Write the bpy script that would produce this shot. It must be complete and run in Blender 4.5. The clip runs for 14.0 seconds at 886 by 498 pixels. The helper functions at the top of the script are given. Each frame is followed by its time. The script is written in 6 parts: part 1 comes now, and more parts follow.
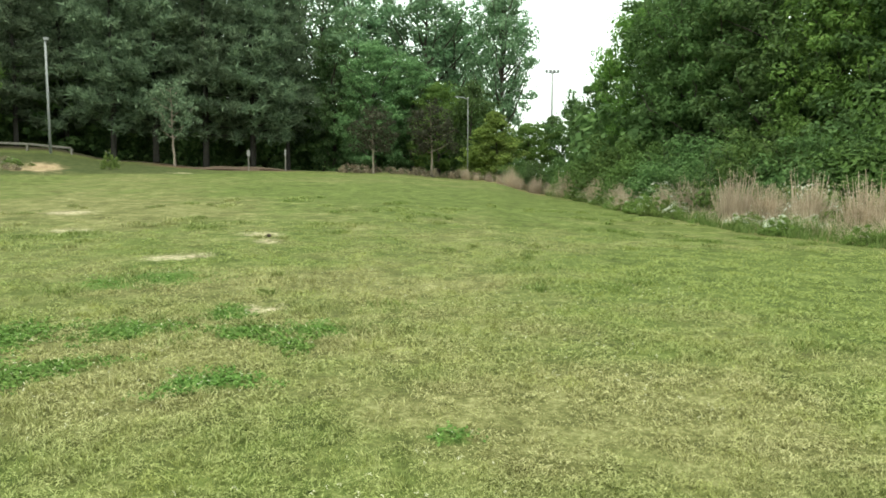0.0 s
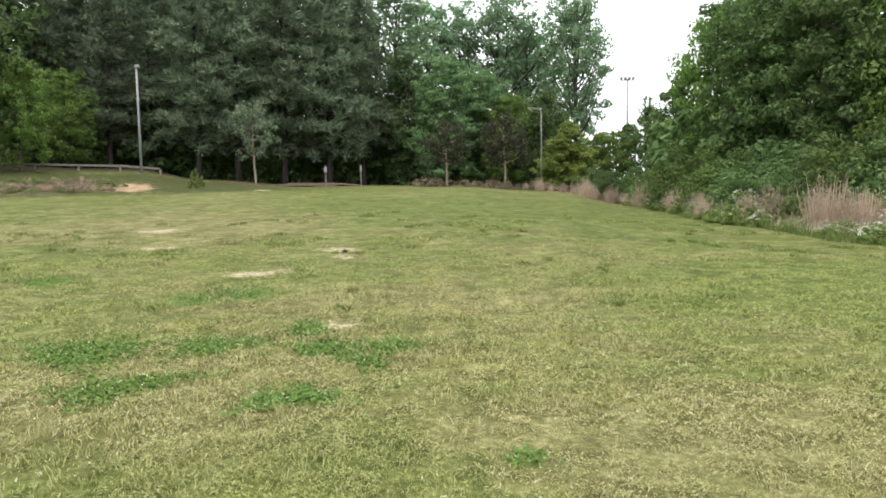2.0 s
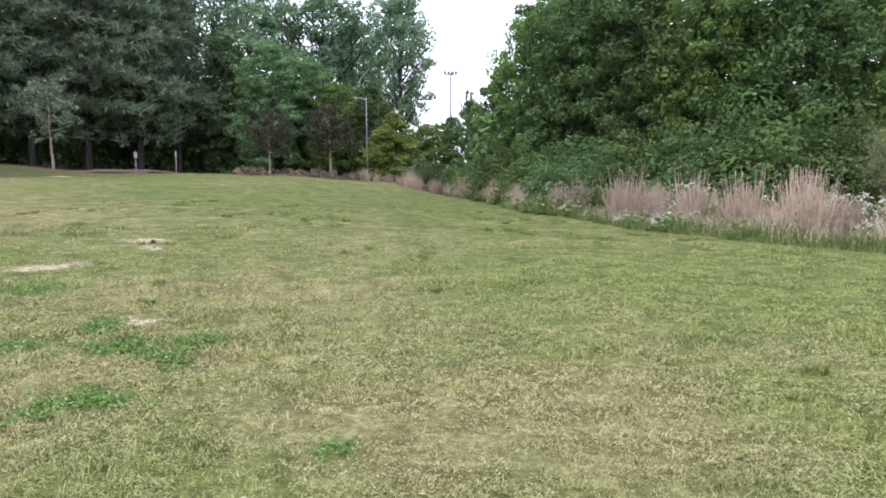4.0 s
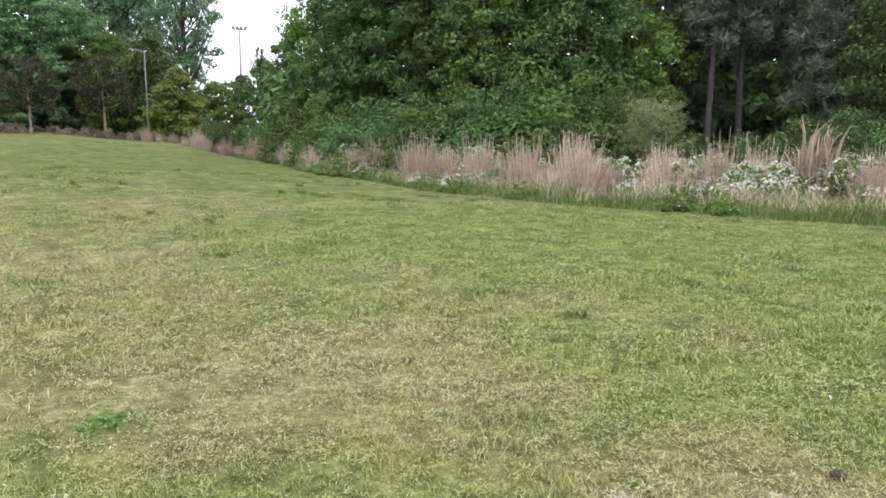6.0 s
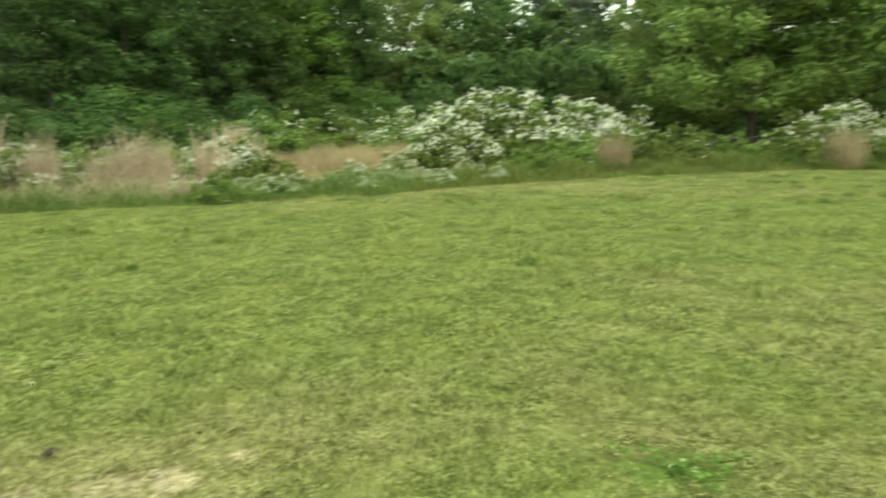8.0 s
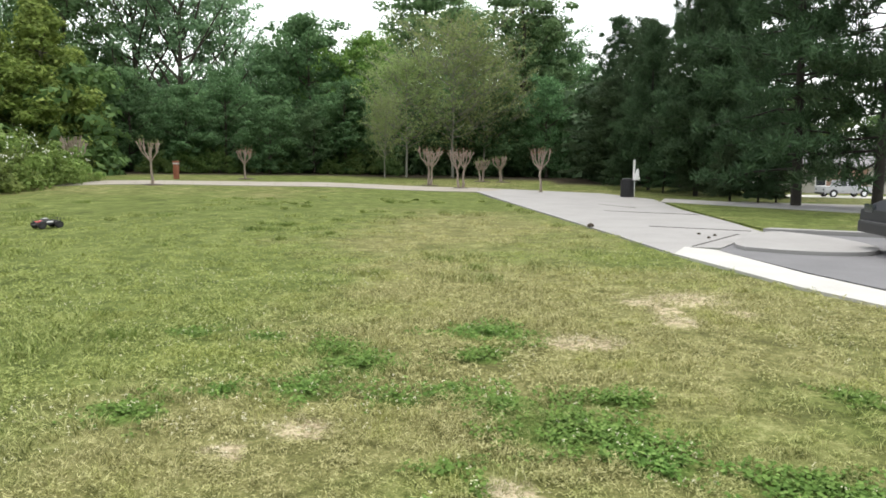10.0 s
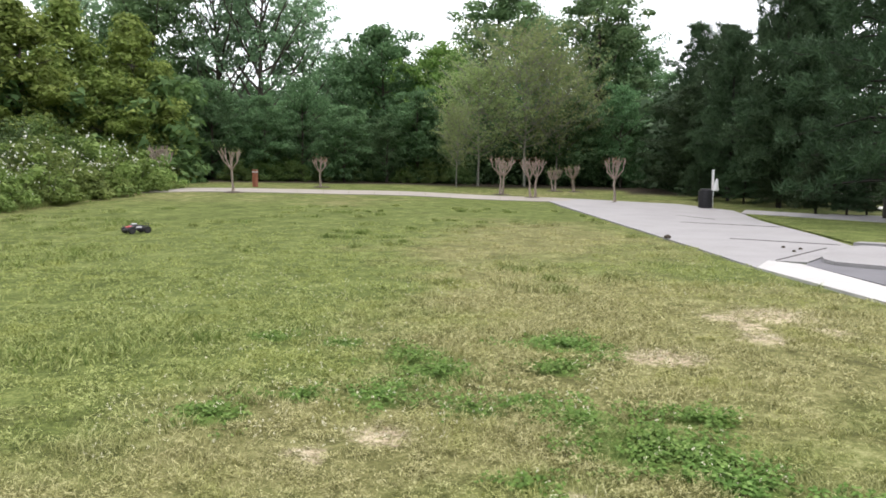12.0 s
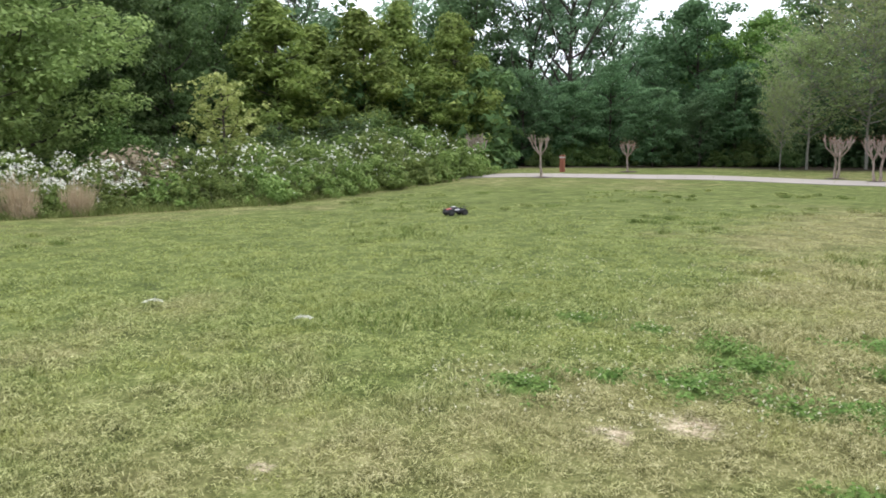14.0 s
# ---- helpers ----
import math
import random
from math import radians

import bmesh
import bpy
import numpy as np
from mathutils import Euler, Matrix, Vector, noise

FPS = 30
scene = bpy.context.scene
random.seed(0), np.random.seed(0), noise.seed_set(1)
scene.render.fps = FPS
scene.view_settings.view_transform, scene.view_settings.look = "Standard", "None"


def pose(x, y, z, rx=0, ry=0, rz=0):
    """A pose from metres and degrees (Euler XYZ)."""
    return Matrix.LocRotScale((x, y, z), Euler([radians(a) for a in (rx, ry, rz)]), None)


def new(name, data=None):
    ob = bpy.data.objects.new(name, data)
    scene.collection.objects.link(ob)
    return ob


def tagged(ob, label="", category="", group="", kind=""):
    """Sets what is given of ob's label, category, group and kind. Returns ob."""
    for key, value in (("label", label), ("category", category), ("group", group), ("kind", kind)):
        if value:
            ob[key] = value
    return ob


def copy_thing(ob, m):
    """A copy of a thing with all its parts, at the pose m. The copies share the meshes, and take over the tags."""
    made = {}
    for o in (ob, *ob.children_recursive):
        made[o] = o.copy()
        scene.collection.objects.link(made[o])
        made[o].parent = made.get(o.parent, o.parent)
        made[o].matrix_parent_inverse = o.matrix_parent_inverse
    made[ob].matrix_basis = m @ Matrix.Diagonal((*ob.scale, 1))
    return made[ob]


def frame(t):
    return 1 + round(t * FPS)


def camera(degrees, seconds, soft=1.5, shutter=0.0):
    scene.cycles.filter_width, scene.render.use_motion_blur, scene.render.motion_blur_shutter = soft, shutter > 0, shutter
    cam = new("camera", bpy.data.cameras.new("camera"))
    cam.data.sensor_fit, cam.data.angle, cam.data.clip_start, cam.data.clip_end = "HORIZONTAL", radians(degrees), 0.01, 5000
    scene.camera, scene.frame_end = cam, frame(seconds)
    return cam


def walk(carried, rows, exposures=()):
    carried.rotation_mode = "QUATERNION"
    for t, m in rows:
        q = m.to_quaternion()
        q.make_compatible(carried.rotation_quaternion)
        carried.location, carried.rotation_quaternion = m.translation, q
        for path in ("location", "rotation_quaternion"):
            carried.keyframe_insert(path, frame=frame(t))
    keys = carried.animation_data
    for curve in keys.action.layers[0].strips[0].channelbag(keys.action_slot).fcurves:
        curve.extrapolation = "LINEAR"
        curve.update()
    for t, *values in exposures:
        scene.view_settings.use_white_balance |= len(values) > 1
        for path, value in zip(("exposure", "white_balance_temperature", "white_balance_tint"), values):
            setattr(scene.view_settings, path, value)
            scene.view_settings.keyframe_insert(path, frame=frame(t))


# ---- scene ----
cam = camera(63.22, 14.0, soft=1.7, shutter=0.09)
PATH = [
    (0.0, pose(-0.034, -0.151, 1.548, 84.50, -0.09, -0.08)),
    (0.5, pose(-0.050, -0.065, 1.528, 85.60, -0.14, 2.59)),
    (1.0, pose(-0.046, -0.098, 1.545, 85.90, 0.30, 5.10)),
    (1.5, pose(-0.050, -0.132, 1.575, 85.69, 0.69, 6.15)),
    (2.0, pose(-0.028, -0.111, 1.582, 85.50, 1.12, 5.76)),
    (2.2, pose(-0.024, -0.050, 1.556, 85.45, 1.16, 5.04)),
    (4.3, pose(0.101, 0.023, 1.546, 84.23, 0.41, -10.58)),
    (4.5, pose(0.099, 0.050, 1.559, 83.97, 0.41, -12.40)),
    (5.0, pose(0.119, 0.027, 1.551, 83.31, 0.07, -16.51)),
    (5.5, pose(0.159, -0.010, 1.528, 82.53, -0.18, -20.46)),
    (6.0, pose(0.192, -0.068, 1.519, 81.60, -0.22, -23.79)),
    (6.5, pose(0.227, -0.073, 1.493, 80.25, 0.55, -26.13)),
    (7.0, pose(0.281, -0.072, 1.486, 78.83, 3.71, -30.25)),
    (7.5, pose(0.225, -0.048, 1.493, 78.46, 5.32, -46.75)),
    (7.8, pose(0.209, -0.137, 1.442, 79.26, 4.50, -61.32)),
    (7.9, pose(0.222, -0.086, 1.465, 79.14, 3.00, -71.94)),
    (8.0, pose(0.200, -0.165, 1.487, 80.05, 1.50, -83.46)),
    (8.1, pose(0.229, -0.278, 1.475, 81.26, 0.90, -95.18)),
    (8.2, pose(0.210, -0.382, 1.492, 82.80, 0.50, -106.90)),
    (8.3, pose(0.176, -0.488, 1.510, 83.76, 0.73, -118.67)),
    (8.4, pose(0.245, -0.611, 1.512, 84.26, 0.70, -130.44)),
    (8.5, pose(0.265, -0.665, 1.510, 84.35, 0.32, -142.16)),
    (8.6, pose(0.234, -0.603, 1.482, 84.34, 0.26, -152.78)),
    (8.7, pose(0.209, -0.583, 1.492, 83.99, -0.13, -161.10)),
    (8.8, pose(0.207, -0.525, 1.518, 83.51, -0.05, -165.40)),
    (8.9, pose(0.197, -0.535, 1.516, 83.24, -0.21, -167.90)),
    (9.0, pose(0.230, -0.584, 1.500, 83.01, 0.05, -169.63)),
    (9.2, pose(0.253, -0.698, 1.494, 82.81, -0.07, -171.36)),
    (11.3, pose(0.304, -0.836, 1.490, 83.55, -0.64, -170.58)),
    (11.5, pose(0.306, -0.818, 1.495, 83.58, -0.52, -169.31)),
    (12.0, pose(0.324, -0.790, 1.501, 83.69, -0.30, -165.73)),
    (12.5, pose(0.336, -0.766, 1.502, 83.87, -0.00, -161.46)),
    (13.0, pose(0.359, -0.748, 1.500, 83.81, 0.03, -156.54)),
    (13.5, pose(0.361, -0.753, 1.498, 83.36, 0.33, -150.95)),
    (14.0, pose(0.345, -0.713, 1.487, 82.62, 0.73, -141.91)),
]
walk(cam, PATH, exposures=[(0.0, 0.0, 6810, -4), (0.5, 0.0, 6620, 7), (1.0, 0, 6360, 16), (1.5, 0.0, 6370, 19), (2.0, 0, 6540, 19), (4.5, 0.0, 5740, 32), (5.5, 0.0, 5840, 27), (6.0, 0, 6010, 24), (6.5, 0.0, 6490, 11), (7.0, -0.03, 6870, 2), (7.5, -0.05, 7230, -6), (8.0, -0.05, 7700, -13), (8.5, -0.05, 7100, -8), (9.0, 0.0, 6670, 4), (11.5, 0.0, 6530, 18), (12.5, -0.05, 6330, 23), (13.0, -0.03, 6300, 24), (13.5, -0.02, 6110, 26), (14.0, 0.0, 6110, 21)])


# ---- world, sun, exposure ----
EYE = 1.5
world = bpy.data.worlds.new("overcast")
scene.world = world
world.use_nodes = True
wn, wl = world.node_tree.nodes, world.node_tree.links
wn.clear()
sky = wn.new("ShaderNodeTexSky")
sky.sky_type = "NISHITA"
sky.sun_disc = False
sky.sun_elevation, sky.sun_rotation = radians(72), radians(200)
sky.air_density, sky.dust_density = 1.0, 4.0
bg_sky = wn.new("ShaderNodeBackground")
bg_sky.inputs[1].default_value = 0.06
wl.new(sky.outputs[0], bg_sky.inputs[0])
bg_cloud = wn.new("ShaderNodeBackground")
bg_cloud.inputs[0].default_value = (0.95, 1.0, 0.985, 1)
bg_cloud.inputs[1].default_value = 1.85
both = wn.new("ShaderNodeAddShader")
wl.new(bg_sky.outputs[0], both.inputs[0])
wl.new(bg_cloud.outputs[0], both.inputs[1])
wl.new(both.outputs[0], wn.new("ShaderNodeOutputWorld").inputs[0])
sun_data = bpy.data.lights.new("sun", "SUN")
sun_data.energy, sun_data.angle, sun_data.color = 1.5, radians(14), (1.0, 0.96, 0.88)
sun = new("sun", sun_data)
sun.matrix_world = pose(0, 0, 40, 18, 0, -20)


# ---- materials ----
def mat(name):
    m = bpy.data.materials.new(name)
    m.use_nodes = True
    n = m.node_tree.nodes
    return m, n, m.node_tree.links, n["Principled BSDF"]


def ramp(n, stops, interp="LINEAR"):
    r = n.new("ShaderNodeValToRGB")
    r.color_ramp.interpolation = interp
    while len(r.color_ramp.elements) < len(stops):
        r.color_ramp.elements.new(0.5)
    for e, (p, c) in zip(r.color_ramp.elements, stops):
        e.position, e.color = p, (*c, 1)
    return r


def tex(n, l, scale, detail=4.0, rough=0.6, coord=None, dist=0.0):
    t = n.new("ShaderNodeTexNoise")
    t.inputs["Scale"].default_value, t.inputs["Detail"].default_value = scale, detail
    t.inputs["Roughness"].default_value, t.inputs["Distortion"].default_value = rough, dist
    if coord is not None:
        l.new(coord, t.inputs["Vector"])
    return t


def mixc(n, l, fac, a, b, mode="MIX"):
    m = n.new("ShaderNodeMix")
    m.data_type, m.blend_type = "RGBA", mode
    for sock, v in ((m.inputs[0], fac), (m.inputs[6], a), (m.inputs[7], b)):
        if isinstance(v, (int, float)):
            sock.default_value = v
        elif isinstance(v, tuple):
            sock.default_value = (*v, 1)
        else:
            l.new(v, sock)
    return m.outputs[2]


def math_node(n, l, op, a, b=None, clamp=False):
    m = n.new("ShaderNodeMath")
    m.operation, m.use_clamp = op, clamp
    for sock, v in zip(m.inputs, (a, b)):
        if v is None:
            continue
        if isinstance(v, (int, float)):
            sock.default_value = v
        else:
            l.new(v, sock)
    return m.outputs[0]


def bump(n, l, p, height, strength, distance):
    b = n.new("ShaderNodeBump")
    b.inputs["Strength"].default_value, b.inputs["Distance"].default_value = strength, distance
    l.new(height, b.inputs["Height"])
    l.new(b.outputs[0], p.inputs["Normal"])


def leaf_mat(name, dark, mid, light, rough=0.55, lucent=0.42, spread=0.22, patch=0.55, hue=0.04):
    """Foliage: colour varies leaf by leaf, clump by clump and plant by plant."""
    m, n, l, p = mat(name)
    geo, info, co = n.new("ShaderNodeNewGeometry"), n.new("ShaderNodeObjectInfo"), n.new("ShaderNodeTexCoord")
    r = ramp(n, [(0.0, dark), (0.55, mid), (1.0, light)])
    big = tex(n, l, patch, 3.0, coord=co.outputs["Object"])
    v = math_node(n, l, "ADD", math_node(n, l, "MULTIPLY", geo.outputs["Random Per Island"], 0.55),
                  math_node(n, l, "MULTIPLY", big.outputs["Fac"], 0.45))
    l.new(v, r.inputs[0])
    hsv = n.new("ShaderNodeHueSaturation")
    l.new(r.outputs[0], hsv.inputs["Color"])
    shift = math_node(n, l, "MULTIPLY_ADD", info.outputs["Random"], hue)
    n[-1].inputs[2].default_value = 0.5 - hue / 2
    l.new(shift, hsv.inputs["Hue"])
    val = math_node(n, l, "MULTIPLY_ADD", info.outputs["Random"], spread * 2)
    n[-1].inputs[2].default_value = 1 - spread
    l.new(val, hsv.inputs["Value"])
    l.new(hsv.outputs[0], p.inputs["Base Color"])
    p.inputs["Roughness"].default_value = rough + 0.1
    p.inputs["Specular IOR Level"].default_value = 0.16
    tr = n.new("ShaderNodeBsdfTranslucent")
    l.new(hsv.outputs[0], tr.inputs[0])
    mx = n.new("ShaderNodeMixShader")
    mx.inputs[0].default_value = lucent
    l.new(p.outputs[0], mx.inputs[1])
    l.new(tr.outputs[0], mx.inputs[2])
    l.new(mx.outputs[0], n["Material Output"].inputs[0])
    return m


def rough_mat(name, stops, scale, rough=0.9, bump_s=0.4, bump_d=0.02, scale2=None, metal=0.0, coord="Object"):
    m, n, l, p = mat(name)
    co = n.new("ShaderNodeTexCoord").outputs[coord]
    a, b = tex(n, l, scale, 6, 0.65, co), tex(n, l, scale2 or scale * 7, 4, 0.6, co)
    v = math_node(n, l, "ADD", math_node(n, l, "MULTIPLY", a.outputs["Fac"], 0.6), math_node(n, l, "MULTIPLY", b.outputs["Fac"], 0.4))
    r = ramp(n, stops)
    l.new(v, r.inputs[0])
    l.new(r.outputs[0], p.inputs["Base Color"])
    p.inputs["Roughness"].default_value, p.inputs["Metallic"].default_value = rough, metal
    bump(n, l, p, v, bump_s, bump_d)
    return m


def plain_mat(name, col, rough=0.5, metal=0.0, vary=0.12):
    dk = tuple(c * (1 - vary) for c in col)
    lt = tuple(min(1, c * (1 + vary)) for c in col)
    return rough_mat(name, [(0.3, dk), (0.7, lt)], 6.0, rough, 0.08, 0.003, metal=metal)


BARK = rough_mat("bark", [(0.3, (0.035, 0.028, 0.022)), (0.7, (0.12, 0.10, 0.08))], 5, 0.95, 0.8, 0.03)
PINE_BARK = rough_mat("pine_bark", [(0.3, (0.04, 0.038, 0.032)), (0.7, (0.115, 0.108, 0.09))], 4, 0.95, 0.8, 0.03)
GREY_BARK = rough_mat("grey_bark", [(0.3, (0.12, 0.12, 0.095)), (0.7, (0.29, 0.285, 0.23))], 7, 0.9, 0.4, 0.01)
DARK_BARK = rough_mat("dark_bark", [(0.3, (0.018, 0.016, 0.013)), (0.7, (0.055, 0.048, 0.04))], 4, 0.95, 0.8, 0.03)
PALE_BARK = rough_mat("pale_bark", [(0.3, (0.19, 0.15, 0.12)), (0.7, (0.38, 0.31, 0.25))], 7, 0.85, 0.4, 0.01)
LEAF_GREEN = leaf_mat("leaf_green", (0.033, 0.060, 0.020), (0.096, 0.164, 0.053), (0.21, 0.305, 0.105), hue=0.02)
LEAF_BRIGHT = leaf_mat("leaf_bright", (0.056, 0.106, 0.024), (0.155, 0.272, 0.060), (0.31, 0.45, 0.125), hue=0.015)
LEAF_OLIVE = leaf_mat("leaf_olive", (0.068, 0.105, 0.024), (0.200, 0.272, 0.062), (0.42, 0.49, 0.14), hue=0.02)
LEAF_YELLOW = leaf_mat("leaf_yellow", (0.16, 0.20, 0.055), (0.31, 0.36, 0.11), (0.46, 0.50, 0.20), hue=0.0)
LEAF_BLUE = leaf_mat("leaf_bluegreen", (0.078, 0.145, 0.074), (0.214, 0.352, 0.188), (0.43, 0.59, 0.35), hue=0.02)
LEAF_DEEP = leaf_mat("leaf_deep", (0.040, 0.085, 0.035), (0.114, 0.220, 0.092), (0.25, 0.385, 0.18), hue=0.02)
LEAF_MID = leaf_mat("leaf_mid", (0.052, 0.100, 0.040), (0.144, 0.247, 0.100), (0.29, 0.41, 0.19), hue=0.02)
LEAF_SHRUB = leaf_mat("leaf_shrub", (0.036, 0.062, 0.016), (0.100, 0.165, 0.042), (0.21, 0.30, 0.09), hue=0.02)
LEAF_PLUM = leaf_mat("leaf_plum", (0.02, 0.022, 0.014), (0.055, 0.056, 0.033), (0.11, 0.115, 0.065), hue=0.02)
LEAF_BUD = leaf_mat("leaf_bud", (0.135, 0.18, 0.07), (0.27, 0.345, 0.135), (0.45, 0.53, 0.23), hue=0.02)
BRAMBLE_LEAF = leaf_mat("bramble_leaf", (0.066, 0.105, 0.025), (0.170, 0.245, 0.062), (0.34, 0.43, 0.135), hue=0.025)
NEEDLE = leaf_mat("needle", (0.054, 0.079, 0.048), (0.138, 0.190, 0.112), (0.265, 0.33, 0.198), lucent=0.3, hue=0.02)
NEEDLE_DARK = leaf_mat("needle_dark", (0.023, 0.042, 0.019), (0.057, 0.096, 0.045), (0.116, 0.176, 0.088), lucent=0.25)
BLOSSOM = leaf_mat("blossom_white", (0.64, 0.65, 0.54), (0.77, 0.78, 0.67), (0.85, 0.86, 0.77), spread=0.05, hue=0.0, lucent=0.2)
PETAL = leaf_mat("petal", (0.62, 0.59, 0.42), (0.76, 0.73, 0.54), (0.85, 0.82, 0.65), spread=0.05, hue=0.0, lucent=0.2)
LEAF_FEATHER = leaf_mat("leaf_feather", (0.095, 0.140, 0.042), (0.235, 0.32, 0.100), (0.42, 0.50, 0.19), lucent=0.5, hue=0.02)
STRAW = leaf_mat("straw", (0.262, 0.203, 0.147), (0.525, 0.424, 0.318), (0.796, 0.692, 0.552), 0.8, 0.4, 0.25, 1.6, 0.012)
STRAW_GOLD = leaf_mat("straw_gold", (0.28, 0.22, 0.125), (0.50, 0.415, 0.26), (0.68, 0.59, 0.41), 0.8, 0.25, 0.15)
TWIG = leaf_mat("dry_twig", (0.13, 0.11, 0.07), (0.27, 0.225, 0.15), (0.42, 0.36, 0.26), 0.9, 0.2, 0.1, 0.55, 0.015)
TALL_BLADE = leaf_mat("tall_grass_blade", (0.070, 0.110, 0.028), (0.17, 0.235, 0.068), (0.36, 0.38, 0.16), 0.6, 0.45, 0.0)
CLOVER = leaf_mat("clover_leaf", (0.044, 0.096, 0.016), (0.125, 0.222, 0.045), (0.28, 0.39, 0.115), 0.6, 0.25, 0.06, 3.0, 0.015)
CONCRETE = rough_mat("concrete", [(0.25, (0.20, 0.196, 0.188)), (0.5, (0.27, 0.264, 0.255)), (0.75, (0.31, 0.305, 0.295))], 0.8, 0.9, 0.15, 0.004, 30)
PALE_CONCRETE = rough_mat("pale_concrete", [(0.25, (0.34, 0.335, 0.315)), (0.5, (0.42, 0.413, 0.39)), (0.75, (0.48, 0.472, 0.445))], 1.2, 0.9, 0.15, 0.004, 30)
PATH_CONCRETE = rough_mat("path_concrete", [(0.25, (0.22, 0.20, 0.17)), (0.75, (0.32, 0.295, 0.25))], 0.9, 0.9, 0.15, 0.004, 30)
ASPHALT = rough_mat("asphalt", [(0.3, (0.11, 0.11, 0.115)), (0.7, (0.17, 0.17, 0.175))], 1.0, 0.92, 0.3, 0.004, 60)
JOINT = plain_mat("joint_filler", (0.07, 0.065, 0.06), 0.95)
STEEL = plain_mat("galvanised_steel", (0.27, 0.275, 0.275), 0.6, 0.2)
WOOD_RAIL = rough_mat("weathered_timber", [(0.3, (0.13, 0.12, 0.10)), (0.7, (0.25, 0.23, 0.20))], 4, 0.9, 0.3, 0.005)
WHITE_PAINT = plain_mat("white_paint", (0.74, 0.74, 0.73), 0.55)
BLACK_RUBBER = plain_mat("black_rubber", (0.018, 0.018, 0.018), 0.85)
BLACK_PLASTIC = plain_mat("black_plastic", (0.022, 0.022, 0.024), 0.5)
RED_PAINT = plain_mat("red_paint", (0.62, 0.03, 0.035), 0.35)
SILVER_PAINT = plain_mat("silver_paint", (0.72, 0.73, 0.74), 0.35, 0.0)
NAVY_PAINT = plain_mat("navy_paint", (0.012, 0.014, 0.02), 0.35, 0.0)
TRUCK_PAINT = plain_mat("truck_paint", (0.34, 0.35, 0.36), 0.4)
RUST_WOOD = rough_mat("red_brown_timber", [(0.3, (0.17, 0.055, 0.03)), (0.7, (0.30, 0.11, 0.06))], 5, 0.85, 0.3, 0.005)
DUNG = rough_mat("dark_dung", [(0.3, (0.02, 0.015, 0.01)), (0.7, (0.07, 0.05, 0.03))], 30, 0.9, 0.8, 0.01)
MULCH = rough_mat("mulch", [(0.3, (0.05, 0.032, 0.021)), (0.7, (0.12, 0.08, 0.052))], 6, 0.95, 0.8, 0.03)
BRICK_RED = rough_mat("brick_wall", [(0.3, (0.24, 0.15, 0.11)), (0.7, (0.36, 0.23, 0.18))], 3, 0.9, 0.3, 0.01)
BEIGE_WALL = plain_mat("beige_siding", (0.40, 0.38, 0.34), 0.8)
ROOF_GREY = rough_mat("grey_shingle", [(0.3, (0.16, 0.16, 0.17)), (0.7, (0.30, 0.29, 0.29))], 5, 0.9, 0.4, 0.02)
gm, gn, gl, gp = mat("window_glass")
gp.inputs["Base Color"].default_value, gp.inputs["Roughness"].default_value = (0.03, 0.035, 0.04, 1), 0.08
GLASS = gm

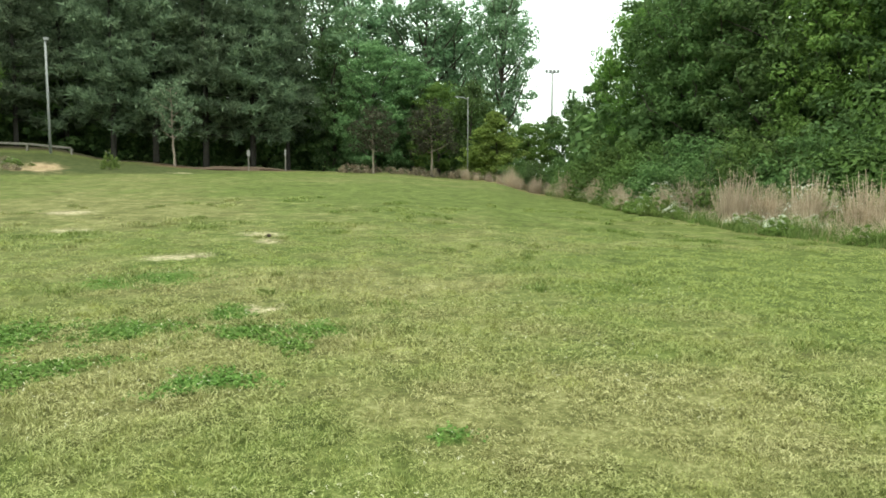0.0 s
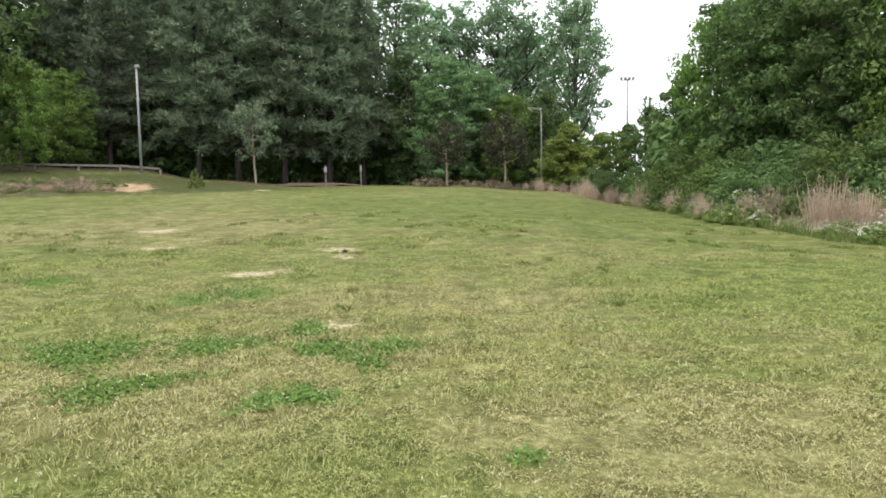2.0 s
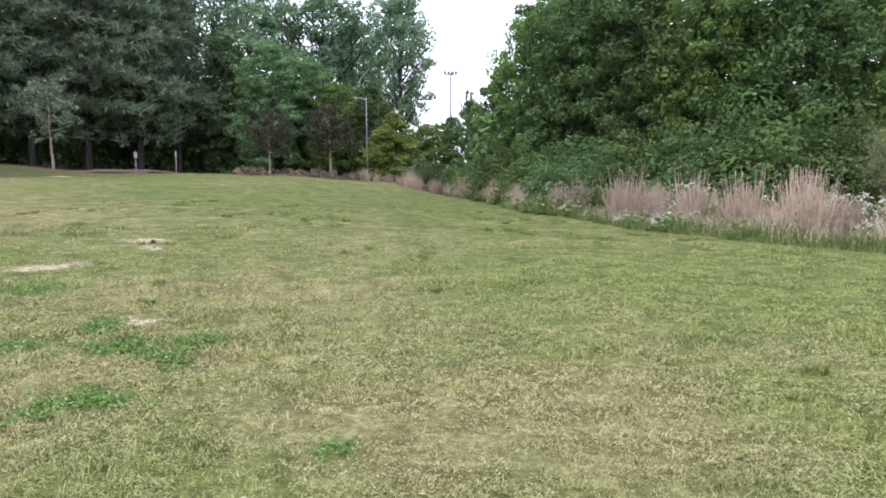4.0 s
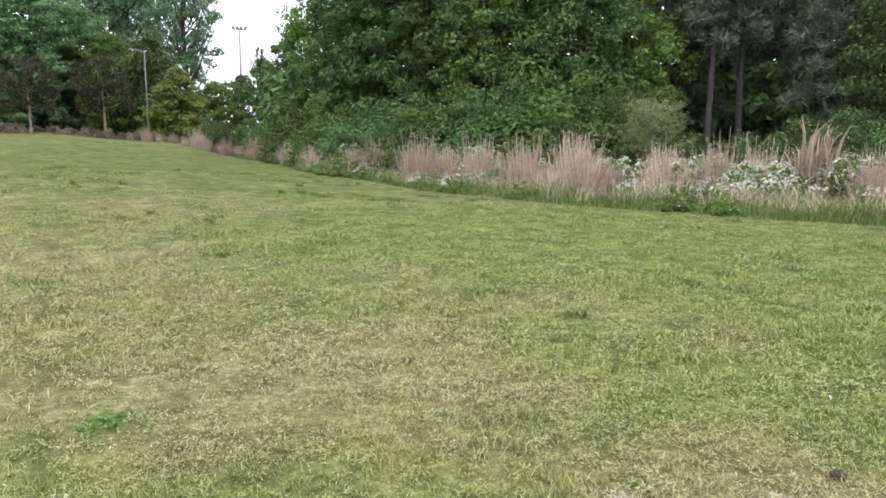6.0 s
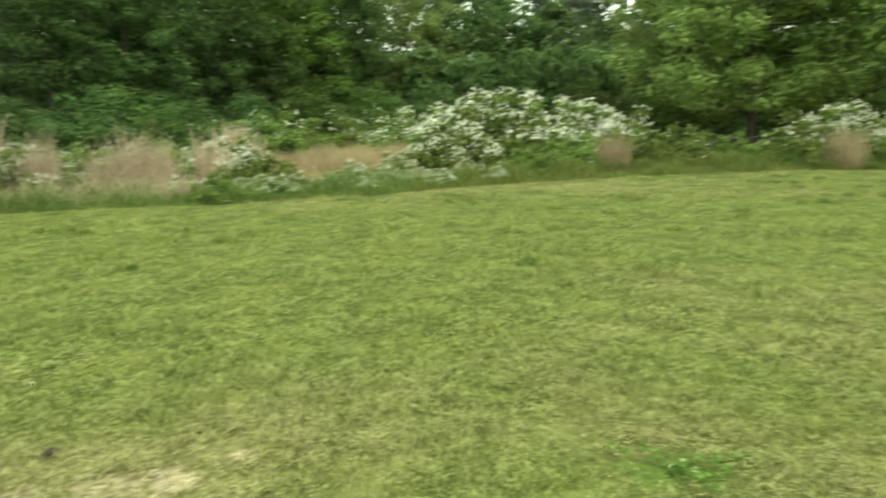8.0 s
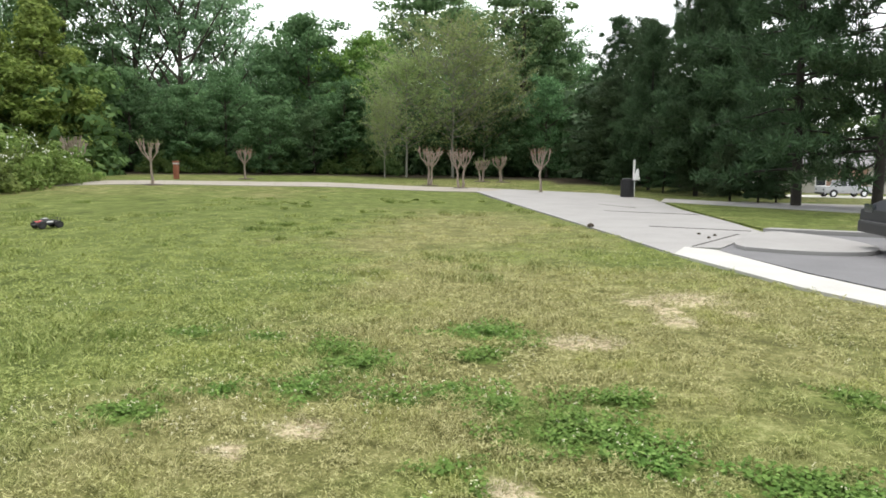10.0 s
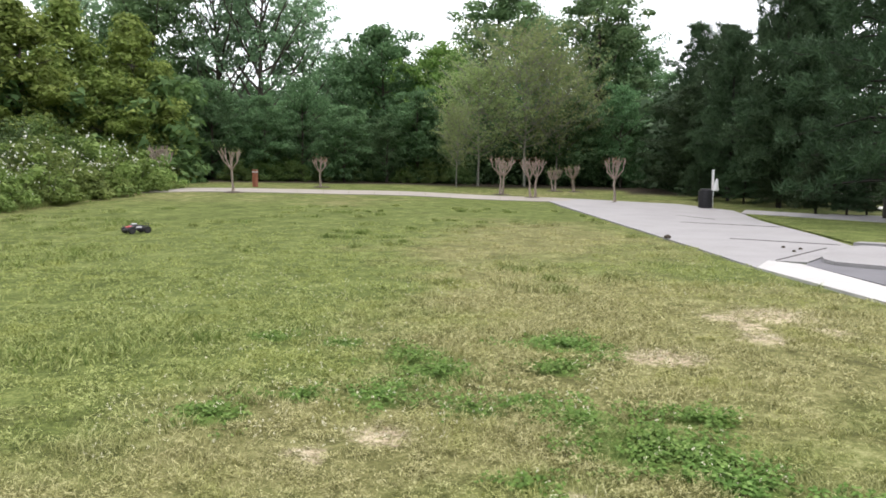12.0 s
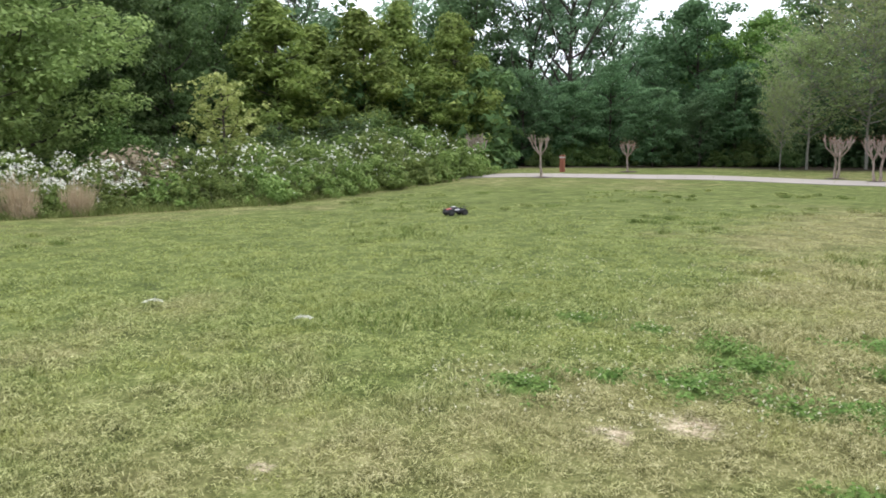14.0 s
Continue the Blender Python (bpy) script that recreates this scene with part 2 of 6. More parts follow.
# ---- terrain ----
R_KNOTS = np.array([0, 8, 18, 30, 36, 45, 65, 90, 150, 3000], float)
LAND = [  # heading in degrees, heights at the knots
    (-180, (0, 0, 0.00, 0.00, 0.12, 0.3, 0.5, 0.6, 0.6, 0.6)),
    (-172, (0, 0, 0.02, 0.05, 0.22, 0.4, 0.6, 0.7, 0.7, 0.7)),
    (-160, (0, 0, 0.08, 0.18, 0.40, 0.6, 0.8, 0.9, 0.9, 0.9)),
    (-148, (0, 0, 0.12, 0.26, 0.48, 0.7, 0.9, 1.0, 1.0, 1.0)),
    (-136, (0, 0, 0.05, 0.20, 0.30, 0.4, 0.5, 0.6, 0.6, 0.6)),
    (-120, (0, 0, 0.00, 0.05, 0.10, 0.2, 0.3, 0.4, 0.4, 0.4)),
    (-82, (0, 0, 0.00, 0.25, 0.40, 0.5, 0.5, 0.5, 0.5, 0.5)),
    (-66, (0, 0, 0.00, 0.15, 0.25, 0.3, 0.3, 0.3, 0.3, 0.3)),
    (-40, (0, 0, 0.00, 0.00, 0.00, 0.0, 0.0, 0.0, 0.0, 0.0)),
    (-24, (0, 0, 0.06, 0.15, 0.15, 0.1, 0.0, 0.0, 0.0, 0.0)),
    (-15, (0, 0, 0.12, 0.28, 0.32, 0.3, 0.2, 0.0, 0.0, 0.0)),
    (-8, (0, 0.02, 0.24, 0.48, 0.58, 0.65, 0.6, 0.5, 0.5, 0.5)),
    (-3, (0, 0.03, 0.34, 0.80, 1.02, 1.30, 1.70, 1.8, 1.8, 1.8)),
    (5, (0, 0.04, 0.44, 1.05, 1.35, 1.75, 2.25, 2.3, 2.3, 2.3)),
    (16, (0, 0.04, 0.46, 1.10, 1.40, 1.85, 2.42, 2.6, 2.6, 2.6)),
    (24, (0, 0.04, 0.48, 1.10, 1.38, 1.80, 3.10, 3.3, 3.3, 3.3)),
    (29, (0, 0.04, 0.46, 1.05, 1.30, 1.70, 4.05, 4.3, 4.3, 4.3)),
    (40, (0, 0.04, 0.44, 1.00, 1.25, 1.62, 4.35, 4.6, 4.6, 4.6)),
    (80, (0, 0, 0.20, 0.5, 0.6, 0.8, 2.0, 2.0, 2.0, 2.0)),
    (110, (0, 0, 0, 0, 0, 0, 0, 0, 0, 0)),
    (145, (0, 0, 0, -0.05, -0.1, -0.45, -1.35, -2.45, -3.1, -3.1)),
    (164, (0, 0, 0, -0.05, -0.1, -0.45, -1.35, -2.45, -3.1, -3.1)),
    (172, (0, 0, 0, 0, 0.05, 0.15, 0.2, 0.2, 0.2, 0.2)),
    (180, (0, 0, 0.00, 0.00, 0.12, 0.3, 0.5, 0.6, 0.6, 0.6)),
]
LAND_AZ = np.array([a for a, _ in LAND], float)
LAND_Z = np.array([h for _, h in LAND], float)


def land(x, y):
    """Height of the ground; works on arrays."""
    x, y = np.asarray(x, float), np.asarray(y, float)
    az, r = np.degrees(np.arctan2(-x, y)), np.hypot(x, y)
    i = np.clip(np.searchsorted(LAND_AZ, az) - 1, 0, len(LAND_AZ) - 2)
    u = (az - LAND_AZ[i]) / (LAND_AZ[i + 1] - LAND_AZ[i])
    u = u * u * (3 - 2 * u)
    j = np.clip(np.searchsorted(R_KNOTS, r) - 1, 0, len(R_KNOTS) - 2)
    v = np.clip((r - R_KNOTS[j]) / (R_KNOTS[j + 1] - R_KNOTS[j]), 0, 1)
    z = (1 - u) * ((1 - v) * LAND_Z[i, j] + v * LAND_Z[i, j + 1]) + u * ((1 - v) * LAND_Z[i + 1, j] + v * LAND_Z[i + 1, j + 1])
    return z


def spot(az, r):
    """The place r metres off in a heading (degrees, left of north is positive), from where the camera stands."""
    k = min(1, max(0, (-az - 60) / 30)) if az <= 0 else (1.0 if az > 100 else 0.0)
    turn = az if az <= 100 else az - 360
    az -= min(1.75, 0.047 * max(0.0, -148 - turn))
    x, y = 0.1 + 0.15 * k - math.sin(radians(az)) * r, -0.7 * k + math.cos(radians(az)) * r
    return x, y, float(land(x, y))


def bend(x, y):
    """A place of the paved south, given in plan, brought to the same headings as spot()."""
    return spot(math.degrees(math.atan2(-(x - 0.25), y + 0.7)), math.hypot(x - 0.25, y + 0.7))[:2]


WEST = [bend(x, y) for x, y in ((4.3, -33), (2.3, -26), (0.65, -20), (-0.5, -15.8), (-1.3, -12.7), (-2.35, -9.8), (-2.9, -8.7), (-5.6, -3.6))]
WEST_X, WEST_Y = [p[0] for p in WEST], [p[1] for p in WEST]
EDGE = [(-4, 52), (-7.8, 42), (-11.7, 34), (-15, 27.5), (-22, 21.5), (-31, 18.3), (-36, 17.3), (-48, 15.9), (-58, 15.3), (-65, 14.8),
        (-78, 15.4), (-89, 17.6), (-100, 19.4), (-110, 20.8), (-121, 21.8), (-129, 22), (-136, 26.5), (-145, 37)]


def edge_r(az):
    return float(np.interp(-az, [-a for a, _ in EDGE], [r for _, r in EDGE]))


# ---- mesh helpers ----
def mesh_np(name, verts, faces, mats, smooth=False, index=None, up=None):
    """A mesh from arrays of corners and of faces that all have as many corners."""
    verts, faces = np.asarray(verts, np.float32), np.asarray(faces, np.int32)
    me = bpy.data.meshes.new(name)
    k = faces.shape[1]
    me.vertices.add(len(verts))
    me.vertices.foreach_set("co", verts.ravel())
    me.loops.add(faces.size)
    me.loops.foreach_set("vertex_index", faces.ravel())
    me.polygons.add(len(faces))
    me.polygons.foreach_set("loop_start", np.arange(0, faces.size, k, dtype=np.int32))
    me.polygons.foreach_set("use_smooth", np.full(len(faces), smooth))
    for m in mats if isinstance(mats, (list, tuple)) else [mats]:
        me.materials.append(m)
    if index is not None:
        me.polygons.foreach_set("material_index", np.asarray(index, np.int32))
    me.update(calc_edges=True)
    me.validate()
    if up is not None:
        me.normals_split_custom_set_from_vertices(up)
    return me


def thing(name, label, category, group="", kind="", m=None, data=None):
    ob = new(name, data)
    if m is not None:
        ob.matrix_basis = m
    return tagged(ob, label, category, group, kind)


def child(name, me, parent, label=""):
    ob = new(name, me)
    ob.parent = parent
    return tagged(ob, label)


def part(name, bm, material, parent, label=""):
    """A bmesh as one mesh object under a thing or a part."""
    me = bpy.data.meshes.new(name)
    bm.to_mesh(me)
    bm.free()
    me.materials.append(material)
    return child(name, me, parent, label)


def box(sx, sy, sz, at=(0, 0, 0), bevel=0.0, rot=None, bm=None):
    own = bmesh.new()
    bmesh.ops.create_cube(own, size=1, matrix=Matrix.Diagonal((sx, sy, sz, 1)))
    if bevel:
        bmesh.ops.bevel(own, geom=own.edges[:], offset=bevel, segments=2, affect="EDGES", profile=0.6)
    bmesh.ops.transform(own, matrix=Matrix.Translation(at) @ (rot or Matrix()), verts=own.verts)
    if bm is None:
        return own
    me = bpy.data.meshes.new("tmp")
    own.to_mesh(me)
    own.free()
    bm.from_mesh(me)
    bpy.data.meshes.remove(me)
    return bm


def tube_arrays(pts, radii, sides=7):
    """A tapered tube along points: corners and quads."""
    pts = np.asarray(pts, float)
    n = len(pts)
    d = np.gradient(pts, axis=0)
    d /= np.linalg.norm(d, axis=1, keepdims=True) + 1e-9
    ref = np.array([0.31, 0.87, 0.1])
    u = np.cross(d, ref)
    u /= np.linalg.norm(u, axis=1, keepdims=True) + 1e-9
    w = np.cross(d, u)
    a = np.linspace(0, 2 * np.pi, sides, endpoint=False)
    v = pts[:, None] + np.asarray(radii)[:, None, None] * (np.cos(a)[None, :, None] * u[:, None] + np.sin(a)[None, :, None] * w[:, None])
    i, j = np.meshgrid(np.arange(n - 1), np.arange(sides), indexing="ij")
    q = np.stack([i * sides + j, i * sides + (j + 1) % sides, (i + 1) * sides + (j + 1) % sides, (i + 1) * sides + j], -1).reshape(-1, 4)
    return v.reshape(-1, 3), q


def join(parts_list):
    vs, qs, o = [], [], 0
    for v, q in parts_list:
        vs.append(v)
        qs.append(np.asarray(q) + o)
        o += len(v)
    return np.concatenate(vs), np.concatenate(qs)


def leaf_quads(pos, normal, length, width, rng, fold=0.15):
    """A small pointed leaf at each place, lying across its normal."""
    n = len(pos)
    normal = normal / (np.linalg.norm(normal, axis=1, keepdims=True) + 1e-9)
    t = rng.normal(size=(n, 3))
    t -= (t * normal).sum(1, keepdims=True) * normal
    t /= np.linalg.norm(t, axis=1, keepdims=True) + 1e-9
    s = np.cross(normal, t)
    L, W = length[:, None], width[:, None]
    v = np.stack([pos - t * L * 0.5, pos + s * W * 0.5 + normal * L * fold, pos + t * L * 0.5, pos - s * W * 0.5 + normal * L * fold], 1)
    q = np.arange(4 * n).reshape(n, 4)
    return v.reshape(-1, 3), q


def leaf_tris(pos, normal, length, width, rng):
    """As leaf_quads, each leaf one wide-based point: for crowns seen from afar."""
    n = len(pos)
    normal = normal / (np.linalg.norm(normal, axis=1, keepdims=True) + 1e-9)
    t = rng.normal(size=(n, 3))
    t -= (t * normal).sum(1, keepdims=True) * normal
    t /= np.linalg.norm(t, axis=1, keepdims=True) + 1e-9
    s = np.cross(normal, t)
    L, W = length[:, None], width[:, None]
    v = np.stack([pos + s * W * 0.6 - t * L * 0.4, pos + t * L * 0.7, pos - s * W * 0.6 - t * L * 0.4], 1)
    return v.reshape(-1, 3), np.arange(3 * n).reshape(n, 3)


def clump_leaves(centres, radii, per, size, rng, slim=0.6, flat=0.6, inner=0.35):
    """Leaves over the outer part of many small clumps."""
    c = np.repeat(np.asarray(centres, float), per, axis=0)
    r = np.repeat(np.asarray(radii, float), per)
    d = rng.normal(size=c.shape)
    d /= np.linalg.norm(d, axis=1, keepdims=True)
    rad = r * (inner + (1 - inner) * rng.random(len(c)) ** 0.5)
    p = c + d * rad[:, None] * np.array([1, 1, flat])
    nrm = d + np.array([0, 0, 0.7]) + rng.normal(size=c.shape) * 0.45
    ln = size * (0.6 + 0.8 * rng.random(len(c)))
    return leaf_tris(p, nrm, ln, ln * slim, rng)


def blades(pos, height, width, lean, rng, droop=0.35):
    """Grass blades, each two narrowing quads that bend over."""
    n = len(pos)
    a = rng.random(n) * 2 * np.pi
    side = np.stack([np.cos(a), np.sin(a), 0 * a], 1)
    b = rng.random(n) * 2 * np.pi
    out = np.stack([np.cos(b), np.sin(b), 0 * b], 1) * (lean * height)[:, None]
    w, h = width[:, None], height[:, None]
    up = np.array([[0, 0, 1.0]])
    p1 = pos + out * 0.4 + up * h * 0.6
    p2 = pos + out * (1 + droop) + up * h
    v = np.stack([pos - side * w * 0.5, pos + side * w * 0.5, p1 + side * w * 0.38, p1 - side * w * 0.38, p2 + side * w * 0.08, p2 - side * w * 0.08], 1)
    k = np.arange(n)[:, None] * 6
    q = np.concatenate([k + np.array([[0, 1, 2, 3]]), k + np.array([[3, 2, 4, 5]])], 0)
    return v.reshape(-1, 3), q


# ---- plants: prototypes ----
def limb(start, ahead, length, rise, r0, rng, n=6):
    t = np.linspace(0, 1, n)[:, None]
    p = np.asarray(start) + np.asarray(ahead) * length * t + np.array([[0, 0, 1]]) * rise * t ** 1.4
    p[1:] += rng.normal(size=(n - 1, 3)) * length * 0.03
    return p, np.linspace(r0, r0 * 0.2, n)


def make_broadleaf(seed, height, width, base, leaf, n_limbs=16, per=46, size=0.34, clump=0.95, fill=70, bark=BARK, taper=1.0, label="", steep=0.0, twigs=0, stout=0.016):
    """A leafy tree: trunk with limbs, and a crown of many clumps of leaves round the limbs."""
    rng = np.random.default_rng(seed)
    t = np.linspace(0, 1, 9)
    sway = np.cumsum(rng.normal(size=(9, 2)) * 0.012 * height, axis=0) * 0.5
    trunk_p = np.c_[sway, t * height * 0.93]
    r0 = height * stout
    pieces = [tube_arrays(trunk_p, r0 * (1.25 - 1.1 * t ** 0.8), 8)]
    centres, radii = [], []
    for i in range(n_limbs):
        h = base + (0.92 - base) * (i + rng.random()) / n_limbs
        k = (h - base) / (1 - base)
        reach = width * 0.5 * (math.sin(math.pi * min(1, (k * 0.86 + 0.16)) ** 0.9) ** 0.7 if taper == 1.0 else max(0.08, (1 - k) ** taper)) * (0.7 + 0.45 * rng.random())
        a = i * 2.399 + rng.random() * 0.8
        s = np.array([np.interp(h, t * 0.93, trunk_p[:, 0]), np.interp(h, t * 0.93, trunk_p[:, 1]), h * height])
        p, r = limb(s, (math.cos(a), math.sin(a), 0.12), reach, reach * (0.25 + steep + 0.35 * rng.random()), r0 * (0.5 - 0.3 * k), rng)
        pieces.append(tube_arrays(p, r, 5))
        for _ in range(twigs):
            f = 0.25 + 0.75 * rng.random()
            b = a + rng.normal() * 1.0
            s2 = p[0] + (p[-1] - p[0]) * f
            p2, r2 = limb(s2, (math.cos(b), math.sin(b), 0.3 + 0.5 * rng.random()), reach * (0.2 + 0.25 * rng.random()), 0.2, 0.026, rng, 4)
            pieces.append(tube_arrays(p2, r2, 3))
            centres.append(p2[-1])
            radii.append(clump * 0.6)
        m = max(2, int(reach / clump * 1.5))
        for f in np.linspace(0.35, 1.0, m):
            c = p[0] + (p[-1] - p[0]) * f + rng.normal(size=3) * clump * 0.45
            if math.hypot(c[0], c[1]) < width * 0.54:
                centres.append(c)
                radii.append(clump * (0.65 + 0.6 * rng.random()))
    for i in range(fill):
        k = rng.random()
        h = base + (1.0 - base) * k
        reach = width * 0.5 * (math.sin(math.pi * min(1, (k * 0.86 + 0.14)) ** 0.9) ** 0.7 if taper == 1.0 else max(0.06, (1 - k) ** taper))
        a, q = rng.random() * 6.283, rng.random() ** 0.45
        centres.append((math.cos(a) * reach * q, math.sin(a) * reach * q, h * height))
        radii.append(clump * (0.55 + 0.65 * rng.random()))
    v, q = clump_leaves(centres, radii, per, size, rng)
    ob = thing("broadleaf_tree", label, "tree")
    tv, tq = join(pieces)
    child("trunk", mesh_np("trunk", tv, tq, bark, True), ob)
    child("crown", mesh_np("crown", v, q, leaf), ob)
    return ob


def make_pine(seed, height, width, base, leaf=NEEDLE, boughs=86, per=20, label="", taper=0.75, needle=0.5, thick=0.075, bare=0.3, step=0.75, bark=DARK_BARK):
    """A pine: straight trunk, uneven boughs that fork sideways, and a tuft of needles at each twig's end."""
    rng = np.random.default_rng(seed)
    t = np.linspace(0, 1, 8)
    trunk_p = np.c_[np.cumsum(rng.normal(size=(8, 2)) * 0.05, axis=0), t * height]
    r0 = height * 0.0112
    pieces = [tube_arrays(trunk_p, r0 * (1.15 - 1.08 * t), 8)]
    centres, ahead = [], []
    for i in range(boughs):
        k = (i + rng.random()) / boughs
        h = base + (0.97 - base) * k
        a = i * 2.399 + rng.normal() * 0.5
        reach = width * 0.5 * max(0.10, (1 - k) ** taper) * (0.5 + 0.55 * rng.random()) * min(1, 0.75 + 1.6 * k)
        out, across = np.array([math.cos(a), math.sin(a), 0]), np.array([-math.sin(a), math.cos(a), 0])
        root = (np.interp(h, t, trunk_p[:, 0]), np.interp(h, t, trunk_p[:, 1]), h * height)
        p, r = limb(root, out, reach, reach * (0.45 * k - 0.12 * (1 - k) + rng.normal() * 0.07), r0 * 0.3 * (1.1 - k), rng, 5)
        pieces.append(tube_arrays(p, r, 4))
        for f in np.linspace(bare, 1.0, max(2, int(reach * (1 - bare) / step) + 1)):
            c = np.array([np.interp(f * 4, range(5), p[:, j]) for j in range(3)])
            for s in (-1, 0, 1):
                wide = s * reach * 0.32 * (1.15 - f) * (0.5 + 0.8 * rng.random())
                centres.append(c + across * wide + out * abs(wide) * 0.5 + rng.normal(size=3) * np.array([0.14, 0.14, 0.09]))
                ahead.append(out * 0.6 + across * s * 0.5 + np.array([0, 0, 0.55]))
    c = np.repeat(np.array(centres), per, axis=0)
    d = np.repeat(np.array(ahead), per, axis=0) * 0.75 + rng.normal(size=c.shape) * 0.7
    d /= np.linalg.norm(d, axis=1, keepdims=True)
    ln = needle * (0.65 + 0.7 * rng.random(len(c)))
    s = np.cross(d, rng.normal(size=c.shape))
    s /= np.linalg.norm(s, axis=1, keepdims=True)
    b = c + rng.normal(size=c.shape) * 0.1
    v = np.stack([b + s * thick, b + d * ln[:, None] * 1.15, b - s * thick], 1).reshape(-1, 3)
    ob = thing("pine_tree", label, "tree")
    tv, tq = join(pieces)
    child("trunk", mesh_np("trunk", tv, tq, bark, True), ob)
    child("crown", mesh_np("crown", v, np.arange(len(v)).reshape(-1, 3), leaf), ob)
    return ob


def make_shrub(seed, height, width, leaf, n=26, per=60, size=0.16, flowers=0, label="", name="shrub", clump=0.34, arch=8):
    """A shrub: arching stems, a mound of leaf clumps, and flowers on the outer leaves where it has them."""
    rng = np.random.default_rng(seed)
    pieces = []
    for i in range(arch):
        a = rng.random() * 6.283
        p, r = limb((0.1 * math.cos(a), 0.1 * math.sin(a), 0), (math.cos(a), math.sin(a), 0), width * 0.4 * (0.5 + 0.5 * rng.random()), height * (0.7 + 0.35 * rng.random()), 0.018, rng, 5)
        pieces.append(tube_arrays(p, r, 4))
    centres, radii = [], []
    for i in range(n):
        a, q, k = rng.random() * 6.283, rng.random() ** 0.5, rng.random()
        top = height * (1 - 0.75 * q ** 2.2) * (0.75 + 0.4 * rng.random())
        centres.append((math.cos(a) * q * width * 0.5, math.sin(a) * q * width * 0.5, max(0.12, top * (0.25 + 0.75 * k ** 0.6))))
        radii.append(clump * (0.7 + 0.7 * rng.random()) * max(1.0, height / 2.2) ** 0.5)
    v, q = clump_leaves(centres, radii, per, size, rng, 0.62)
    ob = thing(name, label, "bush")
    tv, tq = join(pieces)
    child("stem_frame", mesh_np("stem_frame", tv, tq, BARK, True), ob)
    child("foliage", mesh_np("foliage", v, q, leaf), ob)
    if flowers:
        cc, rr = np.array(centres), np.array(radii)
        up = cc[:, 2] > np.median(cc[:, 2]) * 0.8
        cc, rr = cc[up], rr[up]
        pick = rng.random(len(cc)) ** 2.5
        k = rng.choice(len(cc), flowers, p=pick / pick.sum())
        d = rng.normal(size=(flowers, 3))
        d[:, 2] = np.abs(d[:, 2]) * 0.9 + 0.15
        d /= np.linalg.norm(d, axis=1, keepdims=True)
        c = cc[k] + d * rr[k][:, None] * 1.02
        c = np.repeat(c, 3, axis=0) + rng.normal(size=(flowers * 3, 3)) * 0.03
        nn = np.repeat(d, 3, axis=0) + rng.normal(size=c.shape) * 0.5
        fv, fq = leaf_tris(c, nn, np.full(len(c), 0.055), np.full(len(c), 0.055), rng)
        tagged(child("blossom", mesh_np("blossom", fv, fq, BLOSSOM), ob, "small white blossom"), kind="stuff")
    return ob


def make_tuft(seed, height, spread, n=420, leaf=STRAW, label="", plume=0.0, bundles=6, loose=0.15):
    """A ragged clump of tall dry grass: several bundles of stalks, each with its own height and lean."""
    rng = np.random.default_rng(seed)
    b = rng.integers(0, bundles, n)
    ba, bq = rng.random(bundles) * 6.283, rng.random(bundles) ** 0.6
    bh = 0.66 + 0.36 * rng.random(bundles)
    bh[0], bq[0] = 1.05, 0.2
    centre = np.c_[np.cos(ba) * bq, np.sin(ba) * bq] * spread * 0.42
    pos = np.c_[centre[b] * 0.9 + rng.normal(size=(n, 2)) * spread * 0.17, np.zeros(n)]
    far = np.hypot(pos[:, 0], pos[:, 1]) / (0.5 * spread)
    h = height * bh[b] * (0.5 + 0.5 * rng.random(n) ** 0.8) * np.clip(1.12 - 0.5 * far, 0.4, 1.05)
    lean = np.c_[np.cos(ba) * bq, np.sin(ba) * bq][b] * 0.09 + rng.normal(size=(n, 2)) * loose
    out = lean * h[:, None]
    w = 0.004 + 0.006 * rng.random(n)
    a = rng.random(n) * 6.283
    side = np.c_[np.cos(a), np.sin(a), np.zeros(n)]
    at = 0.8 if plume else 0.55
    wide = np.full(n, plume) if plume else w
    mid = pos + np.c_[out * (0.56 if plume else 0.8), h * at]
    tip = pos + np.c_[out * 1.05, h * (1 - 0.12 * rng.random(n))]
    v = np.stack([pos - side * w[:, None], pos + side * w[:, None], mid + side * wide[:, None], mid - side * wide[:, None], tip + side * 0.004, tip - side * 0.004], 1)
    k = np.arange(n)[:, None] * 6
    q4 = np.concatenate([k + np.array([[0, 1, 2, 3]]), k + np.array([[3, 2, 4, 5]])], 0)
    v = v.reshape(-1, 3)
    fuzz = int(n * 6.5)  # bent leaves and seed heads
    j, f = rng.integers(0, n, fuzz), (0.2 + 0.8 * rng.random(fuzz) ** 0.7)[:, None]
    fp = pos[j] * (1 - f) + tip[j] * f + rng.normal(size=(fuzz, 3)) * np.array([0.11, 0.11, 0.05]) * spread
    fv, fq = leaf_quads(fp, rng.normal(size=(fuzz, 3)) * np.array([1, 1, 0.4]), 0.06 + 0.14 * rng.random(fuzz), 0.006 + 0.008 * rng.random(fuzz), rng)
    q4 = np.concatenate([q4, fq + len(v)])
    v = np.concatenate([v, fv])
    return thing("dry_grass_clump", label, "grass clump", data=mesh_np("dry_grass_clump", v.reshape(-1, 3), q4, leaf))


PROTO = {}
rnd = random.Random(5)


def proto(kind, height, maker):
    PROTO.setdefault(kind, []).append([maker, height, None])


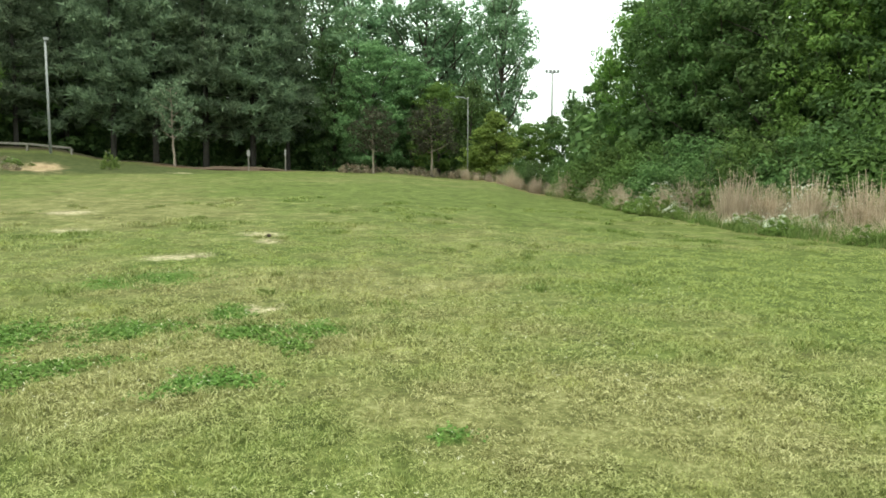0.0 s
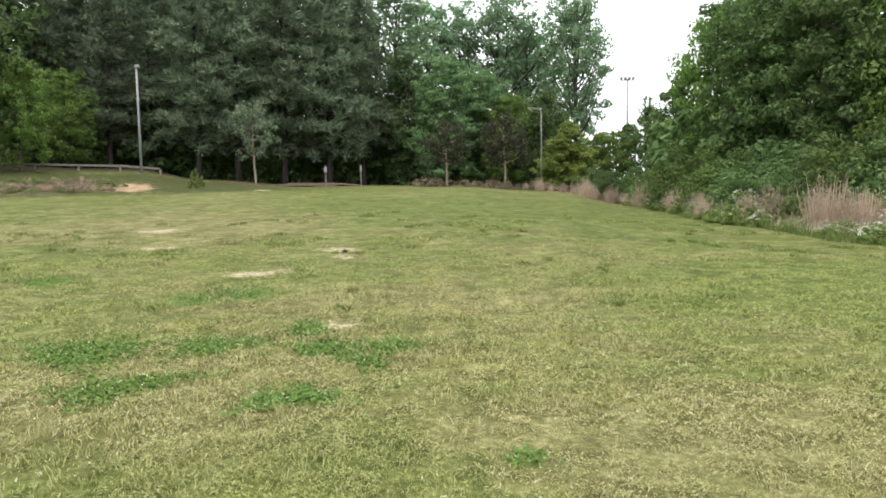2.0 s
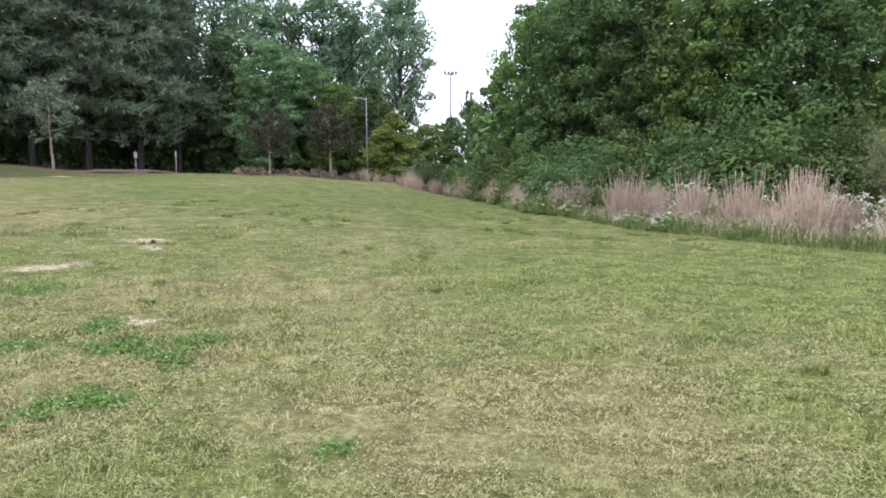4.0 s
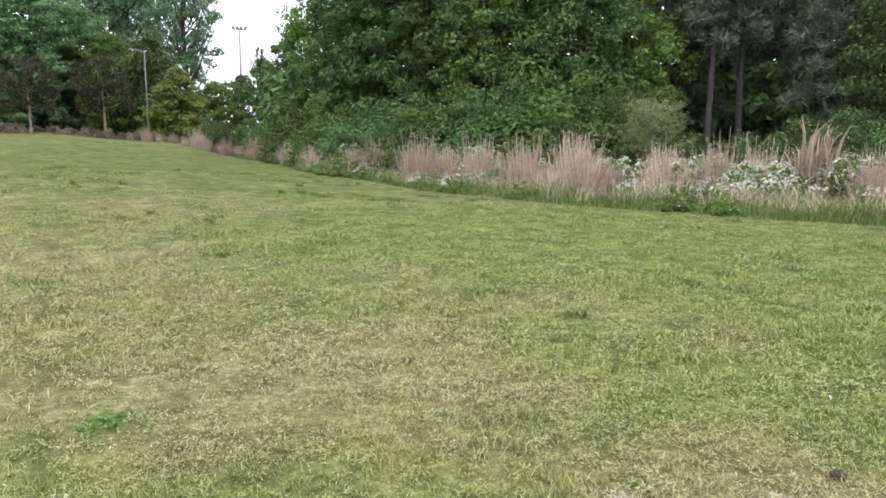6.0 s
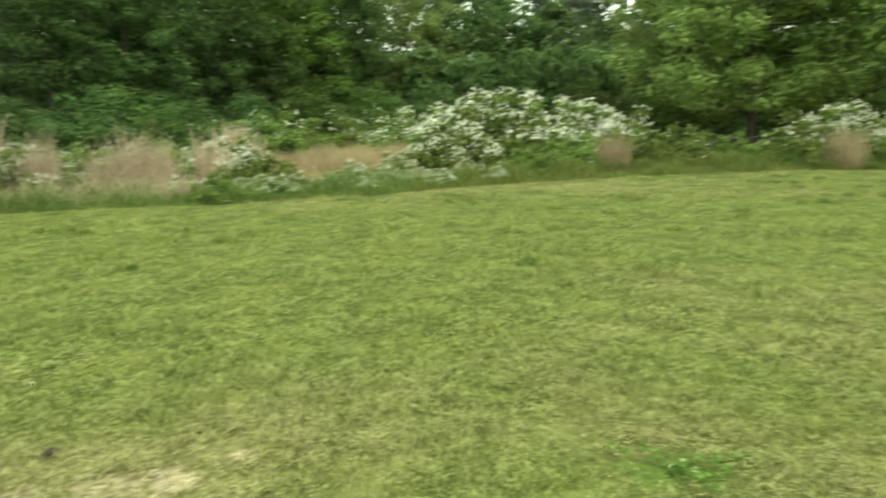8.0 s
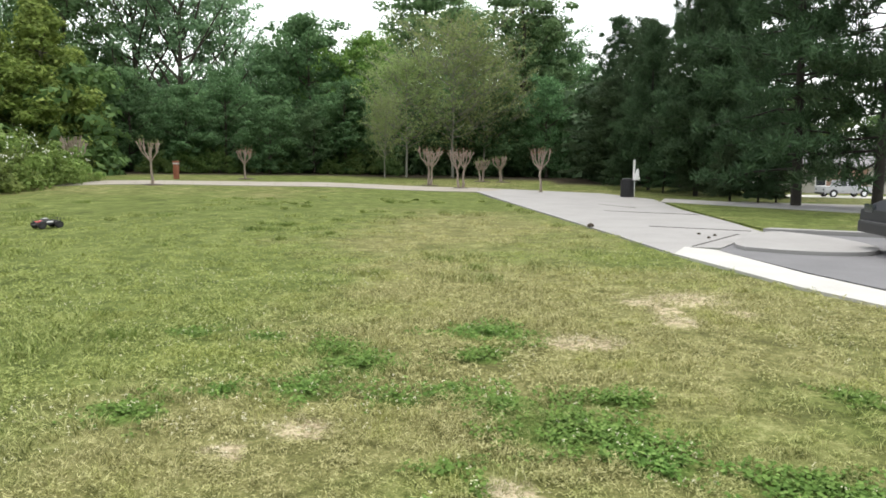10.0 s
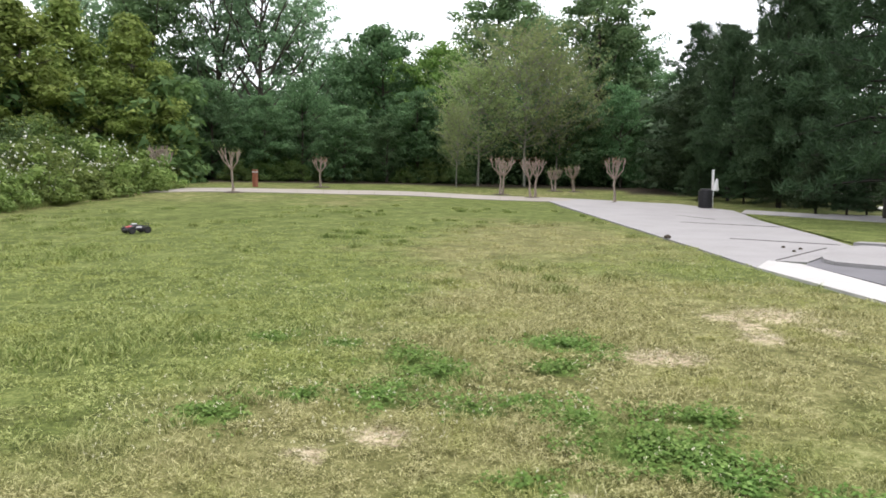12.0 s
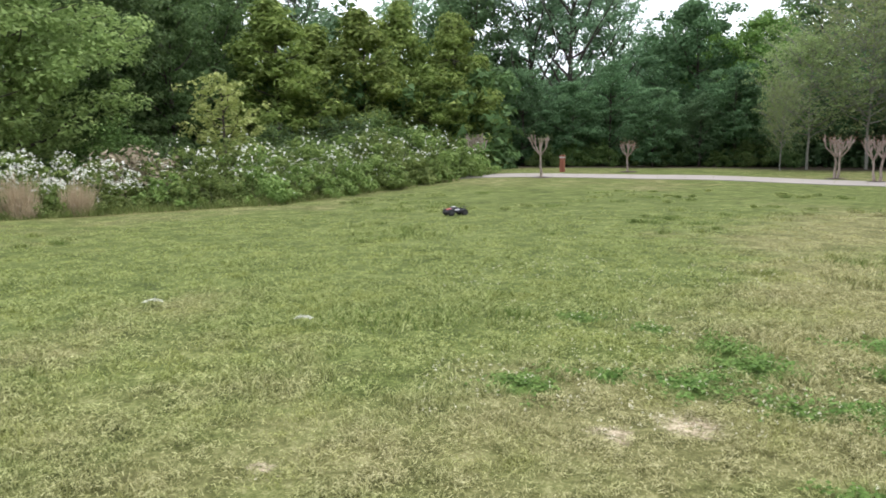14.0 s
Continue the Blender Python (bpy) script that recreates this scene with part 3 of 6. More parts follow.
def plant(kind, az, r, height, wide=1.0, which=None, group="", sink=0.05, label=""):
    """One plant of a kind, of that height, in that place."""
    group_list = PROTO[kind]
    slot = group_list[which if which is not None else rnd.randrange(len(group_list))]
    x, y, z = spot(az, r)
    k = height / slot[1]
    m = pose(x, y, z - sink, 0, 0, rnd.uniform(0, 360)) @ Matrix.Diagonal((k * wide, k * wide, k, 1))
    if slot[2] is None:
        slot[2] = slot[0]()
        slot[2].matrix_basis = m
        ob = slot[2]
    else:
        src = slot[2]
        keep = src.matrix_basis.copy()
        src.matrix_basis = Matrix()
        ob = copy_thing(src, m)
        src.matrix_basis = keep
    return tagged(ob, label, group=group)


def grow(kind, az, r, top_el, wide=1.0, **kw):
    """As plant, with the height given by the elevation of its top seen from the camera."""
    z = spot(az, r)[2]
    return plant(kind, az, r, EYE + r * math.tan(radians(top_el)) - z, wide, **kw)


proto("green", 15, lambda: make_broadleaf(1, 15, 9.8, 0.10, LEAF_GREEN, 22, 92, 0.25, 1.1, 130, steep=0.25, label="tall broadleaf tree in full green leaf at the wood's edge"))
proto("green", 15, lambda: make_broadleaf(2, 15, 9.4, 0.08, LEAF_GREEN, 22, 92, 0.25, 1.05, 130, steep=0.25, label="tall broadleaf tree with dense dark green leaves"))
proto("fargreen", 15, lambda: make_broadleaf(41, 15, 9.8, 0.10, LEAF_GREEN, 20, 34, 0.43, 1.2, 90, steep=0.25, label="tall broadleaf tree standing back in the wood"))
proto("fargreen", 15, lambda: make_broadleaf(42, 15, 9.4, 0.08, LEAF_GREEN, 20, 34, 0.43, 1.15, 90, steep=0.25, label="broadleaf tree deeper in the wood"))
proto("deep", 15, lambda: make_broadleaf(47, 15, 9.8, 0.10, LEAF_DEEP, 20, 84, 0.25, 1.2, 100, steep=0.25, label="tall broadleaf tree with deep blue-green leaves"))
proto("deep", 15, lambda: make_broadleaf(48, 15, 9.4, 0.08, LEAF_DEEP, 20, 84, 0.25, 1.15, 100, steep=0.25, label="leafy tree standing behind the path"))
proto("bright", 13, lambda: make_broadleaf(3, 13, 8.8, 0.08, LEAF_BRIGHT, 20, 92, 0.24, 1.0, 120, steep=0.25, label="broadleaf tree with fresh bright green leaves"))
proto("airy", 18, lambda: make_broadleaf(4, 18, 9.0, 0.18, LEAF_BLUE, 26, 56, 0.29, 1.05, 40, steep=0.8, label="tall slender tree with thin airy grey-green crown"))
proto("airy", 18, lambda: make_broadleaf(5, 18, 8.0, 0.16, LEAF_BLUE, 26, 56, 0.29, 1.0, 38, steep=0.8, label="tall narrow tree with open grey-green leaves"))
proto("open", 18, lambda: make_broadleaf(44, 18, 9.0, 0.16, LEAF_BLUE, 34, 54, 0.25, 0.85, 22, steep=0.9, label="tall many-limbed tree with open crown showing sky"))
proto("open", 18, lambda: make_broadleaf(45, 18, 8.4, 0.2, LEAF_BLUE, 32, 54, 0.25, 0.85, 18, steep=0.9, label="tall tree with loose grey-green leaf clusters"))
proto("dense", 17, lambda: make_broadleaf(46, 17, 8.0, 0.06, LEAF_MID, 26, 92, 0.25, 0.95, 150, steep=0.5, label="tall dense tree in full mid-green leaf"))
proto("round", 12, lambda: make_broadleaf(6, 12, 8.2, 0.08, LEAF_DEEP, 20, 80, 0.26, 0.95, 150, steep=0.2, label="round-headed tree with dense deep green leaves"))
proto("feather", 13, lambda: make_broadleaf(7, 13, 11, 0.10, LEAF_FEATHER, 26, 110, 0.20, 1.0, 150, label="wide feathery tree with light olive-green foliage"))
proto("cone", 12, lambda: make_broadleaf(8, 12, 6.8, 0.05, LEAF_OLIVE, 28, 80, 0.24, 0.8, 150, taper=0.75, label="conical evergreen with yellow-green branch tips"))
proto("cone", 12, lambda: make_broadleaf(9, 12, 6.0, 0.04, LEAF_OLIVE, 28, 80, 0.24, 0.76, 140, taper=0.8, label="pointed evergreen with yellow-green foliage"))
proto("yellow", 6, lambda: make_broadleaf(10, 6, 3.6, 0.28, LEAF_YELLOW, 14, 26, 0.17, 0.42, 30, label="small tree with pale yellow-green young leaves"))
proto("sapling", 6.5, lambda: make_broadleaf(43, 6.5, 4.4, 0.3, NEEDLE, 16, 30, 0.18, 0.5, 26, bark=PALE_BARK, label="young tree with thin pale trunk and loose leaves"))
proto("plum", 5, lambda: make_broadleaf(11, 5, 3.8, 0.32, LEAF_PLUM, 14, 28, 0.16, 0.5, 40, bark=PALE_BARK, label="small ornamental tree with dark purplish leaves and pale trunk"))
proto("pine", 18, lambda: make_pine(12, 18, 9.4, 0.14, label="large dark pine with drooping boughs"))
proto("pine", 18, lambda: make_pine(13, 18, 8.6, 0.2, boughs=80, label="tall dark pine tree"))
proto("pine", 18, lambda: make_pine(18, 18, 9.0, 0.10, boughs=84, taper=0.6, label="broad dark pine with layered boughs"))
proto("nearpine", 14, lambda: make_pine(16, 14, 9.4, 0.10, NEEDLE_DARK, 104, 36, "big dark pine with heavy low boughs beside the footway", taper=0.5, needle=0.28, thick=0.03, bare=0.2, step=0.5, bark=DARK_BARK))
proto("nearpine", 14, lambda: make_pine(17, 14, 8.6, 0.12, NEEDLE_DARK, 96, 36, "big dark pine by the footway", taper=0.55, needle=0.28, thick=0.03, bare=0.2, step=0.5, bark=DARK_BARK))
proto("openpine", 14, lambda: make_pine(19, 14, 9.6, 0.09, NEEDLE_DARK, 84, 38, "open-crowned pine showing its trunk and crooked boughs", taper=0.35, needle=0.27, thick=0.028, bare=0.34, step=0.55, bark=DARK_BARK))
proto("highpine", 20, lambda: make_pine(14, 20, 7.4, 0.42, boughs=46, bark=PINE_BARK, label="tall pine with bare lower trunk and dark crown", taper=0.5))
proto("bud", 11, lambda: make_broadleaf(15, 11, 9.0, 0.24, LEAF_BUD, 44, 15, 0.15, 0.85, 110, twigs=8, bark=GREY_BARK, steep=0.12, stout=0.009, label="twiggy grey tree just coming into bud"))
proto("shrub", 3, lambda: make_shrub(20, 3, 4.2, LEAF_SHRUB, 64, 125, 0.115, label="dense green shrub in front of the wood", clump=0.5))
proto("shrub", 3, lambda: make_shrub(21, 3, 3.8, LEAF_GREEN, 60, 125, 0.11, label="leafy green shrub with fresh shoots", clump=0.48))
proto("bramble", 1.7, lambda: make_shrub(22, 1.7, 3.0, BRAMBLE_LEAF, 40, 66, 0.115, 300, label="blackberry thicket covered with white blossom", name="blackberry_bush", clump=0.33))
proto("bramble", 1.7, lambda: make_shrub(23, 1.7, 3.2, BRAMBLE_LEAF, 40, 66, 0.115, 44, label="blackberry thicket with scattered white blossom", name="blackberry_bush", clump=0.34))
proto("greenbush", 1.5, lambda: make_shrub(24, 1.5, 2.8, BRAMBLE_LEAF, 40, 66, 0.115, 14, label="low bright green bush beside the mown grass", name="low_bush", clump=0.32))
proto("brush", 1.4, lambda: make_shrub(25, 1.4, 2.6, TWIG, 30, 44, 0.11, 6, label="tangle of dry brown brush", name="dry_brush", clump=0.36, arch=14))
proto("tuft", 1.6, lambda: make_tuft(30, 1.6, 0.95, 320, label="clump of tall dry straw-coloured grass"))
proto("tuft", 1.6, lambda: make_tuft(31, 1.6, 1.15, 360, label="broad clump of dry pinkish-tan grass"))
proto("tuft", 1.6, lambda: make_tuft(32, 1.6, 0.75, 220, label="narrow clump of dry tan grass stalks"))
proto("sheaf", 1.5, lambda: make_tuft(35, 1.5, 1.1, 420, STRAW, label="thick rounded sheaf of tan dry grass", bundles=5, loose=0.2))
proto("goldsheaf", 1.5, lambda: make_tuft(36, 1.5, 1.1, 380, STRAW_GOLD, label="arching sheaf of golden dry grass", bundles=4, loose=0.25))
proto("plume", 2.0, lambda: make_tuft(33, 2.0, 0.9, 90, label="clump of pointed dry plumes of tall grass", plume=0.026))
proto("gold", 1.0, lambda: make_tuft(34, 1.0, 1.2, 200, STRAW_GOLD, label="golden dry grass stalks"))

# ---- ground ----
def zone_masks(x, y):
    """How much of the ground is meadow, wood floor, bare bank (0 to 1)."""
    az, r = np.degrees(np.arctan2(-(x - 0.15), y + 0.35)), np.hypot(x - 0.15, y + 0.35)
    er = np.interp(-az, [-a for a, _ in EDGE], [q for _, q in EDGE])
    east = (az < -3) & (az > -146)
    meadow = np.where(east, np.clip((r - er) / 0.8, 0, 1), 0)
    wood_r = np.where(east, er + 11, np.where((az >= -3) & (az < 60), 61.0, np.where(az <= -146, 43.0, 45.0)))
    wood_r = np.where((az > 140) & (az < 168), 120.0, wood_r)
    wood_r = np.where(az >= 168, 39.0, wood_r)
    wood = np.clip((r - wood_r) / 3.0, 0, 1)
    bank = np.clip((r - 45.5) / 1.5, 0, 1) * np.clip((62 - r) / 3, 0, 1) * (az < 100)
    bank = bank * np.where(az < 30, np.clip((az - 12) / 10, 0, 1), 1)
    mulch = np.clip((az - 11) / 2, 0, 1) * np.clip((23 - az) / 2, 0, 1) * np.clip((r - 57) / 1.5, 0, 1)
    return meadow, wood, mulch, bank


def make_ground():
    na = 420
    rr = np.concatenate([np.arange(0.0, 2.4, 0.4), np.arange(2.4, 10, 0.11), np.geomspace(10, 90, 90), np.array([110, 150, 250, 500, 1200, 3000])])
    a = np.linspace(0, 2 * np.pi, na, endpoint=False)
    R, A = np.meshgrid(rr[1:], a, indexing="ij")
    x, y = (-np.sin(A) * R).ravel(), (np.cos(A) * R).ravel()
    z = land(x, y)
    nz = np.array([noise.noise((px * 0.35, py * 0.35, 0.0)) for px, py in zip(x, y)]) * 0.035 * np.clip(np.hypot(x, y) / 6, 0, 1)
    west = np.interp(y, WEST_Y, WEST_X)
    nz = nz * np.clip((y + 30) / 6, 0, 1) * np.where(y < -2, np.clip((x - west) / 2.5 - 0.2, 0, 1), 1)
    z = z + np.where(np.hypot(x, y) < 60, nz, 0)
    paved = (y < -8) & (x < west + 0.05) & (y > -36)
    z = np.where(paved, np.minimum(z, land(x, y)) - 0.015, z)
    v = np.concatenate([[[0, 0, 0]], np.stack([x, y, z], 1)])
    n = len(rr) - 1
    i, j = np.meshgrid(np.arange(n - 1), np.arange(na), indexing="ij")
    q = np.stack([1 + i * na + j, 1 + i * na + (j + 1) % na, 1 + (i + 1) * na + (j + 1) % na, 1 + (i + 1) * na + j], -1).reshape(-1, 4)
    cap = np.array([[0, 1 + (k + 1) % na, 1 + k, 1 + k] for k in range(na)])
    me = bpy.data.meshes.new("ground")
    me.from_pydata(v.tolist(), [], [tuple(f) for f in q.tolist()] + [tuple(f[:3]) for f in cap.tolist()])
    me.polygons.foreach_set("use_smooth", np.full(len(me.polygons), True))
    ms = zone_masks(v[:, 0], v[:, 1])
    for nm, val in zip(("meadow", "wood", "bare", "bank"), ms):
        at = me.attributes.new(nm, "FLOAT", "POINT")
        at.data.foreach_set("value", val.astype(np.float32))
    set_fields(me, lawn_fields(v[:, 0], v[:, 1]))
    set_fields(me, {nm: np.clip(inside(v[:, 0], v[:, 1], spots, 1.0, 1.25), 0, 1) for nm, spots in (("clay", CLAY), ("brushy", BRUSHY))})
    me.update()
    return me


# patches of the lawn: heading, distance, length across the view, depth
DIRT = [(20.0, 47.5, 0.8, 1.0), (14.7, 15.8, 0.55, 0.5), (14.2, 14.6, 0.3, 0.4), (27.8, 21.5, 0.75, 0.7), (27.9, 17.6, 0.5, 0.5), (21.4, 12.7, 0.62, 0.35), (19.6, 12.9, 0.35, 0.3), (15.4, 8.35, 0.34, 0.22),
        (-53.3, 3.22, 0.14, 0.13), (-58.9, 3.21, 0.16, 0.12), (-62.4, 3.16, 0.2, 0.17), (-56.6, 2.92, 0.08, 0.07), (-66.8, 3.31, 0.09, 0.06), (-41, 3.01, 0.11, 0.1),
        (172.2, 7.0, 0.26, 0.3), (173.2, 7.5, 0.2, 0.3), (171.6, 8.2, 0.5, 0.5), (174.9, 7.9, 0.3, 0.25), (179.0, 6.0, 0.4, 0.3), (-179.8, 5.88, 0.22, 0.16), (168, 7.6, 0.2, 0.2), (-153.9, 3.83, 0.14, 0.14), (-159.6, 4.05, 0.2, 0.2),
        (-175.4, 3.22, 0.16, 0.16), (-125.9, 3.5, 0.08, 0.1)]
CLOVER_AT = [(33.8, 7.9, 0.55, 0.58), (32.3, 6.3, 0.5, 0.36), (25.4, 7.6, 0.45, 0.42), (20.5, 5.42, 0.36, 0.28), (18.0, 8.1, 0.27, 0.36), (16.5, 7.1, 0.34, 0.38), (13.4, 6.5, 0.24, 0.32), (35.5, 13.2, 0.4, 0.6),
             (1.1, 4.0, 0.14, 0.19), (21.9, 10.7, 0.6, 0.7), (26, 10.4, 0.5, 0.5), (11.4, 7.1, 0.3, 0.3),
             (-147.2, 4.6, 0.30, 0.28), (-153.8, 4.86, 0.19, 0.16), (-160.0, 4.77, 0.34, 0.31), (-164.1, 5.34, 0.38, 0.36), (-162.2, 5.80, 0.30, 0.26), (-173.7, 6.24, 0.44, 0.34), (-173.4, 5.54, 0.28, 0.22),
             (-170.9, 4.65, 0.28, 0.20), (-166.6, 4.49, 0.24, 0.16), (-178.9, 4.05, 0.42, 0.44), (-175.3, 4.40, 0.26, 0.26), (-170.6, 3.43, 0.17, 0.11), (-172.7, 3.21, 0.08, 0.08), (-169.4, 3.04, 0.11, 0.08),
             (-151.9, 6.58, 0.21, 0.2), (-157.0, 6.20, 0.21, 0.2), (177.2, 3.91, 0.30, 0.30), (173.2, 3.66, 0.24, 0.24), (176.7, 4.55, 0.28, 0.2),
             (162.0, 3.65, 0.4, 0.24), (160.3, 5.14, 0.2, 0.18), (-91.5, 2.87, 0.3, 0.18)]


# bare orange clay and brushy ground on the bank
CLAY = [(29.0, 50, 1.3, 3.6), (30.6, 49, 0.8, 1.6), (41, 47.5, 1.6, 1.2)]
BRUSHY = [(36, 50.5, 4.6, 3.6), (41, 50.5, 3.0, 3.6)]
# broad dry stretches of the lawn
DRY_ZONE = [(178, 6.2, 2.4, 1.6), (-12, 4.6, 2.2, 1.4), (24, 6.5, 3.0, 2.2), (12, 10, 3.0, 1.6), (-174, 8.0, 3.2, 2.6), (167, 8.0, 2.2, 2.6), (-170, 15, 3.0, 4.0), (-158, 4.2, 1.3, 0.8), (-60, 3.2, 1.6, 1.0), (26, 22, 6, 5)]
LUSH_ZONE = [(-40, 12, 6, 3.5), (-70, 9, 5, 3), (0, 30, 9, 6), (-100, 11, 5, 4), (-130, 14, 4, 5), (-145, 9, 3.0, 4.0), (-172, 26, 6, 4), (-150, 20, 5, 8)]


def inside(x, y, patches, grow_by=1.0, middle=1.0):
    """How deep places lie in the listed patches: 1 at a middle, 0 at the rim."""
    best = np.zeros(len(x))
    for az, r, lx, ly in patches:
        px, py, _ = spot(az, r)
        c, s = math.cos(radians(az)), math.sin(radians(az))
        u, w = (x - px) * c + (y - py) * s, -(x - px) * s + (y - py) * c
        best = np.maximum(best, middle - np.hypot(u / (lx * grow_by), w / (ly * grow_by)))
    return best


def lawn_fields(x, y):
    """How dry, how lush, how far inside clover and bare soil each place of the lawn is."""
    def depth(patches):
        return np.clip(inside(x, y, patches, 1.0, 1.25), 0, 1)
    return {"dry": inside(x, y, DRY_ZONE, 1.3), "lush": inside(x, y, LUSH_ZONE, 1.3), "clover": depth(CLOVER_AT), "soil": depth(DIRT)}


def set_fields(me, values, times=1):
    for nm, val in values.items():
        at = me.attributes.new(nm, "FLOAT", "POINT")
        at.data.foreach_set("value", np.repeat(val, times).astype(np.float32))


def field(n, nm):
    a = n.new("ShaderNodeAttribute")
    a.attribute_name = nm
    return a.outputs["Fac"]


def dryness(n, l, pos):
    """Where the lawn is straw-dry, where lush: the same for soil and blades."""
    huge, big = tex(n, l, 0.10, 3, 0.62, pos), tex(n, l, 0.8, 6, 0.72, pos)
    d = math_node(n, l, "ADD", math_node(n, l, "MULTIPLY", huge.outputs["Fac"], 0.5), math_node(n, l, "MULTIPLY", big.outputs["Fac"], 0.5))
    d = math_node(n, l, "ADD", d, math_node(n, l, "MULTIPLY", field(n, "dry"), 0.24))
    d = math_node(n, l, "SUBTRACT", d, math_node(n, l, "MULTIPLY", field(n, "lush"), 0.34))
    r = n.new("ShaderNodeMapRange")
    r.inputs["From Min"].default_value, r.inputs["From Max"].default_value = 0.45, 0.62
    l.new(d, r.inputs["Value"])
    return r.outputs[0]


def make_blade_mat():
    m, n, l, p = mat("grass_blade")
    geo = n.new("ShaderNodeNewGeometry")
    pos = geo.outputs["Position"]
    med, tuft = tex(n, l, 3.4, 4, 0.7, pos), tex(n, l, 13.0, 3, 0.6, pos)
    v = math_node(n, l, "ADD", math_node(n, l, "MULTIPLY", geo.outputs["Random Per Island"], 0.34),
                  math_node(n, l, "ADD", math_node(n, l, "MULTIPLY", med.outputs["Fac"], 0.28), math_node(n, l, "MULTIPLY", tuft.outputs["Fac"], 0.38)))
    even = math_node(n, l, "MULTIPLY", math_node(n, l, "SUBTRACT", 0.5, v), field(n, "even"))
    v = math_node(n, l, "ADD", v, even)
    green = ramp(n, [(0.30, (0.070, 0.105, 0.022)), (0.47, (0.245, 0.295, 0.085)), (0.66, (0.435, 0.475, 0.19))])
    straw = ramp(n, [(0.30, (0.125, 0.120, 0.044)), (0.47, (0.355, 0.335, 0.150)), (0.66, (0.55, 0.515, 0.28))])
    for g in (green, straw):
        l.new(v, g.inputs[0])
    col = mixc(n, l, math_node(n, l, "MULTIPLY", dryness(n, l, pos), 0.85), green.outputs[0], straw.outputs[0])
    gold = ramp(n, [(0.18, (0.12, 0.145, 0.03)), (0.5, (0.29, 0.32, 0.08)), (0.85, (0.50, 0.51, 0.18))])
    l.new(v, gold.inputs[0])
    where = ramp(n, [(0.50, (0, 0, 0)), (0.66, (0.6, 0.6, 0.6))])
    l.new(tex(n, l, 1.1, 5, 0.7, pos).outputs["Fac"], where.inputs[0])
    col = mixc(n, l, where.outputs[0], col, gold.outputs[0])
    lush = ramp(n, [(0.15, (0.042, 0.084, 0.012)), (0.5, (0.100, 0.168, 0.030)), (0.85, (0.21, 0.28, 0.066))])
    l.new(v, lush.inputs[0])
    ragged = tex(n, l, 8.0, 6, 0.78, pos).outputs["Fac"]
    col = mixc(n, l, math_node(n, l, "MULTIPLY", patch_field(n, l, "clover", ragged), 0.7), col, lush.outputs[0])
    gaps = ramp(n, [(0.42, (0.1, 0.1, 0.1)), (0.54, (1, 1, 1))])
    l.new(tex(n, l, 11.0, 4, 0.7, pos).outputs["Fac"], gaps.inputs[0])
    bare = math_node(n, l, "MULTIPLY", patch_field(n, l, "soil", ragged), gaps.outputs[0])
    dead = ramp(n, [(0.3, (0.22, 0.19, 0.11)), (0.5, (0.46, 0.41, 0.28)), (0.65, (0.66, 0.61, 0.47))])
    l.new(v, dead.inputs[0])
    col = mixc(n, l, bare, col, dead.outputs[0])
    l.new(col, p.inputs["Base Color"])
    p.inputs["Roughness"].default_value = 0.7
    p.inputs["Specular IOR Level"].default_value = 0.2
    tr = n.new("ShaderNodeBsdfTranslucent")
    l.new(col, tr.inputs[0])
    mx = n.new("ShaderNodeMixShader")
    mx.inputs[0].default_value = 0.2
    l.new(p.outputs[0], mx.inputs[1])
    l.new(tr.outputs[0], mx.inputs[2])
    l.new(mx.outputs[0], n["Material Output"].inputs[0])
    return m


def patch_field(n, l, nm, edge_noise):
    """A mask that is high inside the patches of one kind, with ragged rims."""
    total = field(n, nm)
    ragged = math_node(n, l, "ADD", total, math_node(n, l, "MULTIPLY", math_node(n, l, "SUBTRACT", edge_noise, 0.5), 2.2))
    rm = n.new("ShaderNodeMapRange")
    rm.inputs["From Min"].default_value, rm.inputs["From Max"].default_value = 0.25, 0.75
    l.new(math_node(n, l, "MULTIPLY", ragged, math_node(n, l, "GREATER_THAN", total, 0.001)), rm.inputs["Value"])
    return rm.outputs[0]


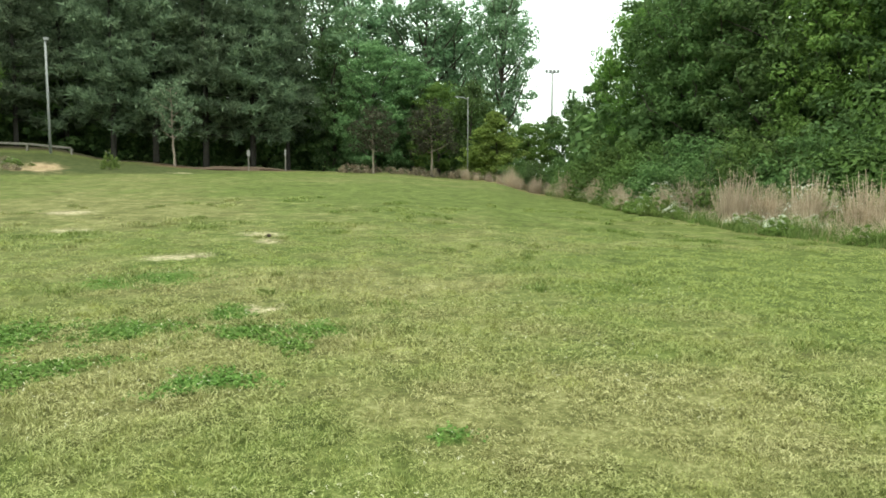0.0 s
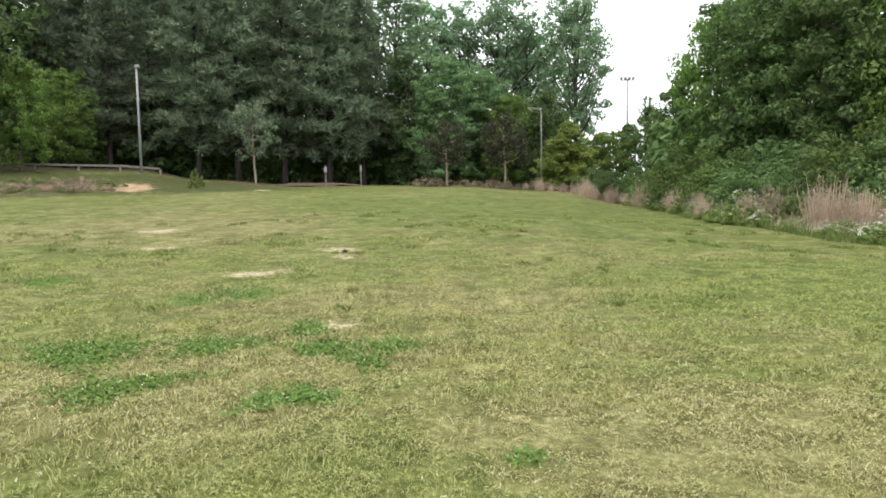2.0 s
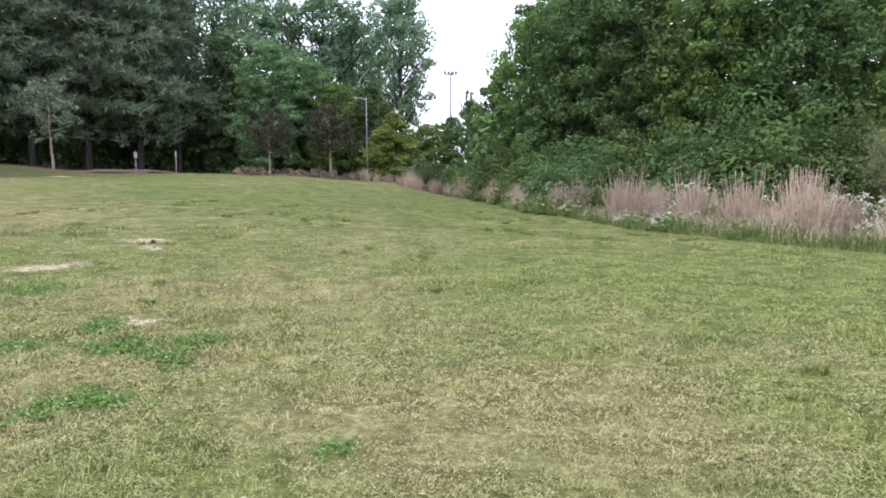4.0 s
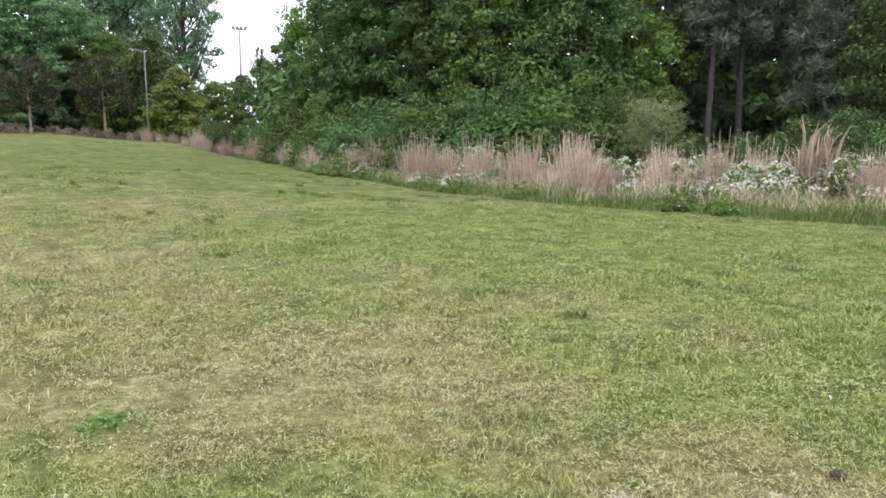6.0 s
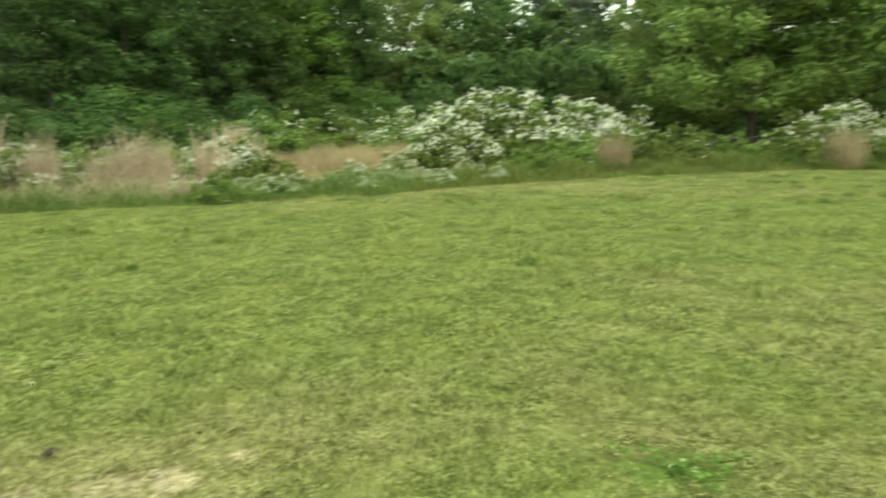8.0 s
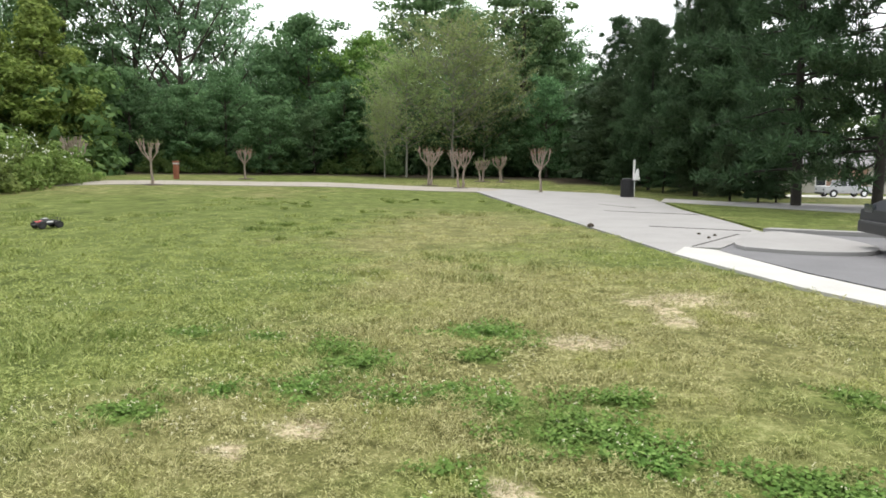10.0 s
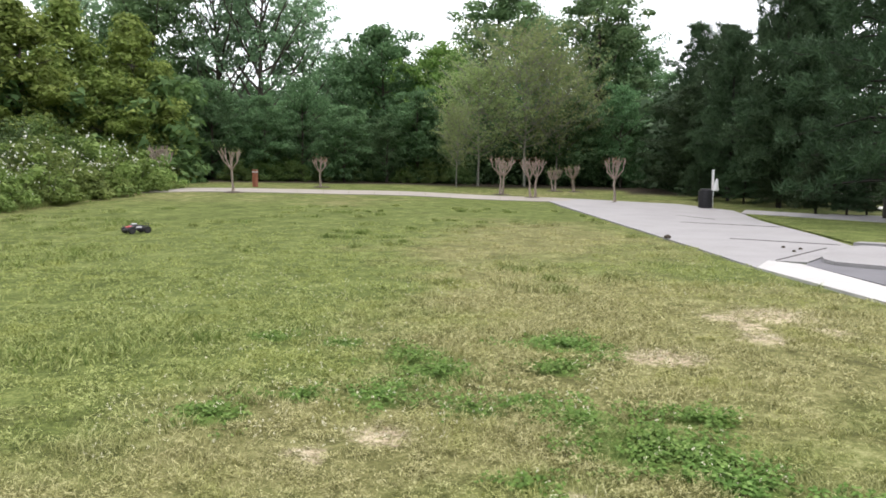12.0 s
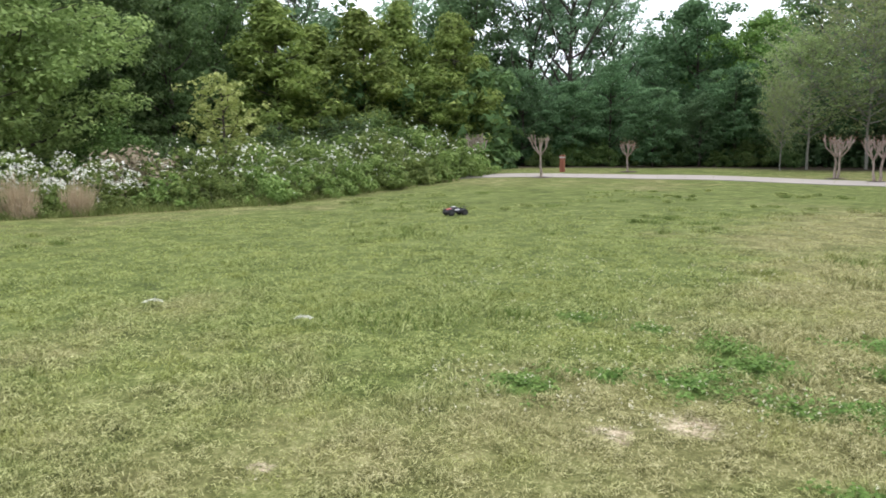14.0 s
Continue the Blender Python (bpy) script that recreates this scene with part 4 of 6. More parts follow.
def make_ground_mat():
    m, n, l, p = mat("turf")
    pos = n.new("ShaderNodeNewGeometry").outputs["Position"]
    med, fine, tiny = (tex(n, l, s, d, 0.62, pos) for s, d in ((3.0, 5), (20, 5), (70, 3)))
    broad = tex(n, l, 1.1, 6, 0.7, pos)
    tone = math_node(n, l, "ADD", math_node(n, l, "ADD", math_node(n, l, "MULTIPLY", broad.outputs["Fac"], 0.22), math_node(n, l, "MULTIPLY", med.outputs["Fac"], 0.26)),
                     math_node(n, l, "ADD", math_node(n, l, "MULTIPLY", fine.outputs["Fac"], 0.32), math_node(n, l, "MULTIPLY", tiny.outputs["Fac"], 0.20)))
    green = ramp(n, [(0.38, (0.030, 0.045, 0.010)), (0.47, (0.070, 0.092, 0.022)), (0.53, (0.125, 0.155, 0.042)), (0.63, (0.27, 0.29, 0.11))])
    straw = ramp(n, [(0.38, (0.048, 0.048, 0.017)), (0.47, (0.120, 0.118, 0.043)), (0.53, (0.20, 0.192, 0.080)), (0.63, (0.40, 0.37, 0.20))])
    for g in (green, straw):
        l.new(tone, g.inputs[0])
    col = mixc(n, l, math_node(n, l, "MULTIPLY", dryness(n, l, pos), 0.85), green.outputs[0], straw.outputs[0])
    ragged = tex(n, l, 8.0, 7, 0.75, pos).outputs["Fac"]
    cl = ramp(n, [(0.4, (0.045, 0.09, 0.015)), (0.6, (0.13, 0.21, 0.045))])
    l.new(tone, cl.inputs[0])
    col = mixc(n, l, math_node(n, l, "MULTIPLY", patch_field(n, l, "clover", ragged), 0.75), col, cl.outputs[0])
    dirt = ramp(n, [(0.40, (0.22, 0.175, 0.11)), (0.48, (0.43, 0.355, 0.24)), (0.57, (0.63, 0.545, 0.39))])
    broken = ramp(n, [(0.43, (0.12, 0.12, 0.12)), (0.52, (1, 1, 1))])
    l.new(tex(n, l, 14.0, 4, 0.7, pos).outputs["Fac"], broken.inputs[0])
    l.new(tone, dirt.inputs[0])

    def at(nm):
        a = n.new("ShaderNodeAttribute")
        a.attribute_name = nm
        return a.outputs["Fac"]
    mea = ramp(n, [(0.3, (0.09, 0.085, 0.03)), (0.6, (0.22, 0.18, 0.085)), (0.75, (0.36, 0.28, 0.15))])
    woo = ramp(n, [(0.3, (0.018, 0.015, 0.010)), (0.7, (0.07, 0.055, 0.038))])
    bar = ramp(n, [(0.42, (0.070, 0.045, 0.028)), (0.58, (0.17, 0.115, 0.075))])
    # rough unmown bank grass, with the slope's dimmer sky light darkened into its colour
    weedy = ramp(n, [(0.40, (0.026, 0.036, 0.011)), (0.50, (0.056, 0.068, 0.023)), (0.60, (0.11, 0.118, 0.048))])
    brushy = ramp(n, [(0.40, (0.050, 0.045, 0.022)), (0.50, (0.125, 0.102, 0.058)), (0.60, (0.25, 0.20, 0.125))])
    clay = ramp(n, [(0.40, (0.16, 0.105, 0.055)), (0.50, (0.40, 0.285, 0.175)), (0.60, (0.58, 0.46, 0.32))])
    for g in (mea, woo, bar, weedy, brushy, clay):
        l.new(tone, g.inputs[0])
    soft = math_node(n, l, "MULTIPLY", math_node(n, l, "SUBTRACT", ragged, 0.5), 0.7)

    def msk(nm):
        a = at(nm)
        return math_node(n, l, "ADD", a, math_node(n, l, "MULTIPLY", soft, math_node(n, l, "MULTIPLY", a, 1.0)), True)
    col = mixc(n, l, msk("meadow"), col, mea.outputs[0])
    # bank grass colour also carries the painted shade of the slope
    col = mixc(n, l, msk("bank"), col, weedy.outputs[0])
    col = mixc(n, l, msk("bare"), col, bar.outputs[0])
    col = mixc(n, l, patch_field(n, l, "brushy", tex(n, l, 1.6, 6, 0.75, pos).outputs["Fac"]), col, brushy.outputs[0])
    col = mixc(n, l, math_node(n, l, "MULTIPLY", patch_field(n, l, "clay", tex(n, l, 2.2, 7, 0.78, pos).outputs["Fac"]), 0.85), col, clay.outputs[0])
    col = mixc(n, l, math_node(n, l, "MULTIPLY", math_node(n, l, "MULTIPLY", patch_field(n, l, "soil", ragged), broken.outputs[0]), 0.9), col, dirt.outputs[0])
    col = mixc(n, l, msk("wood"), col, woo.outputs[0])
    l.new(col, p.inputs["Base Color"])
    p.inputs["Roughness"].default_value = 0.95
    p.inputs["Specular IOR Level"].default_value = 0.1
    bump(n, l, p, tone, 1.0, 0.05)
    return m


ground = thing("ground", "mown lawn, patchy green and straw-dry, sloping gently up to woods", "lawn", kind="structure", data=make_ground())
ground.data.materials.append(make_ground_mat())
BLADE = make_blade_mat()


# ---- paved parts in the south ----
def slab(name, pts, top, depth, material, label, category, kind="structure", follow=False):
    """A flat slab over a plan outline, with its edge going down into the ground."""
    pts = [bend(x, y) for x, y in pts]
    bm = bmesh.new()
    hi = [bm.verts.new((x, y, (float(land(x, y)) if follow else 0) + top)) for x, y in pts]
    lo = [bm.verts.new((v.co.x, v.co.y, v.co.z - depth)) for v in hi]
    bm.faces.new(hi)
    for i in range(len(pts)):
        k = (i + 1) % len(pts)
        bm.faces.new((hi[i], lo[i], lo[k], hi[k]))
    bmesh.ops.triangulate(bm, faces=[f for f in bm.faces if len(f.verts) > 4])
    bmesh.ops.recalc_face_normals(bm, faces=bm.faces[:])
    me = bpy.data.meshes.new(name)
    bm.to_mesh(me)
    bm.free()
    me.materials.append(material)
    return thing(name, label, category, kind=kind, data=me)


def rounded(pts):
    """The outline with its corners cut twice."""
    for _ in range(2):
        nxt = pts[1:] + pts[:1]
        pts = [c for (ax, ay), (bx, by) in zip(pts, nxt) for c in ((0.75 * ax + 0.25 * bx, 0.75 * ay + 0.25 * by), (0.25 * ax + 0.75 * bx, 0.25 * ay + 0.75 * by))]
    return pts


DRIVE_L = [(4.3, -32.6), (2.3, -26.0), (0.65, -20.1), (-0.5, -15.8), (-1.3, -12.7)]
driveway = slab("driveway", DRIVE_L + [(-1.6, -13.7), (-2.2, -13.7), (-3.6, -16.8), (-3.45, -19.4), (-2.9, -24.0), (-2.7, -29.8), (-1.0, -33.3), (3.2, -34.9)], 0.022, 0.3,
                CONCRETE, "worn grey concrete driveway with cracked joints", "driveway", follow=True)
gutter = slab("gutter", [(-1.3, -12.7), (-2.35, -9.8), (-2.9, -8.7), (-5.6, -3.6), (-9.5, 4.0), (-10.05, 3.78), (-6.17, -3.93), (-3.47, -9.1), (-2.74, -10.9), (-2.05, -13.35), (-1.6, -13.7)],
              0.026, 0.3, PALE_CONCRETE, "bright concrete gutter strip between lawn and asphalt", "gutter")
asphalt = slab("car_park", [(-2.1, -13.4), (-2.85, -11.0), (-3.6, -9.2), (-6.3, -4.0), (-10.2, 3.7), (-30, 3.7), (-30, -15.4), (-5.7, -16.2), (-3.6, -16.8)], 0.012, 0.3,
               ASPHALT, "grey asphalt car park surface", "asphalt")
slab("apron", rounded([(-2.2, -13.7), (-3.1, -13.05), (-3.9, -12.95), (-4.5, -13.2), (-4.75, -13.9), (-4.7, -14.8), (-4.4, -15.8), (-3.6, -16.8)]), 0.075, 0.3,
               CONCRETE, "raised concrete apron with a rounded kerb beside asphalt", "kerb")
kerb = slab("kerb", [(-3.6, -16.75), (-5.7, -16.1), (-30, -15.3), (-30, -15.55), (-5.7, -16.38), (-3.8, -17.0)], 0.10, 0.3, CONCRETE, "worn concrete kerb along a grass verge", "kerb")
verge = slab("verge", [(-3.85, -17.0), (-5.7, -16.4), (-30, -15.57), (-30, -19), (-8.4, -22.4), (-2.9, -27.6), (-3.1, -24.0), (-3.6, -19.4)], 0.026, 0.3,
             ground.data.materials[0], "green grass verge between kerb and footway", "grass")
slab("footway", [(-2.75, -27.9), (-8.4, -22.7), (-30, -19.3), (-30, -21.4), (-9.0, -24.8), (-3.2, -30.4)], 0.030, 0.3, CONCRETE, "grey concrete footway beside the verge", "path")


def arc_road(az0, az1, r0, r1, lift, material, label):
    """A road that runs across the view and follows the ground, with edges going down into it."""
    bm = bmesh.new()
    rows = []
    for az in np.arange(az0, az1 + 0.1, 0.5):
        (xa, ya, za), (xb, yb, zb) = spot(az, r0), spot(az, r1)
        rows.append([bm.verts.new(p) for p in ((xa, ya, za - 0.2), (xa, ya, za + lift), (xb, yb, zb + lift), (xb, yb, zb - 0.2))])
    for a, b in zip(rows, rows[1:]):
        for k in range(3):
            bm.faces.new((a[k], a[k + 1], b[k + 1], b[k]))
    bmesh.ops.recalc_face_normals(bm, faces=bm.faces[:])
    me = bpy.data.meshes.new("road")
    bm.to_mesh(me)
    bm.free()
    me.materials.append(material)
    return thing("road", label, "road", kind="structure", data=me)


arc_road(153, 168, 26.2, 29.5, 0.02, CONCRETE, "pale grey side road behind the pines")
arc_road(150, 170, 88, 97, 0.04, PALE_CONCRETE, "pale far road with a parked truck")


def make_path():
    """The curved concrete path along the far end of the lawn, in slabs with joints."""
    root = thing("path", "pale concrete path curving along the end of the lawn", "path", kind="structure")
    azs = np.arange(-174.9, -128, 1.9)
    near = np.interp(azs, [-178.2, -171, -162, -153, -144, -128], [31.4, 32.0, 33.0, 33.8, 34.5, 36.3])
    wide = np.interp(azs, [-178.2, -160, -128], [2.6, 3.0, 3.0])
    for k in range(len(azs) - 1):
        bm = bmesh.new()
        c = [spot(azs[k] + 0.008, near[k]), spot(azs[k + 1] - 0.008, near[k + 1]), spot(azs[k + 1] - 0.008, near[k + 1] + wide[k + 1]), spot(azs[k] + 0.008, near[k] + wide[k])]
        hi = [bm.verts.new((x, y, z + 0.022)) for x, y, z in c]
        lo = [bm.verts.new((x, y, z - 0.15)) for x, y, z in c]
        bm.faces.new(hi)
        for i in range(4):
            bm.faces.new((hi[i], lo[i], lo[(i + 1) % 4], hi[(i + 1) % 4]))
        bmesh.ops.recalc_face_normals(bm, faces=bm.faces[:])
        part("slab", bm, PATH_CONCRETE, root)


make_path()


def strip(name, a, b, w, top, material, parent, label=""):
    (ax, ay), (bx, by) = bend(*a), bend(*b)
    d = Vector((bx - ax, by - ay, 0))
    rot = Matrix.Rotation(math.atan2(d.y, d.x), 4, "Z")
    return part(name, box(d.length, w, 0.012, ((ax + bx) / 2, (ay + by) / 2, top), rot=rot), material, parent, label)


for a, b, w in (((-1.4, -17.7), (-3.4, -16.9), 0.05), ((-0.6, -22.65), (-3.1, -21.6), 0.04), ((-0.3, -26.5), (-1.6, -24.2), 0.09), ((-1.75, -13.8), (-3.0, -16.2), 0.035)):
    strip("joint", a, b, w, 0.024, JOINT, driveway, "dark open joint")

# ---- woods ----
TREES = [
    # north: broadleaf on the west flank
    ("fargreen", 41, 62, 13.5, 1.0), ("fargreen", 38.5, 60, 12.3, 0.9), ("bright", 36.0, 60, 9.6, 0.8), ("bright", 33.2, 66, 9.0, 0.8), ("fargreen", 38, 75, 15, 1.1), ("pine", 34, 76, 16, 1.1), ("pine", 36.8, 80, 20, 1.2), ("pine", 33.2, 88, 21, 1.2), ("pine", 40.2, 78, 20, 1.2), ("pine", 29.2, 86, 20, 1.1),
    # the dark pines
    ("pine", 30.5, 68, 15.5, 1.0), ("pine", 27.5, 70, 17, 1.1), ("pine", 24.5, 66, 17, 1.05), ("pine", 21.6, 66, 17.5, 1.1), ("pine", 18.2, 66, 18, 1.1),
    ("pine", 14.8, 66, 17.5, 1.1), ("pine", 12.2, 68, 16.5, 0.85), ("pine", 26, 80, 19, 1.2), ("pine", 20, 80, 19, 1.2), ("pine", 13.5, 80, 18, 1.2), ("pine", 31.5, 84, 19, 1.2),
    # further pines behind them
    ("pine", 23.2, 96, 20.5, 1.2), ("pine", 17.0, 96, 20, 1.2), ("pine", 27.6, 98, 20.5, 1.2),
    # mixed trees to the gap
    ("airy", 9.4, 72, 15.5, 1.1), ("dense", 8.6, 70, 11.4, 0.9), ("dense", 5.4, 66, 10.6, 1.25), ("airy", 6.8, 80, 14.6, 1.15), ("airy", 4.3, 82, 13.6, 1.1), ("airy", 1.6, 80, 14.6, 1.2),
    ("dense", 2.4, 68, 9.4, 1.2), ("airy", -1.0, 82, 13.0, 1.0), ("fargreen", -2.2, 64, 7.6, 0.9), ("open", -4.7, 78, 14.4, 0.75), ("airy", -4.6, 76, 14.2, 0.8), ("airy", -0.2, 92, 11.5, 1.2),
    ("cone", -4.0, 58, 5.4, 1.5), ("cone", -2.9, 59, 4.2, 1.4), ("bright", 0.4, 66, 7.5, 1.0), ("bright", -6.6, 62, 4.4, 1.4), ("bright", -5.3, 64, 3.6, 1.5), ("fargreen", -8.6, 75, 4.9, 1.2), ("fargreen", -10.2, 62, 6.3, 0.9),
    # the near wood in the north-east
    ("fargreen", -12.2, 48, 8.0, 0.9), ("bright", -14.8, 42, 12.8, 0.7), ("green", -17.8, 40, 14.6, 0.95), ("green", -20.5, 38, 15.0, 1.0), ("green", -24, 36, 15.0, 1.0), ("bright", -28.2, 34, 14, 0.85),
    ("green", -31, 34, 15, 1.0), ("green", -34.6, 34, 14, 0.95), ("bright", -37.8, 36, 12.5, 0.9), ("fargreen", -22, 48, 17, 1.1), ("fargreen", -29, 47, 17, 1.1), ("fargreen", -36, 48, 17, 1.1), ("airy", -19, 54, 16, 1.2),
    ("highpine", -44.1, 36, 20, 0.95), ("highpine", -45.8, 38, 20, 1.0), ("pine", -40.5, 42, 17, 1.0), ("pine", -48, 44, 17, 1.0), ("pine", -44.5, 50, 17, 1.2), ("highpine", -49.4, 40, 19, 0.9), ("pine", -46.6, 56, 18, 1.4), ("pine", -50.5, 54, 18, 1.3), ("pine", -41.6, 38, 13, 1.0),
    ("pine", -52.4, 36, 18, 0.9), ("green", -56.5, 34, 13, 0.85), ("green", -60.5, 34, 13, 0.95), ("green", -64.5, 36, 12, 0.9), ("green", -68.5, 38, 12, 1.0), ("bright", -72.5, 40, 11.8, 0.95), ("green", -76.5, 42, 11, 0.95),
    ("fargreen", -54, 48, 15, 1.2), ("fargreen", -62, 50, 15, 1.2), ("fargreen", -70, 54, 13, 1.2), ("fargreen", -58, 60, 15, 1.2), ("fargreen", -66, 62, 15, 1.2), ("fargreen", -75, 60, 13, 1.2),
    ("feather", -80.5, 46, 10.0, 0.9), ("fargreen", -84, 50, 10.2, 1.1), ("fargreen", -87.6, 54, 9.2, 1.1), ("pine", -86.6, 74, 12.4, 1.1), ("pine", -90.4, 80, 12.0, 1.1), ("pine", -95, 72, 13, 1.0), ("fargreen", -91.5, 56, 8.5, 1.2), ("pine", -98.5, 70, 12.5, 1.1), ("pine", -93.0, 90, 12.2, 1.2),
    ("fargreen", -95.5, 50, 7.0, 1.0), ("pine", -82.6, 78, 11, 0.9),
    # the wide feathery tree and what stands round it
    ("feather", -105.5, 33, 16, 1.25), ("feather", -111.5, 35, 15, 1.1), ("feather", -100.6, 37, 11.0, 0.9), ("green", -117.5, 40, 13, 0.9), ("fargreen", -116.5, 42, 13.5, 1.0), ("green", -121.5, 42, 12.5, 0.9), ("fargreen", -103, 55, 13, 1.2), ("fargreen", -112, 58, 13, 1.2), ("fargreen", -120, 58, 14, 1.2),
    ("yellow", -125.1, 31, 6.2, 1.15), ("green", -124.6, 46, 12.5, 0.9), ("cone", -128.7, 42, 11.6, 1.30), ("cone", -132, 46, 9.8, 1.43), ("cone", -135.4, 43, 11.0, 1.30), ("cone", -138.6, 47, 11.6, 1.04), ("cone", -142.6, 45, 10.7, 1.23), ("cone", -140.6, 43, 7.0, 1.30),
    ("fargreen", -125.5, 60, 14.5, 1.2), ("open", -130.5, 58, 14, 0.9), ("fargreen", -134, 62, 10.5, 1.3), ("fargreen", -121, 60, 15, 1.2), ("dense", -144.4, 58, 15.5, 0.95), ("airy", -140, 66, 12.6, 1.1), ("cone", -144.8, 47, 7.6, 1.2),
    # south
    ("fargreen", -147.5, 66, 8.0, 1.1), ("fargreen", -150.6, 70, 6.6, 1.2), ("fargreen", -157, 68, 8.6, 1.2), ("bright", -161.5, 68, 8.2, 1.1), ("fargreen", -166.5, 70, 9.0, 1.2), ("fargreen", -172, 72, 11.8, 1.1), ("fargreen", -177, 70, 10.0, 1.1), ("open", -148.6, 58, 15.2, 1.0), ("dense", -142.6, 62, 12.5, 0.9),
    ("open", -151.6, 57, 15.5, 1.05), ("open", -154.4, 60, 12.8, 0.95), ("fargreen", -148.2, 50, 6.6, 1.1), ("round", -151.6, 48, 5.4, 1.1), ("fargreen", -154.4, 50, 7.0, 0.95), ("round", -160.1, 55, 10.6, 1.05), ("round", -157.4, 47, 4.8, 1.1), ("bright", -164.8, 53, 9.6, 0.95), ("round", -163.0, 49, 6.0, 1.0), ("fargreen", -160.6, 48, 4.2, 1.1),
    ("dense", -169.2, 62, 14.5, 1.25), ("dense", -176.2, 60, 14.4, 1.15), ("bud", -167.6, 46, 7.9, 1.0), ("bud", -170.9, 47, 10.4, 0.95), ("bud", -173.4, 49, 8.2, 0.9), ("fargreen", -178, 62, 11.0, 0.9), ("fargreen", -166.8, 52, 6.0, 1.0), ("fargreen", -171.5, 54, 7.0, 1.1), ("round", -174.6, 50, 5.4, 1.1), ("fargreen", -178.0, 50, 6.4, 0.9), ("bud", -165.9, 43, 4.8, 0.7),
    ("nearpine", 176.9, 54, 10.8, 1.1), ("openpine", 175.2, 52, 10.4, 1.0), ("nearpine", 174.6, 42, 10.4, 1.1), ("nearpine", 169.4, 34, 18, 0.9), ("openpine", 167.5, 38, 17, 1.1), ("openpine", 164.5, 27, 25, 0.95), ("nearpine", 177.2, 43, 6.4, 1.7), ("pine", 169.2, 46, 16, 0.9), ("openpine", 159.4, 26, 27, 0.85), ("nearpine", 174.6, 37, 10.2, 0.85), ("nearpine", 171.2, 33, 17, 0.72),
    ("fargreen", -180, 70, 8, 1.3), ("fargreen", -159, 75, 8.5, 1.4), ("fargreen", -164, 78, 8.0, 1.4), ("fargreen", -152, 78, 6.2, 1.4),
]
for kind, az, r, top, wide in TREES:
    if kind == "fargreen" and az < -143:
        kind = "deep"
    grow(kind, az, r, top, wide, group="trees of the surrounding wood")
plant("bud", -39.8, edge_r(-40) + 8.0, 2.8, group="shrubs along the wood")
for az in (5.6, 0.9):
    grow("plum", az, 55, 5.6 if az > 3 else 5.9, 1.0, group="small trees at the top of the lawn")


def undergrowth(name, lo, hi, r0, r1, n, leaf, height, seed, label, big=0.95, per=28, leaf_size=0.46):
    """Low dense growth under the trees, far too much to count."""
    rng = np.random.default_rng(seed)
    az, r = rng.uniform(lo, hi, n), rng.uniform(r0, r1, n)
    pts = np.array([spot(a, q) for a, q in zip(az, r)])
    pts[:, 2] += rng.random(n) ** 1.3 * height
    v, q = clump_leaves(pts, np.full(n, big), per, leaf_size, rng)
    thing(name, label, "undergrowth", kind="stuff", data=mesh_np(name, v, q, leaf))


undergrowth("undergrowth", -3, 42, 68, 86, 2300, LEAF_GREEN, 7.0, 50, "dark undergrowth beneath the pines")
undergrowth("undergrowth", -50, -11, 38, 52, 1300, LEAF_GREEN, 5.0, 51, "dense undergrowth inside the wood")
undergrowth("undergrowth", -102, -50, 40, 58, 1400, LEAF_GREEN, 5.0, 52, "dense undergrowth behind the meadow")
undergrowth("undergrowth", -147, -102, 42, 56, 1200, LEAF_GREEN, 6.0, 53, "dense undergrowth behind the hedge")
undergrowth("undergrowth", -180, -146, 50, 62, 1800, LEAF_DEEP, 4.6, 54, "dark undergrowth behind the path", 0.85, 56, 0.25)
undergrowth("undergrowth", 169, 180, 44, 60, 500, NEEDLE_DARK, 6.0, 55, "dark undergrowth below the pines")

for k, (lo, hi) in enumerate(((-3, 45), (-62, -10.5), (-110, -62), (-180, -110), (168, 180))):
    undergrowth("far_wood", lo, hi, 92, 104, int(9 * (hi - lo)), LEAF_GREEN, 9.0, 56 + k, "dark far trees closing the view", 2.2, 34, 0.95)

# ---- meadow, hedge ----
for az, dr, h in ((-18.9, 2.6, 1.7), (-22.0, 2.8, 1.85), (-24.1, 3.4, 1.45), (-27.1, 3.0, 1.75), (-30.5, 3.0, 1.75), (-34.6, 3.0, 1.9), (-32.6, 3.6, 1.1), (-37.2, 3.0, 1.1), (-41.2, 3.4, 1.6), (-44.9, 3.8, 1.95), (-47.9, 4.6, 1.7),
                  (-57.8, 4.6, 1.0), (-65.6, 4.2, 1.5), (-17.0, 2.6, 1.2), (-14.0, 2.4, 1.2), (-12.0, 2.5, 1.3), (-9.6, 2.2, 1.5), (-7.2, 2.0, 1.2), (-39.0, 4.6, 1.0), (-67.6, 7.0, 1.7)):
    plant("tuft", az, edge_r(az) + dr, h * 1.08, group="dry grass clumps of the meadow")
    for k in range(0 if -37 < az < -17.5 else 1):
        a2 = az + rnd.uniform(-1.6, 1.6)
        plant("tuft", a2, edge_r(a2) + dr + rnd.uniform(-1.0, 1.8), h * rnd.uniform(0.4, 0.6), wide=0.8, group="dry grass clumps of the meadow")
for k in range(22):
    az = -7.5 - k * 0.55
    plant("tuft", az + rnd.uniform(-0.2, 0.2), edge_r(az) + rnd.uniform(2.2, 4.4), rnd.uniform(0.7, 1.3), wide=1.2, group="dry grass clumps of the meadow")
